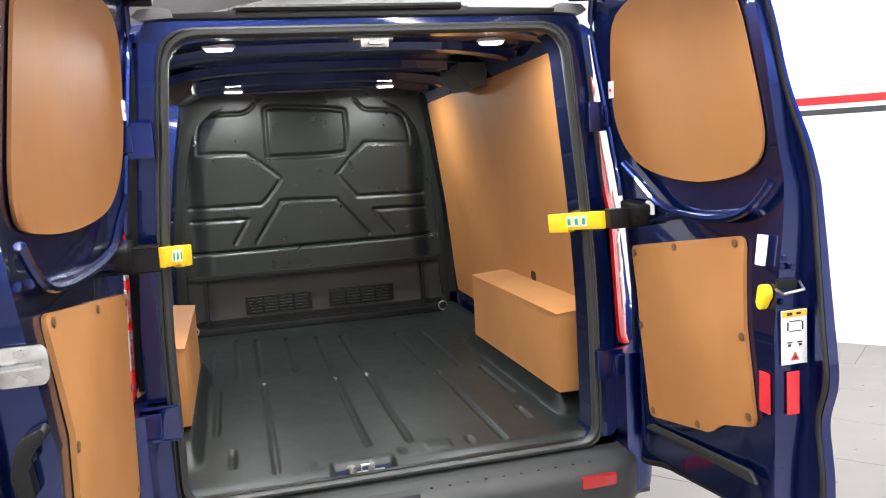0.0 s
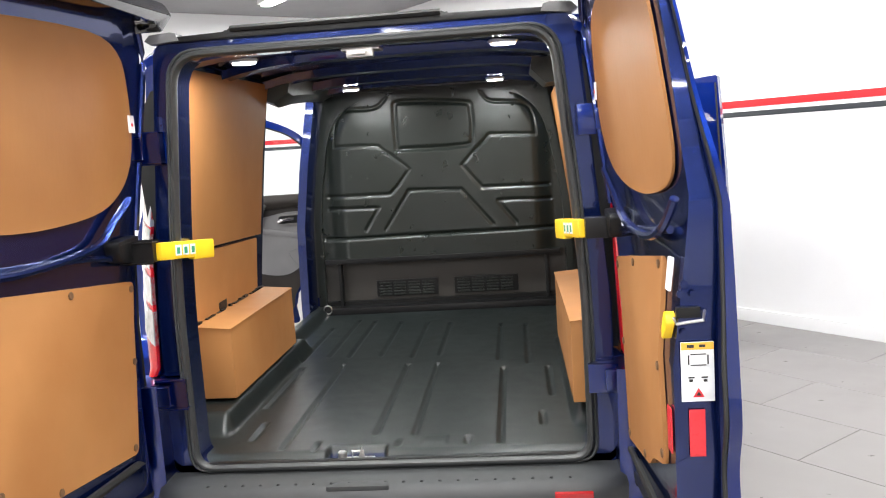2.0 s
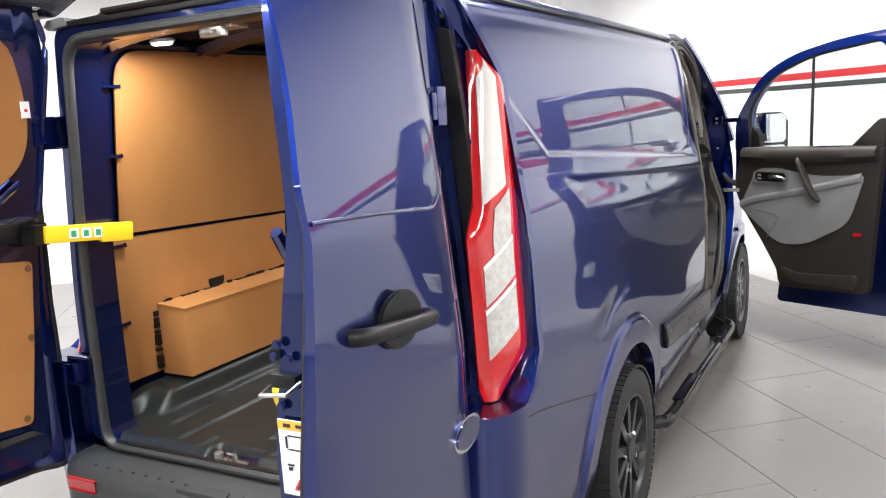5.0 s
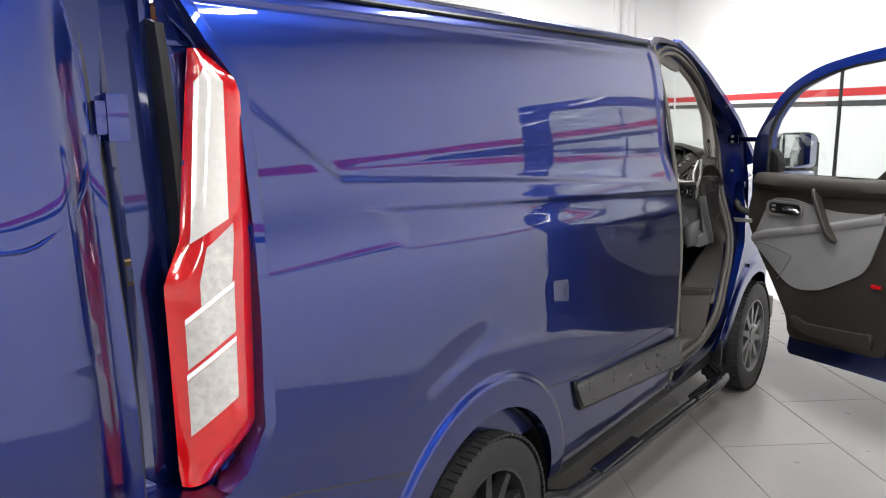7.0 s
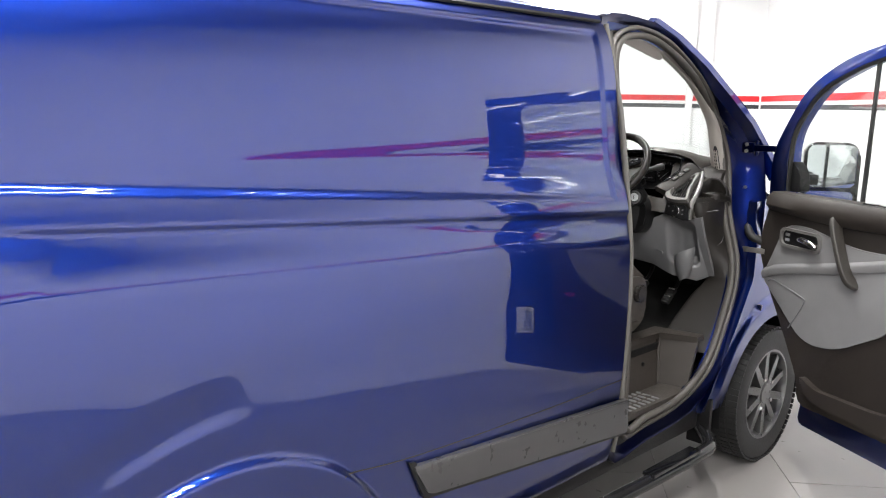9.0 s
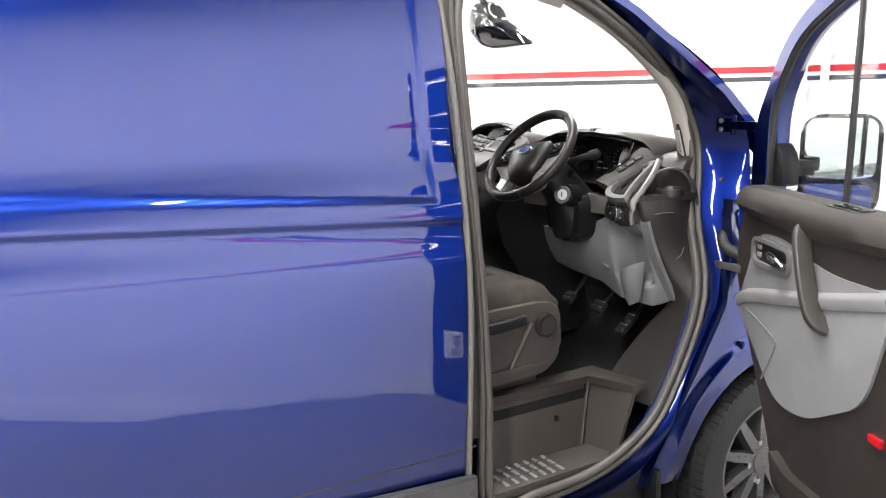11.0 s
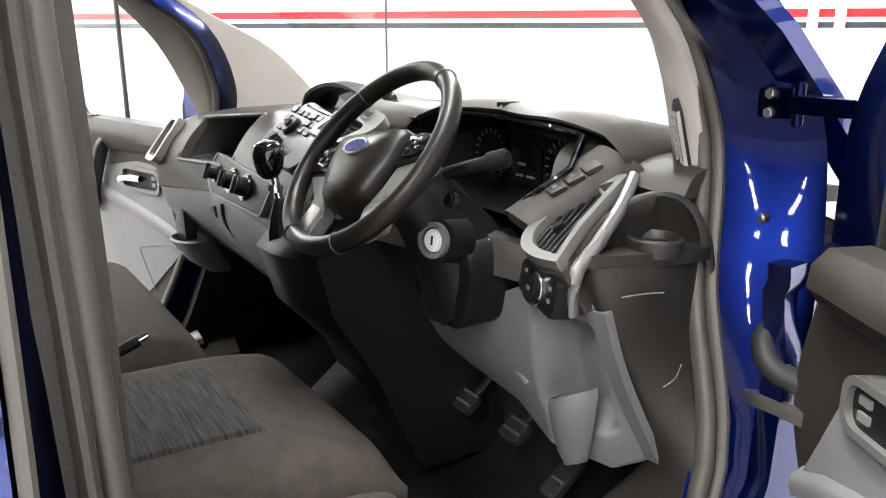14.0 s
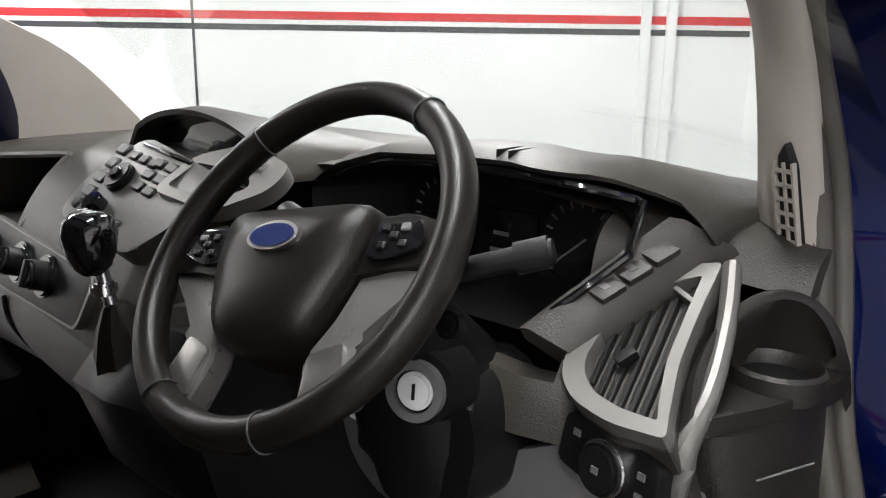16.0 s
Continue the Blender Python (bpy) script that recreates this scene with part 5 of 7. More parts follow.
    sub("door_pocket", bm, TRIM, parent=tc)
    bm = bmesh.new()
    box(bm, 0.865, 0.915, -0.032, -0.018, 0.832, 0.852, 0.004)
    sub("door_lamp", bm, RED, "small red door reflector", tc)
    bm = bmesh.new()
    prism(bm, rrect(0.60, 0.80, 0.0, 0.05, 0.015), "z", 1.362, 1.366, m=Matrix.Translation((0, -0.035, 0)))
    sub("switch_pack", bm, BLACK, "black window switches", tc)
    for i in range(2):
        bm = bmesh.new()
        box(bm, 0.63 + 0.075 * i, 0.69 + 0.075 * i, -0.028, 0.005, 1.365, 1.372, 0.003)
        sub("switch", bm, GLOSS, parent=tc)
    # latch and label on the door's end face
    bm = bmesh.new()
    box(bm, 1.221, 1.246, 0.045, 0.085, 0.93, 1.03, 0.003)
    sub("door_latch", bm, STEEL, "bare steel latch")
    bm = bmesh.new()
    box(bm, 1.09, 1.185, 0.027, 0.031, 0.62, 0.755, 0.001)
    lb = sub("type_label", bm, WHITE, "white and green printed label")
    bm = bmesh.new()
    for i in range(6):
        box(bm, 1.10, 1.13 + 0.008 * (i % 3), 0.0255, 0.028, 0.64 + 0.018 * i, 0.646 + 0.018 * i)
    sub("label_print", bm, K, parent=d)
    bm = bmesh.new()
    tube(bm, [(1.07, 0.03, 1.34), (1.055, 0.025, 0.9), (1.06, 0.025, 0.5)], 0.006, 6)
    tube(bm, [(1.16, 0.03, 1.98), (1.19, 0.025, 1.34), (1.215, 0.025, 0.5)], 0.007, 6)
    sub("edge_seal", bm, RUBBER)
    # mirror on an arm outside
    bm = bmesh.new()
    prism(bm, rounded([(0.07, 1.36), (0.17, 1.36), (0.16, 1.45), (0.10, 1.50), (0.07, 1.47)], 0.02, 3), "y", 0.055, 0.11, 0.008)
    box(bm, 0.09, 0.15, 0.10, 0.17, 1.39, 1.44, 0.015)
    mi = sub("door_mirror", bm, BLACK, "black door mirror")
    ms = Matrix.Translation((sign * 1.148, 4.075 if sign > 0 else 3.70, 1.42)) @ Matrix.Rotation(sign * math.atan2(0.10, 0.175), 4, "Z")
    bm = bmesh.new()
    prism(bm, rrect(-0.118, 0.120, -0.165, 0.160, 0.06), "y", 0.0, 0.10, 0.035, m=ms, seg=3)
    part("mirror_housing", bm, GLOSS, mi, "black mirror housing")
    bm = bmesh.new()
    prism(bm, rrect(-0.103, 0.105, -0.045, 0.148, 0.035), "y", -0.004, 0.001, m=ms)
    part("mirror_glass", bm, MIRROR, mi, "mirror glass", smooth=0)
    bm = bmesh.new()
    prism(bm, rrect(-0.10, 0.10, -0.150, -0.062, 0.022), "y", -0.004, 0.001, m=ms)
    part("mirror_glass", bm, MIRROR, mi, "wide-angle mirror glass", smooth=0)
    return d


FD_R, FD_L = front_door(1), front_door(-1)

# ---- cab shell ----
SEALX = [(0.4, 0.885), (1.0, 0.88), (1.4, 0.84), (1.7, 0.79), (2.0, 0.745)]
OUTX = [(0.3, 0.90), (0.55, 0.94), (1.05, 0.945), (1.25, 0.93), (1.44, 0.898), (1.70, 0.858), (2.06, 0.765)]
SEAL_IN = [(2.90, 0.46), (2.89, 0.80), (2.88, 1.20), (2.87, 1.75), (2.91, 1.955), (3.08, 2.0), (3.25, 1.965), (3.42, 1.885), (3.60, 1.79), (3.77, 1.67), (3.84, 1.53), (3.845, 1.42), (3.805, 1.24), (3.755, 0.98), (3.62, 0.70), (3.50, 0.56), (3.30, 0.475), (3.05, 0.46)]
SEAL_OUT = [(2.775, 0.36), (2.778, 0.80), (2.79, 1.20), (2.79, 1.80), (2.785, 2.05), (3.12, 2.06), (3.30, 2.01), (3.52, 1.91), (3.72, 1.80), (3.88, 1.68), (3.965, 1.52), (3.965, 1.38), (3.93, 1.25), (3.86, 0.95), (3.70, 0.70), (3.57, 0.53), (3.40, 0.40), (3.05, 0.36)]
TAUPE = material("taupe_rubber", (0.046, 0.041, 0.036), 0.5, 0, 0.1, 20)
BEIGE_STEP = material("step_plastic", (0.023, 0.0185, 0.0148), 0.5, 0, 0.08, 8, 0.35, 350)


def front_shift(s, y):
    """The passenger's side of the opening sits a little further back than the driver's."""
    return y - (0.34 * smooth01(3.0, 3.6, y) if s < 0 else 0.0)


def seal_x(y, z):
    """The opening's inner rim draws in towards the windscreen pillar."""
    return lerp_table(SEALX, z) - smooth01(3.45, 3.82, y) * (0.078 * smooth01(0.9, 1.2, z) + 0.018 * smooth01(1.25, 1.45, z))


for s in (1, -1):
    a = spline([Vector((s * seal_x(y, z), front_shift(s, y), z)) for y, z in SEAL_IN], 4, closed=True)
    b = spline([Vector((s * lerp_table(OUTX, z), front_shift(s, y), z)) for y, z in SEAL_OUT], 4, closed=True)
    bm = bmesh.new()
    rings = []
    for p, q in zip(a, b):
        d = (q - p)
        rings.append([bm.verts.new(p + d * t + Vector((s * e, 0, 0))) for t, e in ((0.0, -0.02), (0.12, -0.012), (0.30, -0.022), (0.62, -0.012), (0.80, 0.0), (0.97, -0.002), (1.0, -0.03), (0.5, -0.07))])
    loft_faces(bm, rings, closed=True)
    part("door_frame", bm, BLUE_SHADED, VAN, "blue painted front door frame", smooth=50)
    bm = bmesh.new()
    sweep(bm, [p + Vector((s * 0.006, 0, 0)) for p in a], [(x, y) for x, y in circle(0.014, 12, 0.017)], closed=True, up=(1, 0, 0))
    sl = part("door_seal", bm, TAUPE, VAN, "grey-brown rubber seal round the front door opening")
    bm = bmesh.new()
    sweep(bm, [p + (q - p).normalized() * 0.030 for p, q in zip(a, b)], circle(0.011, 10, 0.014), closed=True, up=(1, 0, 0))
    part("seal_lip", bm, TAUPE, sl)
    # grey rubber strip at the rear edge of the opening
    bm = bmesh.new()
    sweep(bm, [(s * (lerp_table(OUTX, z) + 0.002), pillar_y(z) + 0.012, z) for z in [0.40 + 1.62 * i / 16 for i in range(17)]], [(x, y) for x, y in circle(0.008, 10, 0.011)], up=(1, 0, 0))
    part("edge_strip", bm, material("grey_rubber", (0.085, 0.08, 0.072), 0.5), VAN, "grey rubber strip on the pillar edge")
    # outside of the windscreen pillar
    bm = bmesh.new()
    rings = []
    for (y, z), (wy, wz, wx) in zip(((3.14, 2.06), (3.30, 2.005), (3.50, 1.90), (3.68, 1.774), (3.85, 1.655), (3.98, 1.53), (4.10, 1.40)), [(front_shift(s, y) + (0.03 if s > 0 else -0.02), z + 0.018, lerp_table(OUTX, z) - 0.035) for y, z in ((3.14, 2.06), (3.30, 2.005), (3.50, 1.90), (3.68, 1.774), (3.85, 1.655), (3.98, 1.53), (4.10, 1.40))]):
        x = lerp_table(OUTX, z)
        rings.append([bm.verts.new(p) for p in ((s * x, front_shift(s, y), z), (s * (x + 0.004), front_shift(s, y) + (0.03 if s > 0 else -0.01), z + 0.012), (s * wx, wy, wz), (s * (wx - 0.01), wy - 0.02, wz - 0.02), (s * (x - 0.05), front_shift(s, y), z - 0.02))])
    loft_faces(bm, rings)
    part("windscreen_pillar", bm, BLUE, VAN, "blue windscreen pillar")
    # inside pillar trim
    sh = Vector((0.0, -0.06, 0)) if s < 0 else Vector()
    near = s > 0
    win = spline([Vector(p) + sh for p in (((0.668, 3.870, 1.42), (0.672, 3.850, 1.48), (0.676, 3.80, 1.61), (0.684, 3.725, 1.70), (0.700, 3.49, 1.865), (0.675, 3.20, 2.0)) if near else ((0.668, 3.895, 1.42), (0.676, 3.85, 1.485), (0.703, 3.735, 1.61), (0.726, 3.575, 1.70), (0.738, 3.27, 1.865), (0.69, 2.98, 2.0)))], 5)
    dor = spline([Vector((p[0], front_shift(s, p[1]) + (0.02 if s < 0 else 0), p[2])) for p in (((0.760, 3.832, 1.375), (0.756, 3.838, 1.43), (0.746, 3.838, 1.50), (0.735, 3.775, 1.645), (0.745, 3.52, 1.82), (0.730, 3.19, 1.98)) if near else ((0.800, 3.800, 1.375), (0.806, 3.788, 1.43), (0.806, 3.755, 1.50), (0.788, 3.67, 1.645), (0.772, 3.455, 1.82), (0.745, 3.19, 1.98)))], 5)
    bm = bmesh.new()
    rings = []
    for p, q in zip(win, dor):
        rings.append([bm.verts.new((s * v.x, v.y, v.z)) for v in (p + Vector((0.05, 0.004, 0.01)), p, p.lerp(q, 0.06) + Vector((-0.001, -0.004, -0.002)), p.lerp(q, 0.5) + Vector((-0.006, -0.013, -0.005)), p.lerp(q, 0.93) + Vector((-0.003, -0.006, -0.003)), q, q + Vector((-0.005, 0.03, 0.01)))])
    loft_faces(bm, rings)
    pt = part("pillar_trim", bm, PILLAR, VAN, "light beige plastic pillar trim with a vent grille", smooth=60)
    # grille of six rows
    gc = win[6].lerp(dor[6], 0.68) + Vector((-0.008, -0.016, 0.015))
    mm = Matrix.Translation((s * gc.x, gc.y, gc.z)) @ Matrix.Rotation(radians(s * -24), 4, "Z") @ Matrix.Rotation(radians(14), 4, "X")
    bm = bmesh.new()
    prism(bm, [(-0.012, -0.055), (0.012, -0.062), (0.010, 0.05), (0.002, 0.075), (-0.008, 0.06)], "y", -0.006, 0.004, m=mm)
    gr = part("vent_grille", bm, BLACK, pt, "dark slotted demister vent")
    for k in range(7):
        bm = bmesh.new()
        box(bm, -0.013, 0.013, -0.009, -0.003, -0.052 + 0.016 * k, -0.048 + 0.016 * k, m=mm)
        part("vent_bar", bm, PILLAR, gr)
    for k in (-0.014, 0.0, 0.012):
        bm = bmesh.new()
        box(bm, k - 0.0015, k + 0.0015, -0.009, -0.003, -0.056, 0.055, m=mm)
        part("vent_bar", bm, PILLAR, gr)
    # hinge hardware on the jamb
    q = front_shift(s, 3.86) - 3.86
    for z, h in ((1.545, 0.03), (0.80, 0.035)):
        bm = bmesh.new()
        box(bm, s * 0.80, s * 0.86, 3.90 + q, 3.925 + q, z - h * 0.8, z + h * 0.8, 0.006)
        disc(bm, Matrix.Translation((s * 0.872, 3.902 + q, z)), 0.009, 0.07, 12, 0.003)
        box(bm, s * 0.865, s * 0.965, 3.885 + q, 3.902 + q, z - 0.014, z + 0.014, 0.005)
        # darkened blue here too, for the shade between body and door
        hg = part("door_hinge", bm, BLUE_SHADED, VAN, "blue painted front door hinge, shade in its colour")
        for zz in (z - 0.015, z + 0.015):
            bm = bmesh.new()
            disc(bm, Matrix.Translation((s * 0.825, 3.897 + q, zz)) @ Matrix.Rotation(radians(90), 4, "X"), 0.009, 0.012, 6, 0.002)
            part("bolt", bm, STEEL, hg)
    for y, z, r in ((3.900 + q, 1.262, 0.021), (3.905 + q, 1.36, 0.008), (3.88 + q, 1.16, 0.010), (3.83 + q, 0.905, 0.011)):
        bm = bmesh.new()
        disc(bm, Matrix.Translation((s * (0.83 if z > 1.2 else 0.865), y, z)) @ Matrix.Rotation(radians(90), 4, "X"), r, 0.02, 14, 0.003)
        part("jamb_bolt", bm, STEEL, VAN, "steel bolt on the door jamb")
    bm = bmesh.new()
    tube(bm, spline([(s * 0.87, 3.90 + q, 1.19), (s * 0.885, 3.86 + q, 1.17), (s * 0.91, 3.85 + q, 1.14), (s * 0.95, 3.87 + q, 1.12)], 4), 0.020, 10)
    part("cable_gaiter", bm, RUBBER, VAN, "black rubber cable gaiter between body and door")
    bm = bmesh.new()
    box(bm, s * 0.86, s * 0.98, 3.84 + q, 3.857 + q, 1.065, 1.09, 0.003)
    part("door_check_arm", bm, STEEL, VAN, "steel door check arm")
    # step well and sill
    bm = bmesh.new()
    sheet(bm, lambda u, v: (s * (0.705 + 0.055 * (1 - v)), 2.91 + 0.50 * u - 0.05 * u * (1 - v), 0.495 + 0.20 * v), 8, 4, Vector((-s * 0.015, 0, 0)))
    st = part("step_riser", bm, BEIGE_STEP, VAN, "grey-brown plastic step well")
    bm = bmesh.new()
    box(bm, s * 0.69, s * 0.885, 2.90, 3.46, 0.465, 0.497, 0.012)
    part("tread", bm, BEIGE_STEP, st)
    bm = bmesh.new()
    sheet(bm, lambda u, v: (s * (0.70 + 0.175 * u), 3.355 + 0.075 * v + 0.045 * u, 0.49 + 0.205 * v), 4, 4, Vector((0, 0.015, 0)))
    part("step_end", bm, BEIGE_STEP, st)
    bm = bmesh.new()
    prism(bm, [(s * 0.64, 2.91), (s * 0.712, 2.91), (s * 0.712, 3.425), (s * 0.876, 3.470), (s * 0.868, 3.545), (s * 0.64, 3.50)], "z", 0.690, 0.716, 0.008)
    part("step_shoulder", bm, BEIGE_STEP, st)
    bm = bmesh.new()
    tube(bm, [(s * 0.762, 3.352, 0.50), (s * 0.735, 3.388, 0.60), (s * 0.709, 3.425, 0.695)], 0.006, 8)
    part("step_corner", bm, BEIGE_STEP, st)
    bm = bmesh.new()
    disc(bm, Matrix.Translation((s * 0.731, 3.27, 0.60)) @ Matrix.Rotation(radians(90), 4, "Y"), 0.011, 0.012, 14, 0.003)
    part("screw_cap", bm, BLACK, st)
    for k in range(7):
        for q in range(3):
            bm = bmesh.new()
            box(bm, s * (0.745 + 0.045 * q), s * (0.78 + 0.045 * q), 2.97 + 0.035 * k, 2.983 + 0.035 * k, 0.496, 0.502, 0.002, seg=1)
            part("tread_rib", bm, MGREY, st)
    # roof side trim over the door
    bm = bmesh.new()
    sweep(bm, [(s * 0.705, 2.55 + 0.75 * i / 8, 2.005 - 0.02 * max(0, i - 5)) for i in range(9)], [(-0.03, 0.03), (-0.03, -0.02), (0.0, -0.03), (0.03, 0.0), (0.03, 0.03)])
    part("roof_side_trim", bm, PILLAR, VAN)
    # back pillar trim inside
    bm = bmesh.new()
    rings = []
    for z in (0.70, 1.1, 1.4, 1.7, 2.0):
        x = lerp_table(SEALX, z)
        rings.append([bm.verts.new((s * v, y, z)) for v, y in ((x - 0.005, 2.90), (x - 0.07, 2.86), (x - 0.10, 2.70), (x - 0.09, 2.56), (x + 0.02, 2.56), (x + 0.02, 2.86))])
    loft_faces(bm, rings)
    part("belt_pillar_trim", bm, DGREY, VAN)

bm = bmesh.new()
sheet(bm, lambda u, v: ((2 * u - 1) * (0.80 - 0.11 * v), 4.14 - 0.88 * v - 0.10 * (2 * u - 1) ** 2 * (1 - 0.4 * v), 1.43 + 0.625 * v + 0.04 * math.sin(v * math.pi)), 16, 10, Vector((0, 0.004, 0.003)))
WS = part("windscreen", bm, GLASS, VAN, "clear windscreen", smooth=60)
WS.visible_shadow = False
bm = bmesh.new()
sheet(bm, lambda u, v: (-0.70 + 1.4 * u, 2.55 + 0.72 * v, 2.045 - 0.04 * (2 * u - 1) ** 4 - 0.02 * v * v), 12, 6, Vector((0, 0, 0.012)))
part("headliner", bm, PILLAR, VAN, "pale fabric headliner")
bm = bmesh.new()
sheet(bm, lambda u, v: ((2 * u - 1) * 0.80, 3.96 + 0.20 * v, 1.405 - 0.02 * v), 8, 3, Vector((0, 0, -0.03)))
part("scuttle_panel", bm, BLACK, VAN)
bm = bmesh.new()
sheet(bm, lambda u, v: ((2 * u - 1) * 0.80, 2.52 + 1.5 * v, 0.672 + 0.16 * smooth01(0.80, 1.0, v)), 20, 30, Vector((0, 0, -0.03)),
      keep=lambda u, v: not (abs(2 * u - 1) * 0.80 > 0.70 and 0.25 < v < 0.66))
part("cab_floor", bm, CARPET, VAN, "black rubber cab floor mat", smooth=60)
bm = bmesh.new()
sheet(bm, lambda u, v: ((2 * u - 1) * 0.82, 3.98 + 0.04 * v, 0.66 + 0.78 * v), 4, 4, Vector((0, 0.02, 0)))
part("firewall", bm, CARPET, VAN)
bm = bmesh.new()
sheet(bm, lambda u, v: ((2 * u - 1) * 0.84, 2.555, 0.62 + 1.42 * v), 4, 4, Vector((0, 0.01, 0)), keep=None)
for v in bm.verts:
    v.co.x *= lerp_table([(0.6, 1.0), (1.3, 0.95), (2.05, 0.80)], v.co.z)
part("bulkhead_lining", bm, DGREY, VAN)

# ---- dashboard ----
PROF = [(-0.80, (3.93, 1.43), (3.56, 1.425), (3.42, 1.375), (3.37, 1.27), (3.43, 1.12), (3.66, 0.93)),
        (-0.76, (3.95, 1.44), (3.55, 1.43), (3.42, 1.38), (3.36, 1.27), (3.42, 1.12), (3.65, 0.93)),
        (-0.45, (4.00, 1.47), (3.60, 1.46), (3.50, 1.42), (3.43, 1.29), (3.44, 1.16), (3.63, 0.91)),
        (-0.20, (4.02, 1.47), (3.64, 1.475), (3.51, 1.43), (3.42, 1.29), (3.43, 1.15), (3.61, 0.90)),
        (0.05, (4.03, 1.47), (3.66, 1.475), (3.51, 1.42), (3.41, 1.28), (3.42, 1.15), (3.60, 0.90)),
        (0.14, (4.03, 1.47), (3.67, 1.475), (3.53, 1.42), (3.44, 1.28), (3.47, 1.15), (3.63, 0.91)),
        (0.20, (4.02, 1.47), (3.67, 1.48), (3.58, 1.42), (3.54, 1.29), (3.55, 1.15), (3.70, 0.94)),
        (0.40, (4.00, 1.47), (3.70, 1.49), (3.64, 1.40), (3.60, 1.28), (3.60, 1.15), (3.72, 0.95)),
        (0.55, (3.99, 1.46), (3.72, 1.47), (3.67, 1.37), (3.62, 1.27), (3.62, 1.16), (3.72, 0.96)),
        (0.64, (3.97, 1.455), (3.80, 1.445), (3.74, 1.36), (3.66, 1.26), (3.66, 1.16), (3.74, 0.97)),
        (0.80, (3.90, 1.43), (3.86, 1.41), (3.82, 1.33), (3.76, 1.25), (3.76, 1.17), (3.80, 0.97))]


def dash_pt(x, v):
    """Point of the dashboard's face: v 0 windscreen, 1 crest, 2 upper face, 3 bulge, 4 under it, 5 lower edge."""
    row = []
    for k in range(1, 7):
        row.append(Vector((lerp_table([(r[0], r[k][0]) for r in PROF], x), lerp_table([(r[0], r[k][1]) for r in PROF], x))))
    i = min(4, int(v))
    t = v - i
    a, b, c, d = row[max(i - 1, 0)], row[i], row[i + 1], row[min(i + 2, 5)]
    q = 0.5 * (2 * b + (c - a) * t + (2 * a - 5 * b + 4 * c - d) * t * t + (3 * b - a - 3 * c + d) * t ** 3)
    return Vector((x, q.x - 0.035, q.y + 0.006))


def on_dash(x, v, lift=0.0):
    """Frame on the dashboard's face: x along the dash, y up the face, z out of it."""
    p = dash_pt(x, v)
    up = (dash_pt(x, v - 0.1) - dash_pt(x, v + 0.1)).normalized()
    sx = (dash_pt(x + 0.02, v) - dash_pt(x - 0.02, v)).normalized()
    n = sx.cross(up).normalized()
    up = n.cross(sx)
    m = Matrix(((sx.x, up.x, n.x, 0), (sx.y, up.y, n.y, 0), (sx.z, up.z, n.z, 0), (0, 0, 0, 1)))
    return Matrix.Translation(p + n * lift) @ m


def keep_top(x, v):
    if 0.13 < x < 0.575 and 1.0 < v < 2.75:
        return False
    if -0.63 < x < -0.34 and 1.62 < v < 2.72:
        return False
    if x > 0.665 and v > 1.5:
        return False
    return x < 0.76


bm = bmesh.new()
NU, NV = 164, 50
V = [[bm.verts.new(dash_pt(-0.80 + 1.60 * i / NU, 3.35 * j / NV)) for j in range(NV + 1)] for i in range(NU + 1)]
for i in range(NU):
    for j in range(NV):
        if keep_top(-0.80 + 1.60 * (i + 0.5) / NU, 3.35 * (j + 0.5) / NV):
            bm.faces.new((V[i][j], V[i + 1][j], V[i + 1][j + 1], V[i][j + 1]))
bmesh.ops.delete(bm, geom=[v for v in bm.verts if not v.link_faces], context="VERTS")
r = bmesh.ops.extrude_edge_only(bm, edges=[e for e in bm.edges if e.is_boundary])
bmesh.ops.translate(bm, verts=[g for g in r["geom"] if isinstance(g, bmesh.types.BMVert)], vec=(0, 0.03, 0))
DASH = part("dashboard", bm, DGREY, VAN, "dark grey moulded dashboard over pale lower panels", smooth=60)

# pale lower panel, passenger's side to the middle
bm = bmesh.new()
sheet(bm, lambda u, v: dash_pt(-0.80 + 0.85 * u, 3.37 + 1.63 * v) + Vector((0, -0.010 * math.sin(math.pi * min(1, v * 1.2)) + 0.004, 0)), 60, 24, Vector((0, 0.02, 0)))
LOWP = part("lower_panel", bm, MGREY, DASH, "pale grey lower dashboard panel")
bm = bmesh.new()
tube(bm, spline([dash_pt(x, v) + Vector((0, -0.004, 0)) for x, v in ((-0.33, 3.45), (-0.315, 4.0), (-0.27, 4.95))], 6), 0.004, 6)
part("panel_gap", bm, BLACK, LOWP)
bm = bmesh.new()
box(bm, -0.022, 0.022, -0.016, 0.016, -0.006, 0.010, 0.005, m=on_dash(-0.42, 3.72))
part("glovebox_catch", bm, MGREY, LOWP)
bm = bmesh.new()
box(bm, -0.018, 0.010, -0.010, 0.010, 0.004, 0.0106, 0.003, m=on_dash(-0.42, 3.72))
part("catch_slot", bm, BLACK, LOWP)
# bottle pocket at the passenger's end
bm = bmesh.new()
rings = []
for z, y, rx, ry in ((0.97, 3.47, 0.045, 0.035), (1.01, 3.43, 0.062, 0.050), (1.075, 3.40, 0.080, 0.066), (1.08, 3.40, 0.072, 0.059), (1.03, 3.43, 0.055, 0.045)):
    rings.append([bm.verts.new((-0.70 + rx * math.cos(a * math.pi / 12), y + ry * math.sin(a * math.pi / 12), z)) for a in range(24)])
loft_faces(bm, rings)
part("bottle_pocket", bm, MGREY, DASH, "pale grey bottle pocket")
bm = bmesh.new()
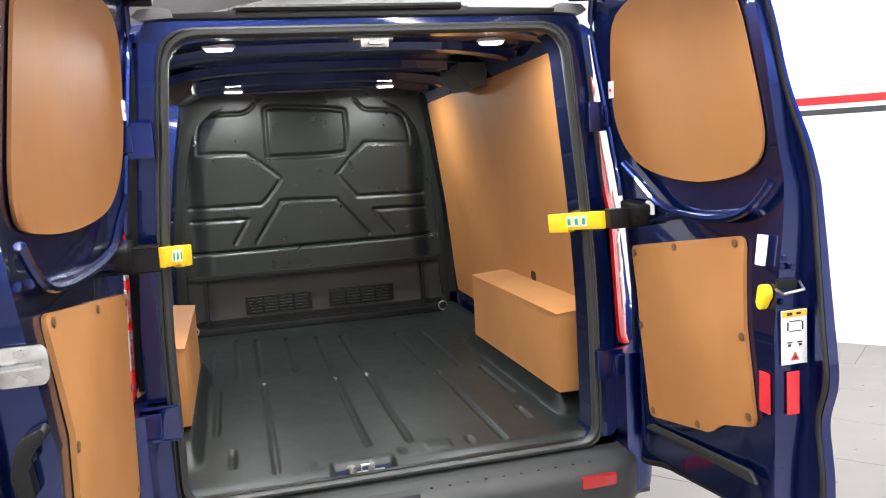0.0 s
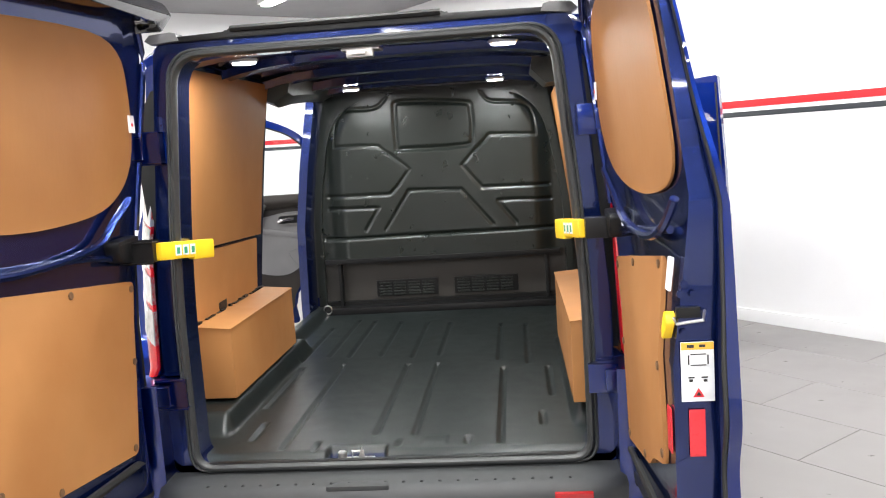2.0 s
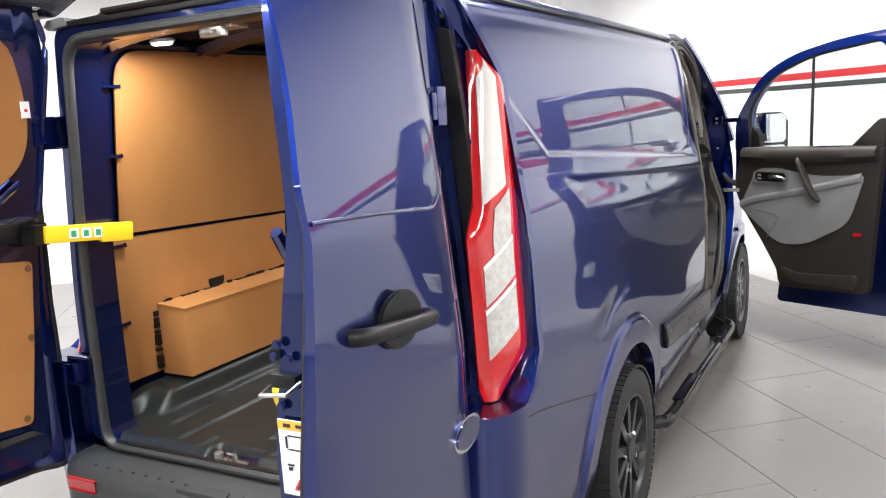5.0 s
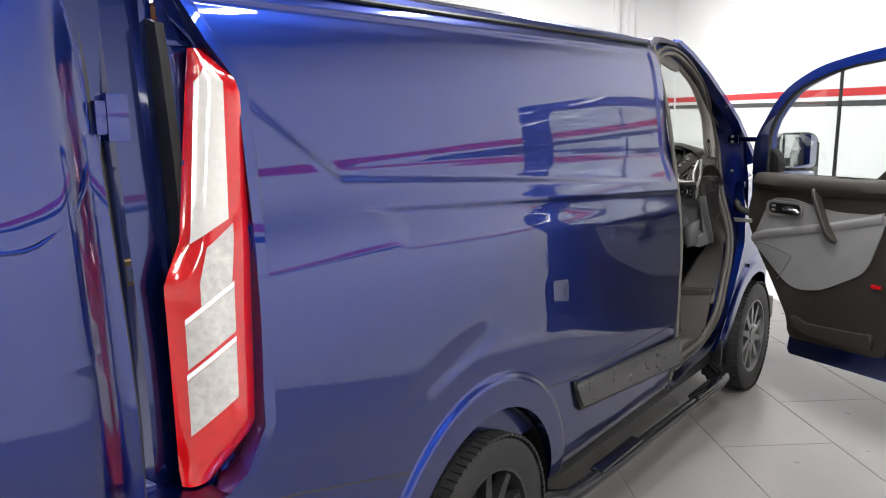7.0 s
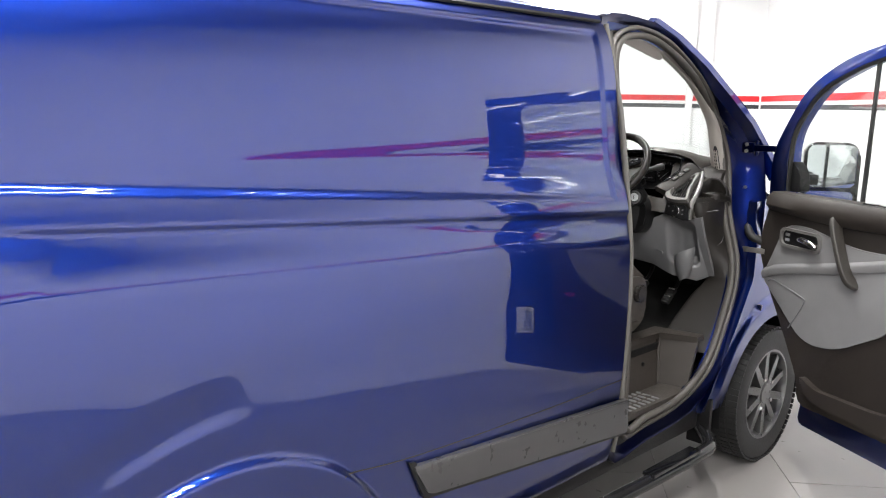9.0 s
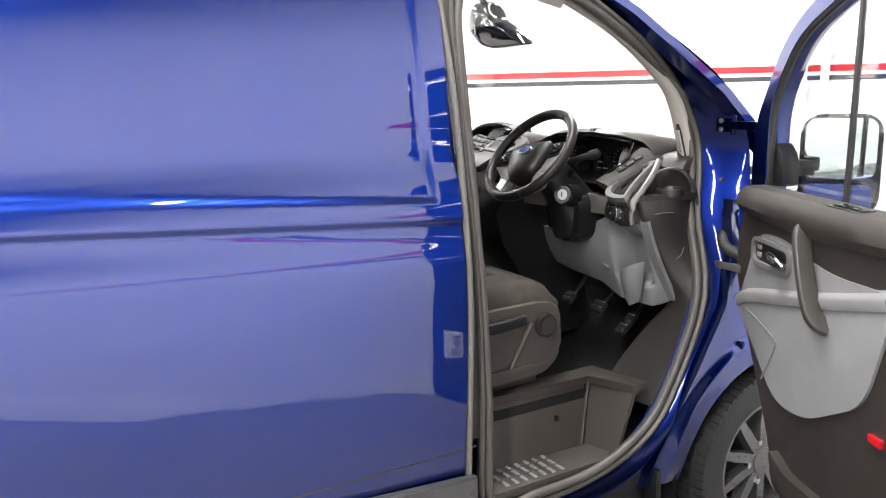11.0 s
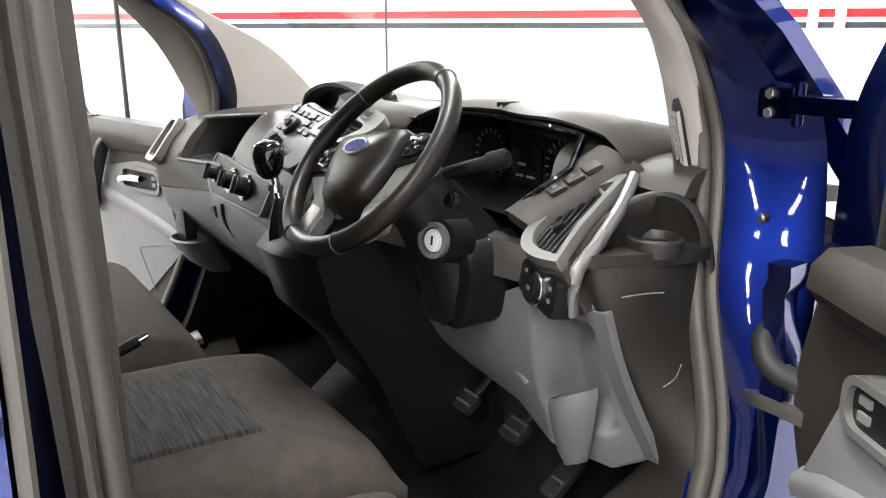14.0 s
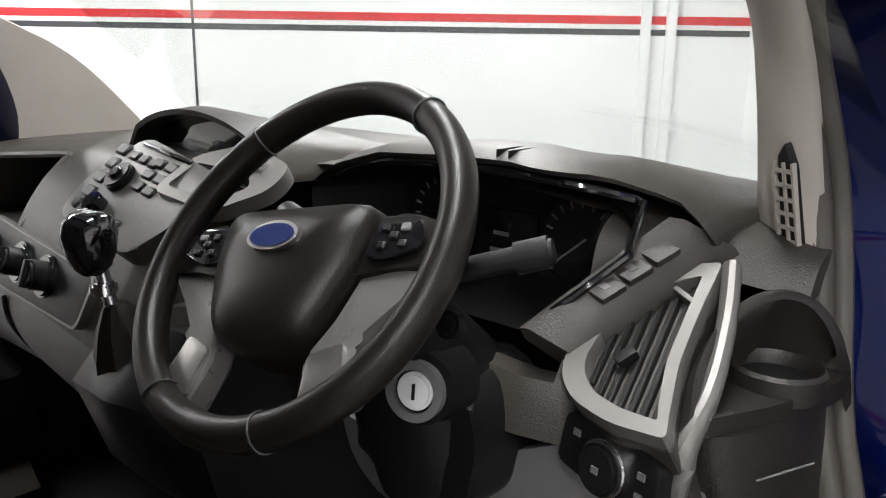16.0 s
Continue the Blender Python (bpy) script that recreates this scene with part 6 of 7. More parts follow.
prism(bm, rounded([(-0.755, 1.075), (-0.645, 1.075), (-0.66, 1.19), (-0.72, 1.20)], 0.03, 4), "y", 3.365, 3.40, 0.01)
part("pocket_opening", bm, BLACK, DASH)

# cubby on the passenger's side
bm = bmesh.new()
o = [dash_pt(x, v) for x, v in rounded([(-0.645, 1.58), (-0.325, 1.58), (-0.325, 2.76), (-0.645, 2.76)], [0.03, 0.03, 0.06, 0.06], 4)]
inn = [Vector((p.x * 0.97 - 0.012, 3.66, 1.30 + (p.z - 1.30) * 0.86 + 0.008)) for p in o]
V0, V1 = [bm.verts.new(p + Vector((0, -0.002, 0))) for p in o], [bm.verts.new(p) for p in inn]
n = len(o)
for i in range(n):
    bm.faces.new((V0[i], V0[(i + 1) % n], V1[(i + 1) % n], V1[i]))
bm.faces.new(V1)
part("cubby", bm, DGREY, DASH, "open storage cubby")
bm = bmesh.new()
tube(bm, o, 0.006, 6, closed=True)
part("cubby_rim", bm, DGREY, DASH)

# passenger's end vent with a satin bezel
def vent(name, m, outer, inner, nsl, ang, parent, lab):
    """Bezel, dark back and slats that run at the angle ang within the inner outline."""
    bm = bmesh.new()
    ring_prism(bm, outer, inner, "z", -0.012, 0.010, m=m)
    bz = part(name, bm, SILVER, parent, lab, smooth=30)
    bm = bmesh.new()
    prism(bm, inner, "z", -0.030, -0.014, m=m)
    part("vent_back", bm, BLACK, bz)
    ca, sa = math.cos(radians(ang)), math.sin(radians(ang))
    P = [(x * ca + y * sa, -x * sa + y * ca) for x, y in inner]
    mr = m @ Matrix.Rotation(radians(ang), 4, "Z")
    ys = [p[1] for p in P]
    for k in range(nsl):
        c = min(ys) + (k + 0.7) / (nsl + 0.4) * (max(ys) - min(ys))
        cut = []
        for (ax, ay), (bx, by) in zip(P, P[1:] + P[:1]):
            if (ay - c) * (by - c) < 0:
                cut.append(ax + (c - ay) / (by - ay) * (bx - ax))
        if len(cut) < 2 or max(cut) - min(cut) < 0.012:
            continue
        bm = bmesh.new()
        box(bm, min(cut) + 0.001, max(cut) - 0.001, c - 0.0035, c + 0.0035, -0.018, -0.002, 0.0015, m=mr, seg=1)
        part("vent_slat", bm, BLACK, bz)
    return bz


m0 = on_dash(-0.755, 2.35, 0.004)
vent("end_vent", m0, rounded([(-0.045, -0.065), (0.030, -0.075), (0.048, 0.075), (-0.012, 0.08)], 0.02, 4), rounded([(-0.030, -0.050), (0.020, -0.058), (0.034, 0.062), (-0.006, 0.066)], 0.015, 4), 5, 0, DASH, "satin silver air vent bezel")

# centre stack
bm = bmesh.new()
pts = rounded([(-0.13, -0.075), (0.10, -0.075), (0.15, 0.015), (0.145, 0.075), (-0.10, 0.09), (-0.15, 0.01)], [0.02, 0.02, 0.03, 0.04, 0.03, 0.03], 4)
MS = on_dash(-0.03, 2.05, 0.006) @ Matrix.Rotation(radians(-4), 4, "Z")
prism(bm, pts, "z", -0.03, 0.010, 0.006, m=MS)
STACK = part("radio_panel", bm, material("radio_grey", (0.062, 0.060, 0.057), 0.42, 0.3, 0.06, 20, 0.2, 450), DASH, "grey radio panel with black keys")


def key(name, x0, x1, y0, y1, mat, z=0.014, bev=0.003, parent=None):
    bm = bmesh.new()
    box(bm, x0, x1, y0, y1, 0.006, z, bev, m=MS, seg=1)
    return part(name, bm, mat, parent or STACK)


for k in range(4):
    key("radio_key", -0.135 + 0.006 * k, -0.105 + 0.006 * k, 0.045 - 0.027 * k, 0.066 - 0.027 * k, BLACK)
for r in range(3):
    for c in range(2):
        key("radio_key", -0.02 + 0.035 * c, 0.01 + 0.035 * c, 0.005 + 0.022 * r, 0.022 + 0.022 * r, BLACK)
for c in range(3):
    key("radio_key", -0.09 + 0.03 * c, -0.065 + 0.03 * c, 0.045, 0.062, BLACK)
key("radio_slot", -0.085, 0.06, 0.072, 0.080, GLOSS)
bm = bmesh.new()
disc(bm, MS @ Matrix.Translation((-0.055, 0.012, 0.016)), 0.024, 0.014, 24, 0.003)
part("pad", bm, BLACK, STACK)
bm = bmesh.new()
disc(bm, MS @ Matrix.Translation((-0.055, 0.012, 0.022)), 0.011, 0.014, 20, 0.003)
part("pad_button", bm, GLOSS, STACK)
bm = bmesh.new()
disc(bm, MS @ Matrix.Translation((-0.045, -0.040, 0.018)), 0.016, 0.022, 20, 0.003)
part("volume_knob", bm, GLOSS, STACK)
for c in range(4):
    key("radio_key", -0.115 + 0.025 * c if c < 2 else -0.02 + 0.03 * (c - 2), -0.095 + 0.025 * c if c < 2 else 0.005 + 0.03 * (c - 2), -0.058, -0.040, BLACK)
# centre vent on the driver's side of the radio
m0 = on_dash(0.105, 1.72, 0.012) @ Matrix.Rotation(radians(-14), 4, "Z")
vent("centre_vent", m0, rounded([(-0.085, -0.055), (0.045, -0.045), (0.095, 0.02), (0.085, 0.065), (-0.02, 0.072), (-0.085, 0.02)], 0.022, 4), rounded([(-0.07, -0.038), (0.035, -0.032), (0.060, 0.012), (0.045, 0.024), (0.0, 0.024), (-0.065, 0.012)], 0.008, 4), 4, 0, DASH, "satin silver air vent bezel")
bm = bmesh.new()
ring_prism(bm, rrect(0.0, 0.055, 0.034, 0.058, 0.01), rrect(0.005, 0.050, 0.039, 0.053, 0.006), "z", 0.010, 0.016, m=m0)
part("switch_rim", bm, CHROME, DASH)
bm = bmesh.new()
prism(bm, rrect(0.006, 0.049, 0.040, 0.052, 0.005), "z", 0.010, 0.0145, m=m0)
part("hazard_switch", bm, BLACK, DASH, "black hazard switch")

SET = Matrix.Translation((0, -0.035, 0.004))
# screen hood in the middle of the top
bm = bmesh.new()
rings = []
for i in range(13):
    t = i / 12
    x = -0.225 + 0.385 * t
    h = 0.075 * math.sin(math.pi * min(1, max(0, t))) ** 0.45
    zf = 1.468
    rings.append([bm.verts.new(p) for p in ((x, 3.585, zf + h), (x, 3.62, zf + h + 0.003), (x, 3.78, zf + h * 0.55), (x, 3.92, zf + 0.002), (x, 3.90, zf - 0.02), (x, 3.62, zf + h - 0.010), (x, 3.588, zf + h - 0.008))])
loft_faces(bm, rings)
part("screen_hood", bm, DGREY, DASH, smooth=50)
bm = bmesh.new()
prism(bm, rounded([(-0.205, 1.455), (0.14, 1.455), (0.12, 1.528), (-0.185, 1.528)], 0.02, 4), "y", 3.625, 3.66, 0.004)
part("display", bm, GLOSS, DASH, "dark display under a hood")

SET = Matrix.Translation((0, 0, 0))
# heater controls
bm = bmesh.new()
MH = on_dash(-0.22, 2.92, 0.004)
prism(bm, rounded([(-0.235, -0.02), (-0.17, -0.05), (0.20, -0.045), (0.22, 0.03), (-0.21, 0.048)], 0.018, 4), "z", -0.02, 0.004, 0.003, m=MH)
HEAT = part("heater_panel", bm, BLACK, DASH, "black heater panel with round dials")
for x in (-0.155, -0.03, 0.075):
    bm = bmesh.new()
    disc(bm, MH @ Matrix.Translation((x, 0, 0.008)), 0.032 if x > -0.1 else 0.024, 0.012, 24, 0.003)
    dl = part("dial", bm, GLOSS, HEAT)
    bm = bmesh.new()
    disc(bm, MH @ Matrix.Translation((x, 0, 0.022)), 0.022 if x > -0.1 else 0.017, 0.028, 20, 0.004)
    box(bm, x - 0.004, x + 0.004, -0.020, 0.020, 0.03, 0.042, 0.002, m=MH)
    part("dial_knob", bm, BLACK, HEAT, "black ribbed dial")
bm = bmesh.new()
ring_prism(bm, [(x * 1.03, y * 1.06) for x, y in rounded([(-0.235, -0.02), (-0.17, -0.05), (0.20, -0.045), (0.22, 0.03), (-0.21, 0.048)], 0.018, 4)], rounded([(-0.235, -0.02), (-0.17, -0.05), (0.20, -0.045), (0.22, 0.03), (-0.21, 0.048)], 0.018, 4), "z", -0.01, 0.006, m=MH)
part("heater_rim", bm, SILVER, HEAT)

# gear lever on the middle console
bm = bmesh.new()
rings = []
for x0, k in ((-0.01, 0.0), (0.03, 1.0), (0.12, 1.0), (0.19, 0.6), (0.23, 0.0)):
    rings.append([bm.verts.new(p) for p in ((x0, 3.43 - 0.03 * k, 1.30), (x0, 3.38 - 0.05 * k, 1.22), (x0, 3.41 - 0.04 * k, 1.10), (x0, 3.50, 0.96), (x0, 3.62, 0.70), (x0, 3.85, 0.70), (x0, 3.75, 1.30))])
loft_faces(bm, rings)
CON = part("gear_console", bm, BLACK, VAN, "black lower console with the gear lever", smooth=50)
bm = bmesh.new()
rings = []
for z, r, dy in ((1.215, 0.062, 0.035), (1.25, 0.050, 0.022), (1.285, 0.034, 0.010), (1.315, 0.020, 0.004), (1.325, 0.012, 0.0)):
    rings.append([bm.verts.new((0.075 + r * (1 + 0.08 * (a % 2)) * math.cos(a * math.pi / 10), 3.375 + dy + r * (1 + 0.08 * (a % 2)) * math.sin(a * math.pi / 10), z)) for a in range(20)])
loft_faces(bm, rings)
part("lever_boot", bm, LEATHER, CON, "black leather boot")
bm = bmesh.new()
tube(bm, [(0.075, 3.375, 1.29), (0.073, 3.36, 1.375)], 0.009, 12)
disc(bm, Matrix.Translation((0.073, 3.362, 1.345)), 0.017, 0.016, 16, 0.004)
part("lever_shaft", bm, CHROME, CON, "chrome lever shaft")
bm = bmesh.new()
rings = []
for z, r in ((1.365, 0.014), (1.375, 0.024), (1.395, 0.031), (1.415, 0.034), (1.432, 0.030), (1.440, 0.020), (1.442, 0.004)):
    rings.append([bm.verts.new((0.07 + r * 0.9 * math.cos(a * math.pi / 10), 3.352 + r * math.sin(a * math.pi / 10), z)) for a in range(20)])
loft_faces(bm, rings)
part("gear_knob", bm, GLOSS, CON, "glossy black gear knob")
bm = bmesh.new()
for x in (-0.012, 0.0, 0.012):
    box(bm, 0.07 + x - 0.001, 0.07 + x + 0.001, 3.346, 3.358, 1.4425, 1.4435)
box(bm, 0.057, 0.083, 3.351, 3.353, 1.4425, 1.4435)
part("shift_diagram", bm, WHITE, CON, "small white shift pattern")

SET = Matrix.Translation((0.027, -0.025, 0.004))
# instrument cowl
COWL = [(0.12, 1.470), (0.18, 1.495), (0.27, 1.520), (0.39, 1.528), (0.47, 1.530), (0.56, 1.521), (0.615, 1.495), (0.65, 1.455)]
bm = bmesh.new()
rings = []
for i in range(33):
    x = 0.12 + 0.53 * i / 32
    z = lerp_table(COWL, x)
    yf = 3.640 + 0.12 * smooth01(0.50, 0.65, x) + 0.03 * smooth01(0.2, 0.12, x)
    zi = z - 0.016
    rings.append([bm.verts.new(p) for p in ((x, yf, z - 0.010), (x, yf + 0.02, z - 0.001), (x, yf + 0.08, z + 0.002), (x, min(3.97, yf + 0.22), 1.465 + (z - 1.465) * 0.5), (x, 3.985, 1.462), (x, 3.97, 1.44), (x, yf + 0.06, zi - 0.004), (x, yf + 0.006, zi))])
loft_faces(bm, rings)
CW = part("instrument_cowl", bm, DGREY, DASH, "dark grey hood over the instruments", smooth=50)
bm = bmesh.new()
for x in (0.452, 0.468):
    box(bm, x - 0.001, x + 0.001, 3.645, 3.70, 1.520, 1.5305)
part("cowl_gap", bm, BLACK, CW)
bm = bmesh.new()
tube(bm, spline([(x, 3.652 + 0.12 * smooth01(0.50, 0.65, x) + 0.03 * smooth01(0.2, 0.12, x), lerp_table(COWL, x) - 0.022 - 0.004 * smooth01(0.3, 0.6, x)) for x in (0.13, 0.18, 0.27, 0.39, 0.47, 0.545, 0.585)], 4) + [Vector((0.588, 3.70, 1.43)), Vector((0.55, 3.66, 1.385)), Vector((0.512, 3.632, 1.347))], 0.005, 8)
part("cluster_lip", bm, GLOSS, CW, "glossy black rim of the instruments")
# funnel and gauges
OPN = rounded([(0.135, 1.335), (0.505, 1.335), (0.56, 1.40), (0.585, 1.455), (0.55, 1.498), (0.47, 1.508), (0.27, 1.500), (0.17, 1.480), (0.125, 1.455)], 0.02, 3)
bm = bmesh.new()
A = [bm.verts.new((x, 3.648 + 0.08 * smooth01(0.50, 0.60, x), z)) for x, z in OPN]
B = [bm.verts.new((0.365 + (x - 0.365) * 0.86, 3.80, 1.415 + (z - 1.415) * 0.80)) for x, z in OPN]
n = len(OPN)
for i in range(n):
    bm.faces.new((A[i], A[(i + 1) % n], B[(i + 1) % n], B[i]))
bm.faces.new(B)
CL = part("gauge_housing", bm, BLACK, DASH, "dark instrument cluster with two gauges", smooth=20)
for x in (0.24, 0.47):
    bm = bmesh.new()
    disc(bm, Matrix.Translation((x, 3.793, 1.405)) @ Matrix.Rotation(radians(90), 4, "X"), 0.058, 0.006, 32, 0.002)
    part("gauge_face", bm, GLOSS, CL)
    for k in range(15):
        a = radians(-220 + 260 * k / 14)
        bm = bmesh.new()
        box(bm, 0.044, 0.053, -0.0045, -0.003, -0.0012, 0.0012, m=Matrix.Translation((x, 3.793, 1.405)) @ Matrix.Rotation(a, 4, "Y"))
        part("gauge_mark", bm, MGREY, CL)
    bm = bmesh.new()
    box(bm, -0.01, 0.046, -0.0065, -0.004, -0.0012, 0.0012, m=Matrix.Translation((x, 3.793, 1.405)) @ Matrix.Rotation(radians(140), 4, "Y"))
    part("gauge_needle", bm, MGREY, CL)
bm = bmesh.new()
box(bm, 0.315, 0.405, 3.788, 3.796, 1.355, 1.43, 0.003)
part("trip_display", bm, GLOSS, CL)
bm = bmesh.new()
for z, a, b in ((1.372, 0.33, 0.352), (1.372, 0.365, 0.39), (1.395, 0.335, 0.36)):
    box(bm, a, b, 3.786, 3.789, z, z + 0.005)
part("display_mark", bm, MGREY, CL)
SET = Matrix.Translation((0.028, -0.026, 0.012))
# button wing that runs from the cowl down to the vent
bm = bmesh.new()
rings = []
for t in [i / 8 for i in range(9)]:
    c = Vector((0.507, 3.623, 1.341)).lerp(Vector((0.605, 3.745, 1.458)), t)
    e = Vector((0.562, 3.632, 1.327)).lerp(Vector((0.66, 3.79, 1.428)), t)
    rings.append([bm.verts.new(p) for p in (c + Vector((-0.006, 0.02, -0.02)), c, c.lerp(e, 0.25) + Vector((0, -0.004, 0.006)), e, e + Vector((0.01, 0.03, -0.04)))])
loft_faces(bm, rings)
WING = part("switch_wing", bm, DGREY, DASH, smooth=50)
for k in range(3):
    t = 0.42 + 0.17 * k
    p = Vector((0.507, 3.623, 1.341)).lerp(Vector((0.605, 3.745, 1.458)), t).lerp(Vector((0.562, 3.632, 1.327)).lerp(Vector((0.66, 3.79, 1.428)), t), 0.42)
    ud = Vector((0.095, 0.160, 0.097)).normalized()
    sd = Vector((0.055, -0.005, -0.016)).normalized()
    nd = sd.cross(ud).normalized()
    mk = Matrix.Translation(p + nd * 0.004) @ Matrix(((sd.x, ud.x, nd.x, 0), (sd.y, ud.y, nd.y, 0), (sd.z, ud.z, nd.z, 0), (0, 0, 0, 1)))
    bm = bmesh.new()
    box(bm, -0.014, 0.014, -0.015, 0.015, -0.004, 0.006, 0.003, m=mk)
    bt = part("wing_switch", bm, DGREY, WING)
    if k < 2:
        bm = bmesh.new()
        box(bm, -0.005, 0.005, -0.004, 0.004, 0.0055, 0.0068, m=mk)
        part("switch_mark", bm, MGREY, WING)

SET = Matrix.Translation((0, 0, 0))
# driver's vent on its slanted plane
VL = Vector((0.594, 3.595, 1.316))
vu, vw, vn = Vector((0.4784, 0.7144, 0.5107)), Vector((-0.8704, 0.4626, 0.1682)), Vector((-0.1161, -0.5250, 0.8431))
MV = Matrix.Translation(VL) @ Matrix(((vu.x, vw.x, vn.x, 0), (vu.y, vw.y, vn.y, 0), (vu.z, vw.z, vn.z, 0), (0, 0, 0, 1)))
VO = rounded([(0.204, 0.002), (0.171, 0.037), (0.120, 0.047), (0.067, 0.040), (0.019, 0.019), (-0.001, -0.006), (-0.009, -0.041), (0.002, -0.092), (0.032, -0.146), (0.053, -0.122), (0.090, -0.082), (0.144, -0.040)], [0.008, 0.02, 0.02, 0.02, 0.02, 0.02, 0.02, 0.02, 0.008, 0.02, 0.02, 0.02], 3)
VI = rounded([(0.178, 0.002), (0.152, 0.018), (0.106, 0.024), (0.062, 0.016), (0.030, -0.004), (0.018, -0.022), (0.012, -0.050), (0.020, -0.086), (0.038, -0.124), (0.050, -0.108), (0.084, -0.070), (0.136, -0.030)], [0.004, 0.01, 0.01, 0.01, 0.01, 0.01, 0.01, 0.01, 0.004, 0.01, 0.01, 0.01], 3)
bm = bmesh.new()
prism(bm, VO, "z", -0.10, -0.008, m=MV)
part("vent_body", bm, DGREY, DASH)
dv = vent("driver_vent", MV, VO, VI, 7, 38, DASH, "satin silver air vent bezel with dark slats")
bm = bmesh.new()
box(bm, 0.148, 0.154, -0.03, 0.02, -0.012, 0.006, 0.002, m=MV)
part("vent_divider", bm, SILVER, dv)
bm = bmesh.new()
box(bm, 0.050, 0.072, -0.036, -0.022, -0.004, 0.008, 0.002, m=MV)
part("vent_tab", bm, BLACK, dv)
# bright bar from the vent down the panel's edge
bm = bmesh.new()
sweep(bm, spline([(0.696, 3.742, 1.424), (0.718, 3.690, 1.378), (0.736, 3.625, 1.330), (0.736, 3.585, 1.290), (0.728, 3.590, 1.222)], 5), circle(0.010, 10, 0.013))
part("vent_bar", bm, SILVER, DASH, "satin silver trim bar")

SET = Matrix.Translation((0.037, -0.059, 0.011))
# light switch panel
bm = bmesh.new()
ml = Matrix.Translation((0.632, 3.628, 1.243)) @ Matrix.Rotation(radians(-12), 4, "Z") @ Matrix.Rotation(radians(-8), 4, "X") @ Matrix.Scale(0.84, 4)
prism(bm, rounded([(-0.078, -0.022), (0.070, -0.045), (0.072, 0.028), (0.05, 0.040), (-0.072, 0.042)], 0.012, 3), "y", -0.004, 0.05, 0.004, m=ml)
LP = part("light_switch_panel", bm, BLACK, DASH, "black light switch panel")
bm = bmesh.new()
disc(bm, ml @ Matrix.Translation((0.0, -0.008, 0.0)) @ Matrix.Rotation(radians(90), 4, "X"), 0.034, 0.012, 28, 0.002)
part("dial_ring", bm, CHROME, LP, "bright dial ring")
bm = bmesh.new()
disc(bm, ml @ Matrix.Translation((0.0, -0.014, 0.0)) @ Matrix.Rotation(radians(90), 4, "X"), 0.030, 0.018, 28, 0.004)
part("light_dial", bm, BLACK, LP, "black light dial")
for x, z in ((-0.05, 0.022), (0.05, 0.012), (0.05, -0.012), (0.0, 0.0)):
    bm = bmesh.new()
    box(bm, x - 0.005, x + 0.005, -0.0245 if x == 0 else -0.0065, -0.0225 if x == 0 else -0.004, z - 0.004, z + 0.004, 0.0, m=ml)
    part("dial_mark", bm, MGREY, LP)

SET = Matrix()
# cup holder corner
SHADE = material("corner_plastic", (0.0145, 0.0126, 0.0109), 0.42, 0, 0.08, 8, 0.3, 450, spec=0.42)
bm = bmesh.new()
pts = rounded([(0.722, 3.600), (0.744, 3.597), (0.783, 3.680), (0.806, 3.775), (0.800, 3.835), (0.70, 3.845), (0.70, 3.70)], [0.012, 0.012, 0.05, 0.05, 0.02, 0.02, 0.02], 4)
prism(bm, pts, "z", 1.297, 1.319, 0.006)
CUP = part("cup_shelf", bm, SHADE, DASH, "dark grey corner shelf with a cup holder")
bm = bmesh.new()
rim = spline([Vector(p) for p in ((0.738, 3.600, 1.322), (0.724, 3.640, 1.355), (0.724, 3.700, 1.388), (0.741, 3.752, 1.404), (0.768, 3.785, 1.392), (0.790, 3.800, 1.355), (0.797, 3.803, 1.318))], 5)
foot = spline([Vector(p) for p in ((0.742, 3.608, 1.318), (0.722, 3.655, 1.318), (0.718, 3.720, 1.318), (0.728, 3.775, 1.318), (0.755, 3.800, 1.318), (0.780, 3.806, 1.318), (0.790, 3.806, 1.317))], 5)
rings = []
mid = Vector((0.775, 3.735, 0))
for p, q in zip(rim, foot):
    o = (Vector((p.x, p.y, 0)) - mid).normalized()
    rings.append([bm.verts.new(v) for v in (q, q.lerp(p, 0.5) + o * 0.006, p - o * 0.004 - Vector((0, 0, 0.006)), p, p + o * 0.010, p + o * 0.022 - Vector((0, 0, 0.02)), p + o * 0.030 - Vector((0, 0, 0.07)))])
loft_faces(bm, rings)
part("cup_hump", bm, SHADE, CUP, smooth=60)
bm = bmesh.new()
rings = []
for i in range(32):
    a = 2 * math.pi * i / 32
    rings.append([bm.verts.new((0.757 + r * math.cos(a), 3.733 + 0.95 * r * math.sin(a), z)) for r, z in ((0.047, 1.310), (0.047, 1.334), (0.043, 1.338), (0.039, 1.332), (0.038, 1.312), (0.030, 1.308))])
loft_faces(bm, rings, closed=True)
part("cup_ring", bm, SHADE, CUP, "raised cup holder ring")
bm = bmesh.new()
disc(bm, Matrix.Translation((0.757, 3.733, 1.3215)) @ Matrix.Diagonal((1, 0.95, 1, 1)), 0.038, 0.004, 28)
part("cup_well", bm, BLACK, CUP)
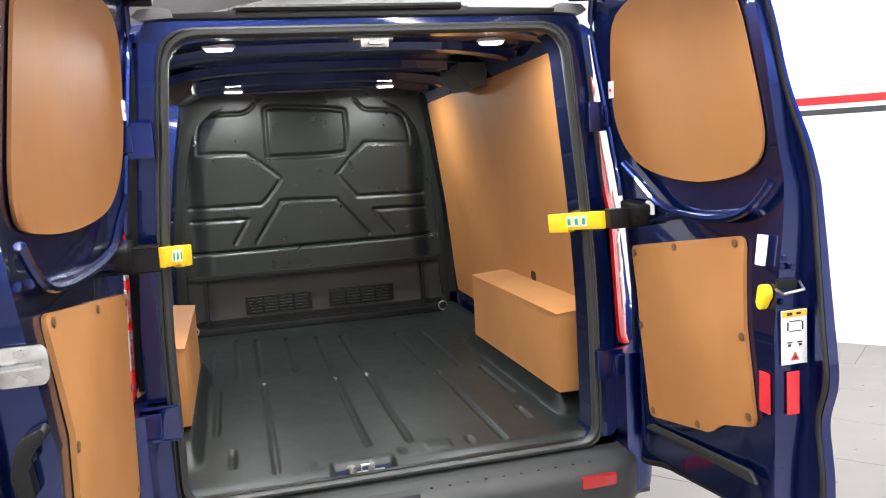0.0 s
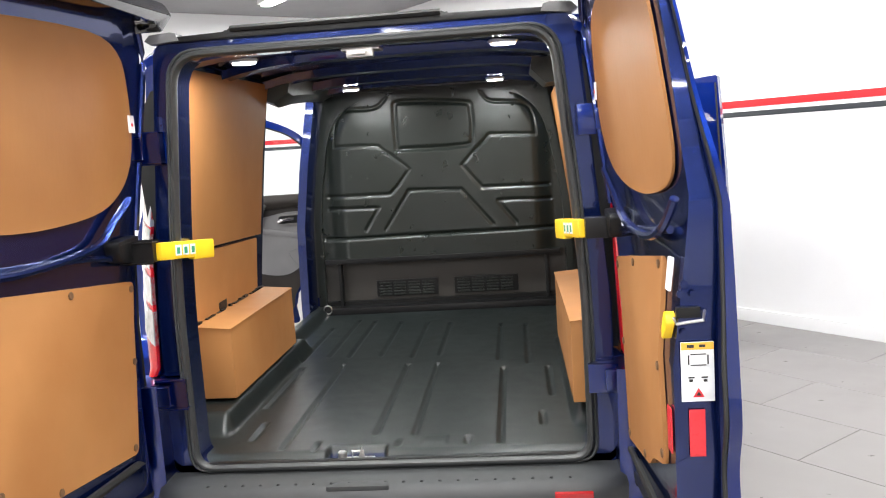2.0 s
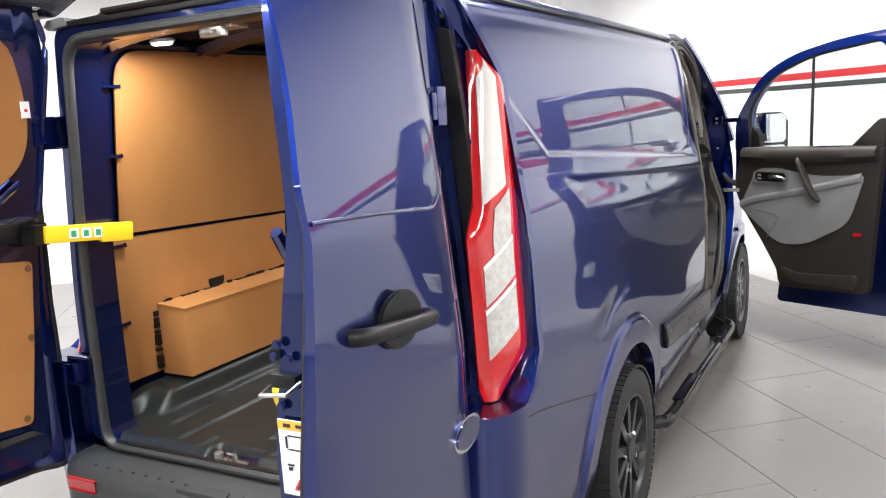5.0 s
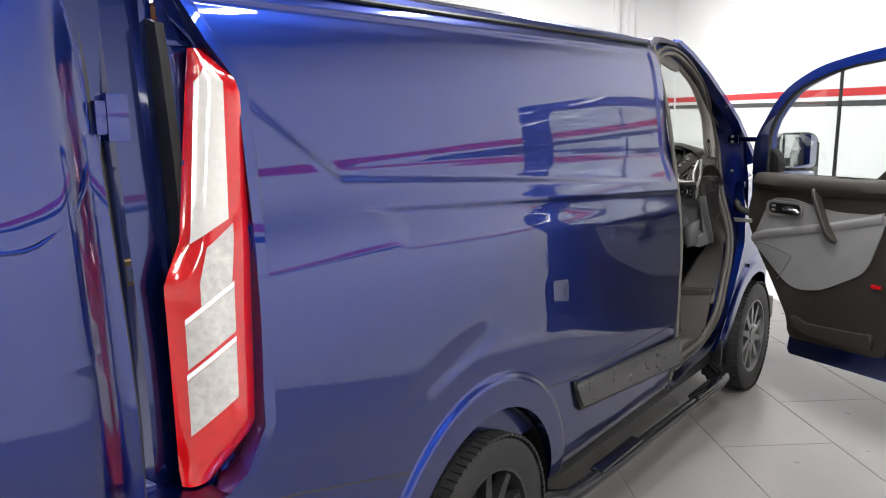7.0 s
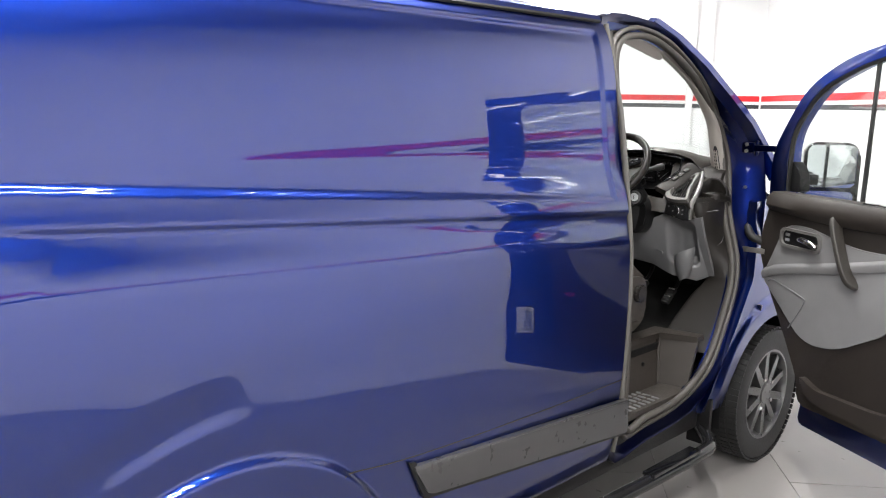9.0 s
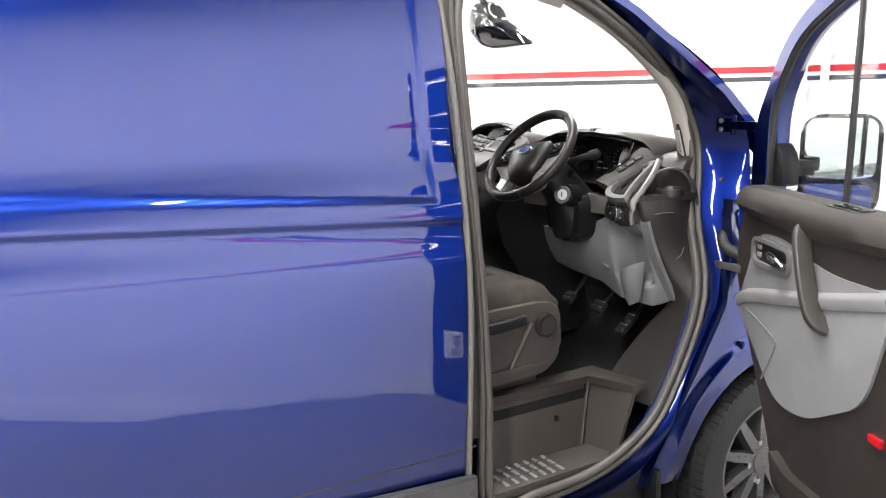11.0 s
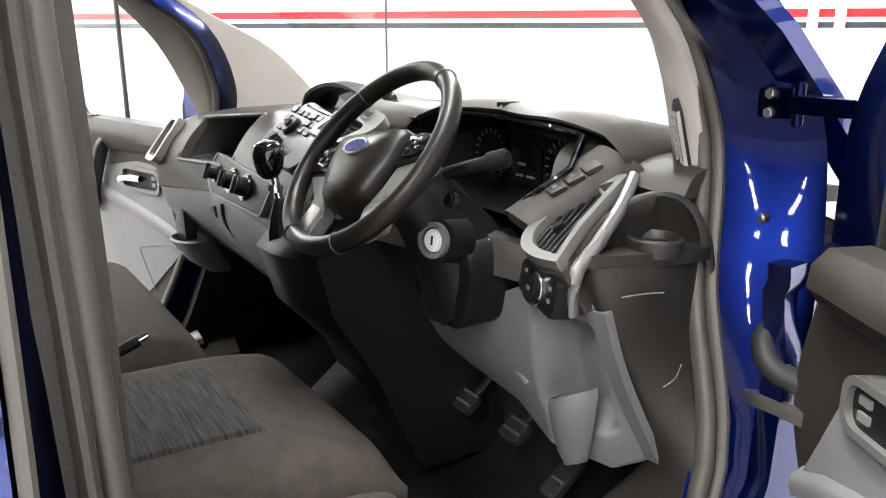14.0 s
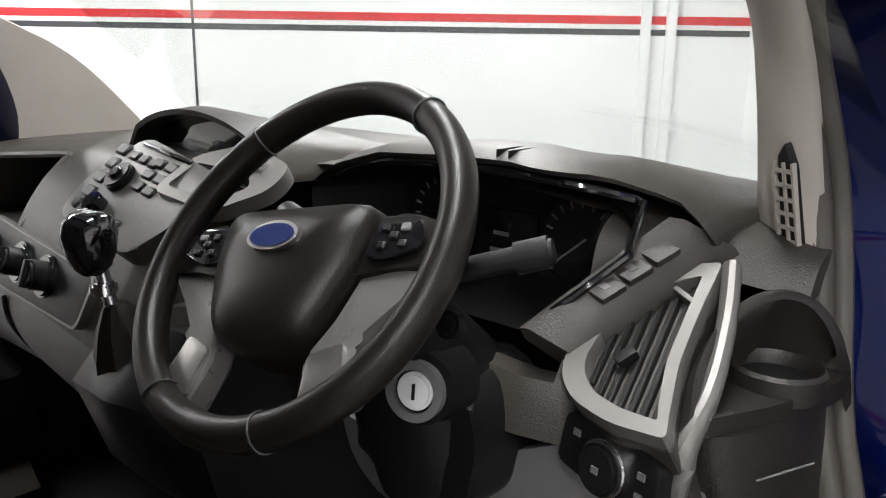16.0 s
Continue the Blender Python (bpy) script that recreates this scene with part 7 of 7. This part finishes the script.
# end of the dashboard, running down into the kick panel beside the pedals
END_IN = [(0.62, (0.655, 3.53)), (0.72, (0.665, 3.60)), (0.85, (0.705, 3.70)), (0.92, (0.745, 3.755)), (0.96, (0.762, 3.748)), (1.10, (0.760, 3.680)), (1.23, (0.757, 3.617)), (1.30, (0.741, 3.603))]
END_OUT = [(0.62, 3.545), (0.70, 3.60), (0.98, 3.74), (1.24, 3.79), (1.32, 3.81)]
bm = bmesh.new()
rings = []
for k in range(25):
    z = 0.62 + 0.68 * k / 24
    i = Vector((lerp_table([(a, b[0]) for a, b in END_IN], z), lerp_table([(a, b[1]) for a, b in END_IN], z), z))
    yo = lerp_table(END_OUT, z)
    o = Vector((seal_x(yo, z) + 0.008, yo + 0.030, z))
    n = Vector((o.y - i.y, i.x - o.x, 0)).normalized()
    h = 0.016 * smooth01(0.85, 1.0, z) + 0.014 * smooth01(1.1, 1.3, z)
    rings.append([bm.verts.new(v) for v in (i - n * 0.03, i - n * 0.004, i.lerp(o, 0.03) + n * 0.25 * h, i.lerp(o, 0.10) + n * 0.6 * h, i.lerp(o, 0.30) + n * h, i.lerp(o, 0.55) + n * h, i.lerp(o, 0.80) + n * 0.6 * h, o, o - n * 0.03)])
loft_faces(bm, rings)
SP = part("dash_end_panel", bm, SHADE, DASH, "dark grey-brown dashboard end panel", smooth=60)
for pp in (((0.782, 3.640, 1.256), (0.800, 3.668, 1.262), (0.812, 3.700, 1.262)), ((0.812, 3.716, 1.10), (0.822, 3.730, 1.115), (0.826, 3.738, 1.14))):
    bm = bmesh.new()
    tube(bm, spline(pp, 5), 0.0012, 6)
    part("panel_score", bm, MGREY, SP)

SET = Matrix.Translation((0.028, -0.028, 0.018))
# pale lower panel on the driver's side, with its bin
TOPE = [(0.12, (3.640, 1.135)), (0.30, (3.625, 1.13)), (0.45, (3.63, 1.16)), (0.58, (3.640, 1.225)), (0.70, (3.640, 1.22)), (0.735, (3.655, 1.215))]
BOTE = [(0.18, (3.70, 0.985)), (0.30, (3.70, 0.965)), (0.48, (3.69, 0.955)), (0.60, (3.675, 0.92)), (0.70, (3.73, 0.90)), (0.745, (3.78, 0.925))]


def two(tab, x):
    return lerp_table([(a, b[0]) for a, b in tab], x), lerp_table([(a, b[1]) for a, b in tab], x)


def low_pt(u, v):
    xt, xb = 0.12 + 0.615 * u, 0.18 + 0.565 * u
    (ya, za), (yb, zb) = two(TOPE, xt), two(BOTE, xb)
    x = xt + (xb - xt) * v
    b = smooth01(0.72, 0.80, u) * smooth01(0.965, 0.92, u)
    y = ya + (yb - ya) * v - 0.012 * math.sin(math.pi * v) + 0.065 * b * smooth01(0.06, 0.30, v) * smooth01(0.80, 0.66, v)
    return (x, y, za + (zb - za) * v)


bm = bmesh.new()
sheet(bm, low_pt, 72, 36, Vector((0, 0.015, 0)))
LD = part("knee_panel", bm, MGREY, DASH, "pale grey knee panel with an open bin", smooth=60)
bm = bmesh.new()
rings = []
for z, k in ((1.045, 1.0), (1.03, 1.04), (0.99, 0.92), (0.94, 0.72), (0.91, 0.5)):
    rings.append([bm.verts.new((0.663 + 0.047 * k * math.cos(a), 3.672 + 0.02 * (1 - k) - 0.045 * k * max(0.0, math.sin(a)) + 0.03 * min(0.0, math.sin(a)) * -1, z + 0.025 * k * math.cos(a))) for a in [math.pi * i / 12 for i in range(13)]] + [bm.verts.new((0.663 - 0.045 * k + 0.09 * k * i / 6, 3.68 + 0.02 * (1 - k), z - 0.02 * k + 0.04 * k * i / 6)) for i in range(1, 6)])
loft_faces(bm, rings, caps=False)
part("bin", bm, MGREY, LD, "open storage bin", smooth=60)
bm = bmesh.new()
sweep(bm, spline([(0.728, 3.652, 1.212), (0.737, 3.675, 1.13), (0.744, 3.715, 1.04), (0.750, 3.775, 0.93)], 4), [(-0.016, -0.008), (0.014, -0.008), (0.016, 0.008), (-0.016, 0.008)], up=(0, -1, 0))
part("panel_edge", bm, MGREY, LD)
bm = bmesh.new()
tube(bm, spline([(0.50, 3.664, 1.035), (0.535, 3.656, 1.03), (0.555, 3.655, 1.022)], 4), 0.007, 8)
part("bonnet_release", bm, MGREY, LD)

SET = Matrix.Translation((0.017, -0.004, 0.008))
# ---- steering column and wheel ----
WC = Vector((0.421, 3.40, 1.455))
MW = Matrix.Translation(WC) @ Matrix(((1, 0, 0, 0), (0, 0.653, -0.757, 0), (0, 0.757, 0.653, 0), (0, 0, 0, 1)))
bm = bmesh.new()
rings = []
for d, wx, wy, oy in ((0.035, 0.052, 0.050, 0.0), (0.06, 0.066, 0.060, -0.004), (0.14, 0.070, 0.066, -0.012), (0.22, 0.075, 0.080, -0.03), (0.30, 0.085, 0.11, -0.06)):
    rings.append([bm.verts.new(MW @ Vector((wx * math.cos(a) * (1 if abs(math.cos(a)) < 0.9 else 0.97), oy + wy * math.sin(a), -d))) for a in [2 * math.pi * i / 20 for i in range(20)]])
loft_faces(bm, rings)
COL = part("steering_column", bm, BLACK, VAN, "black steering column shroud with ignition lock", smooth=50)
bm = bmesh.new()
prism(bm, rounded([(0.33, 1.28), (0.50, 1.30), (0.525, 1.235), (0.505, 1.145), (0.46, 1.118), (0.36, 1.14), (0.32, 1.20)], 0.035, 4), "y", 3.53, 3.66, 0.02, seg=3)
part("lower_shroud", bm, BLACK, COL, smooth=50)
ig = Matrix.Translation((0.486, 3.482, 1.302)) @ Matrix.Rotation(radians(18), 4, "Z") @ Matrix.Rotation(radians(82), 4, "X")
bm = bmesh.new()
disc(bm, ig @ Matrix.Translation((0, 0, -0.03)), 0.046, 0.07, 28, 0.01, r2=0.036)
IG = part("ignition_boss", bm, BLACK, COL)
bm = bmesh.new()
b2 = circle(0.031, 28)
ring_prism(bm, b2, circle(0.022, 28), "z", 0.0, 0.011, m=ig)
part("ignition_ring", bm, MGREY, COL, "grey lock ring")
bm = bmesh.new()
disc(bm, ig @ Matrix.Translation((0, 0, 0.004)), 0.0195, 0.012, 24, 0.003)
part("ignition_barrel", bm, WHITE, COL, "pale lock barrel")
bm = bmesh.new()
box(bm, -0.0015, 0.0015, -0.008, 0.008, 0.0095, 0.0115, m=ig)
part("key_slot", bm, BLACK, COL)
for pp, lab in (([(0.49, 3.50, 1.415), (0.53, 3.52, 1.43), (0.565, 3.54, 1.442)], "black wiper stalk"), ([(0.35, 3.50, 1.415), (0.29, 3.51, 1.425), (0.245, 3.52, 1.43)], "black indicator stalk")):
    bm = bmesh.new()
    tube(bm, spline(pp, 4), 0.012, 10)
    d = (Vector(pp[2]) - Vector(pp[1])).normalized()
    disc(bm, Matrix.Translation(Vector(pp[2]) + d * 0.01) @ d.to_track_quat("Z", "Y").to_matrix().to_4x4(), 0.016, 0.04, 16, 0.004)
    sk = part("stalk", bm, BLACK, COL, lab)
bm = bmesh.new()
disc(bm, Matrix.Translation((0.520, 3.492, 1.375)) @ Matrix.Rotation(radians(70), 4, "X"), 0.014, 0.02, 16, 0.004)
part("column_button", bm, BLACK, COL)

SET = Matrix.Translation((-0.01, 0, -0.006))
# the wheel stands turned a little to the left
MT = MW @ Matrix.Rotation(radians(14), 4, "Z")
bm = bmesh.new()
sweep(bm, [MT @ Vector((0.183 * math.cos(2 * math.pi * i / 96), 0.183 * math.sin(2 * math.pi * i / 96), 0)) for i in range(96)], circle(0.0165, 14, 0.0185), closed=True, up=tuple(MT.to_3x3() @ Vector((0, 0, 1))))
SW_ = part("steering_wheel", bm, LEATHER, VAN, "black leather steering wheel with satin spokes and worn rim", smooth=60)
for a in (52, 128, 238, 286):
    bm = bmesh.new()
    c = radians(a)
    path = [MT @ (Vector((0.183 * math.cos(c), 0.183 * math.sin(c), 0)) + 0.0178 * (math.cos(q) * Vector((math.cos(c), math.sin(c), 0)) + 1.08 * math.sin(q) * Vector((0, 0, 1)))) for q in [2 * math.pi * i / 16 for i in range(16)]]
    tube(bm, path, 0.0012, 6, closed=True)
    part("stitch", bm, BUMPER, SW_)
bm = bmesh.new()
rings = []
HUBO = rounded([(-0.098, 0.045), (0.098, 0.045), (0.092, -0.015), (0.058, -0.098), (0.0, -0.112), (-0.058, -0.098), (-0.092, -0.015)], [0.035, 0.035, 0.05, 0.03, 0.05, 0.03, 0.05], 4)
for k, h in ((1.0, -0.045), (1.02, -0.015), (0.99, 0.004), (0.90, 0.016), (0.55, 0.026), (0.15, 0.028)):
    rings.append([bm.verts.new(MT @ Vector((x * k, -0.03 + (y + 0.03) * k, h))) for x, y in HUBO])
loft_faces(bm, rings)
part("hub_pad", bm, LEATHER, SW_, "black hub pad", smooth=50)
bm = bmesh.new()
disc(bm, MT @ Matrix.Translation((0.002, -0.002, 0.0292)) @ Matrix.Diagonal((0.033, 0.0158, 1, 1)), 1.0, 0.006, 28)
part("badge_rim", bm, STEEL, SW_)
bm = bmesh.new()
disc(bm, MT @ Matrix.Translation((0.002, -0.002, 0.0301)) @ Matrix.Diagonal((0.0285, 0.0124, 1, 1)), 1.0, 0.006, 28)
part("badge", bm, material("badge_blue", (0.007, 0.018, 0.095), 0.25, 0.3), SW_, "blue oval badge")
for s in (1, -1):
    bm = bmesh.new()
    prism(bm, rounded([(s * 0.085, 0.035), (s * 0.13, 0.035), (s * 0.176, 0.022), (s * 0.172, -0.022), (s * 0.13, -0.020), (s * 0.080, -0.03)], 0.012, 3), "z", -0.03, -0.002, 0.006, m=MT)
    part("spoke", bm, LEATHER, SW_)
    bm = bmesh.new()
    prism(bm, rounded([(s * 0.100, 0.028), (s * 0.148, 0.028), (s * 0.158, -0.004), (s * 0.118, -0.016), (s * 0.094, -0.012)], 0.010, 3), "z", -0.006, 0.004, 0.003, m=MT)
    pod = part("switch_pod", bm, GLOSS, SW_, "black switch pod")
    for x, y in ((0.113, 0.016), (0.134, 0.016), (0.113, -0.002), (0.136, -0.001), (0.124, 0.008)):
        bm = bmesh.new()
        box(bm, s * x - 0.005, s * x + 0.005, y - 0.004, y + 0.004, 0.003, 0.0075, 0.0015, m=MT, seg=1)
        part("switch", bm, BLACK if x != 0.134 else MGREY, SW_)
    bm = bmesh.new()
    prism(bm, rounded([(s * 0.094, -0.018), (s * 0.165, -0.008), (s * 0.172, -0.024), (s * 0.140, -0.050), (s * 0.108, -0.085), (s * 0.120, -0.138), (s * 0.068, -0.160), (s * 0.058, -0.105), (s * 0.078, -0.070)], 0.008, 3), "z", -0.034, -0.008, 0.006, m=MT)
    part("lower_spoke", bm, SATIN, SW_, "grey satin lower spoke")
    bm = bmesh.new()
    prism(bm, rounded([(s * 0.064, -0.104), (s * 0.100, -0.090), (s * 0.116, -0.136), (s * 0.072, -0.152)], 0.006, 3), "z", -0.010, -0.003, 0.003, m=MT)
    part("spoke_inlay", bm, STEEL, SW_, "satin silver spoke inlay")

SET = Matrix.Translation((0.03, -0.03, 0.015))
# ---- pedals ----
for x, y, z, w, h, lab in ((0.221, 3.75, 0.836, 0.032, 0.026, "clutch"), (0.38, 3.765, 0.83, 0.032, 0.026, "brake"), (0.54, 3.76, 0.80, 0.022, 0.05, "throttle")):
    mp_ = Matrix.Translation((x, y, z)) @ Matrix.Rotation(radians(-52), 4, "X")
    bm = bmesh.new()
    prism(bm, rrect(-w, w, -h, h, 0.01, 3), "y", -0.006, 0.012, 0.003, m=mp_)
    pd = part("pedal", bm, RUBBER, VAN, "black ribbed foot pedal")
    for k in range(4):
        bm = bmesh.new()
        zz = -h + (k + 0.5) * 2 * h / 4
        box(bm, -w + 0.006, w - 0.006, -0.010, -0.005, zz - 0.003, zz + 0.003, 0.001, m=mp_, seg=1)
        part("pedal_rib", bm, STEEL if k % 2 else RUBBER, pd)
    bm = bmesh.new()
    tube(bm, spline([(x, y + 0.01, z), (x + 0.01, y + 0.07, z + 0.06), (x + 0.01, y + 0.13, z + 0.22)], 4), 0.009, 8)
    part("pedal_arm", bm, BLACK, pd)

SET = Matrix.Translation((0, 0, 0))
# ---- seats ----
def pillow(bm, x0, x1, y0, y1, z0, z1, r, crown=0.02, nx=20, ny=20, nose=0.03):
    """Upholstered block with swollen top and soft edges."""
    def pt(i, j, top):
        u, v = 2 * i / nx - 1, 2 * j / ny - 1
        su, sv = math.copysign(abs(u) ** 0.8, u), math.copysign(abs(v) ** 0.8, v)
        x, y = (x0 + x1) / 2 + su * (x1 - x0) / 2, (y0 + y1) / 2 + sv * (y1 - y0) / 2
        ex, ey = max(0, abs(x - (x0 + x1) / 2) - ((x1 - x0) / 2 - r)) / r, max(0, abs(y - (y0 + y1) / 2) - ((y1 - y0) / 2 - r)) / r
        e = min(1, math.hypot(ex, ey))
        dz = r * (1 - math.sqrt(max(0, 1 - e * e)))
        if top:
            return (x, y, z1 - dz + crown * (1 - u * u) * (1 - v * v) - nose * smooth01(0.4, 1.0, v) * 0.5)
        return (x, y, z0 + dz * 0.5)
    T = [[bm.verts.new(pt(i, j, True)) for j in range(ny + 1)] for i in range(nx + 1)]
    B = [[bm.verts.new(pt(i, j, False)) for j in range(ny + 1)] for i in range(nx + 1)]
    for i in range(nx):
        for j in range(ny):
            bm.faces.new((T[i][j], T[i + 1][j], T[i + 1][j + 1], T[i][j + 1]))
            bm.faces.new((B[i][j], B[i][j + 1], B[i + 1][j + 1], B[i + 1][j]))
    for i in range(nx):
        bm.faces.new((T[i][0], B[i][0], B[i + 1][0], T[i + 1][0]))
        bm.faces.new((T[i][ny], T[i + 1][ny], B[i + 1][ny], B[i][ny]))
    for j in range(ny):
        bm.faces.new((T[0][j], T[0][j + 1], B[0][j + 1], B[0][j]))
        bm.faces.new((T[nx][j], B[nx][j], B[nx][j + 1], T[nx][j + 1]))


STRIPED = material("striped_fabric", (0.032, 0.031, 0.030), 0.9, 0, 0.7, 6, 0.4, 500, stretch=(2, 40, 2), rvary=0, spec=0.2)


def seat(x0, x1, y1, z1, lab, wide):
    bm = bmesh.new()
    pillow(bm, x0, x1, 2.66, y1, z1 - 0.125, z1, 0.06)
    st = part("seat", bm, FABRIC, VAN, lab, smooth=60)
    pads = [(x0 + 0.10, x1 - 0.10)] if not wide else [(x0 + 0.09, (x0 + x1) / 2 - 0.06), ((x0 + x1) / 2 + 0.06, x1 - 0.09)]
    for a, b in pads:
        bm = bmesh.new()
        pillow(bm, a, b, 2.68, y1 - 0.15, z1 - 0.05, z1 + 0.020, 0.03, crown=0.008, nx=10, ny=14, nose=0.0)
        part("seat_panel", bm, STRIPED, st, "grey striped fabric panel")
    bm = bmesh.new()
    pillow(bm, x0 + 0.01, x1 - 0.01, 0.0, 0.62, -0.06, 0.07, 0.05, crown=0.01)
    bm.transform(Matrix.Translation((0, 2.70, z1 - 0.02)) @ Matrix.Rotation(radians(98), 4, "X"))
    part("backrest", bm, FABRIC, st, smooth=60)
    bm = bmesh.new()
    box(bm, x0 + 0.02, x1 - 0.02, 2.66, y1 - 0.07, 0.66, z1 - 0.115, 0.02)
    part("seat_base", bm, DGREY, st)
    for c in ([(x0 + x1) / 2] if not wide else [x0 + 0.22, x1 - 0.22]):
        bm = bmesh.new()
        pillow(bm, c - 0.13, c + 0.13, 2.55, 2.66, z1 + 0.64, z1 + 0.80, 0.05, nx=8, ny=6)
        part("headrest", bm, FABRIC, st, smooth=60)
    return st


DS = seat(0.16, 0.68, 3.315, 1.06, "dark grey fabric driver's seat with striped centre", False)
PS = seat(-0.73, 0.06, 3.22, 1.05, "dark grey fabric double passenger seat", True)
bm = bmesh.new()
prism(bm, rounded([(2.72, 0.74), (3.26, 0.76), (3.31, 0.83), (3.30, 0.985), (3.22, 1.0), (2.72, 0.99)], [0.02, 0.05, 0.05, 0.04, 0.03, 0.02], 4), "x", 0.672, 0.705, 0.010, seg=3)
COVER = material("cover_plastic", (0.036, 0.030, 0.0255), 0.5, 0, 0.08, 8, 0.3, 450)
SV = part("side_cover", bm, COVER, DS, "grey-brown plastic seat side cover")
bm = bmesh.new()
disc(bm, Matrix.Translation((0.716, 3.235, 0.925)) @ Matrix.Rotation(radians(90), 4, "Y"), 0.036, 0.03, 28, 0.006)
for k in range(16):
    box(bm, -0.0025, 0.0025, -0.002, 0.002, -0.012, 0.013, m=Matrix.Translation((0.716, 3.235, 0.925)) @ Matrix.Rotation(2 * math.pi * k / 16, 4, "X") @ Matrix.Translation((0, 0.036, 0)) @ Matrix.Rotation(radians(90), 4, "Y"))
part("height_knob", bm, SHADE, SV, "dark brown ribbed knob")
bm = bmesh.new()
sweep(bm, [(0.715, 2.98, 0.945), (0.722, 3.06, 0.948), (0.718, 3.15, 0.955)], rrect(-0.014, 0.010, -0.018, 0.018, 0.006, 3))
part("recline_lever", bm, BLACK, SV, "black lever")
bm = bmesh.new()
tube(bm, [(0.708, 3.10, 0.80), (0.712, 3.18, 0.94)], 0.008, 8)
box(bm, 0.70, 0.714, 3.0, 3.25, 0.785, 0.80, 0.005)
part("cover_rib", bm, COVER, SV)
# handbrake
bm = bmesh.new()
tube(bm, [(0.115, 2.70, 0.93), (0.118, 2.92, 1.035), (0.12, 3.06, 1.09)], 0.011, 10)
HB = part("handbrake", bm, LEATHER, VAN, "black handbrake lever with chrome button")
bm = bmesh.new()
disc(bm, Matrix.Translation((0.12, 3.068, 1.094)) @ Matrix.Rotation(radians(-68), 4, "X"), 0.007, 0.02, 12, 0.002)
part("brake_button", bm, CHROME, HB)
# dark kick panel and sill on the passenger's side
bm = bmesh.new()
prism(bm, rounded([(3.30, 0.62), (3.60, 0.62), (3.98, 0.62), (3.98, 1.42), (3.55, 1.42), (3.52, 1.10), (3.40, 0.80)], 0.03, 3), "x", -0.90, -0.80, 0.01)
part("kick_panel", bm, CARPET, VAN, "dark kick panel beside the passenger footwell")
bm = bmesh.new()
sweep(bm, [(-0.80, 2.92, 0.70), (-0.80, 3.15, 0.70), (-0.79, 3.32, 0.70), (-0.78, 3.42, 0.74)], rrect(-0.045, 0.045, -0.015, 0.015, 0.01, 3))
part("sill_cover", bm, PILLAR, VAN, "pale plastic sill cover")
bm = bmesh.new()
box(bm, -0.93, -0.84, 2.85, 3.60, 0.36, 0.69, 0.02)
part("sill_beam", bm, BLUE, VAN)
# mat edge and heater duct in the footwell
bm = bmesh.new()
rings = []
for y, z, w in ((3.30, 0.69, 0.09), (3.45, 0.78, 0.085), (3.60, 0.90, 0.08), (3.75, 0.98, 0.08)):
    rings.append([bm.verts.new((0.02 + w * math.cos(a) * 1.3, y, z - 0.05 + 0.10 * math.sin(a))) for a in [math.pi * i / 10 for i in range(11)]])
loft_faces(bm, rings, wrap=False, caps=False)
part("tunnel_cover", bm, CARPET, VAN)
# rear-view mirror hanging from the top of the windscreen
bm = bmesh.new()
rings = []
MIR = rounded([(-0.11, 2.02), (-0.145, 1.965), (-0.133, 1.905), (-0.067, 1.857), (0.012, 1.836), (0.241, 1.841), (0.172, 1.895), (0.04, 1.952), (0.0, 2.02)], [0.02, 0.03, 0.03, 0.04, 0.04, 0.008, 0.06, 0.04, 0.02], 4)
for k, y in ((0.55, 3.488), (0.90, 3.497), (0.985, 3.51), (1.0, 3.535), (0.93, 3.556), (0.75, 3.573), (0.4, 3.583)):
    rings.append([bm.verts.new((0.03 + (x - 0.03) * k, y, 1.92 + (z - 1.92) * k)) for x, z in MIR])
loft_faces(bm, rings)
MIRROR = part("inner_mirror", bm, GLOSS, VAN, "black rear-view mirror housing under the windscreen's top", smooth=60)
bm = bmesh.new()
tube(bm, [(-0.03, 3.53, 1.93), (-0.03, 3.52, 1.99), (-0.03, 3.50, 2.03)], 0.014, 10)
part("mirror_stem", bm, BLACK, MIRROR)
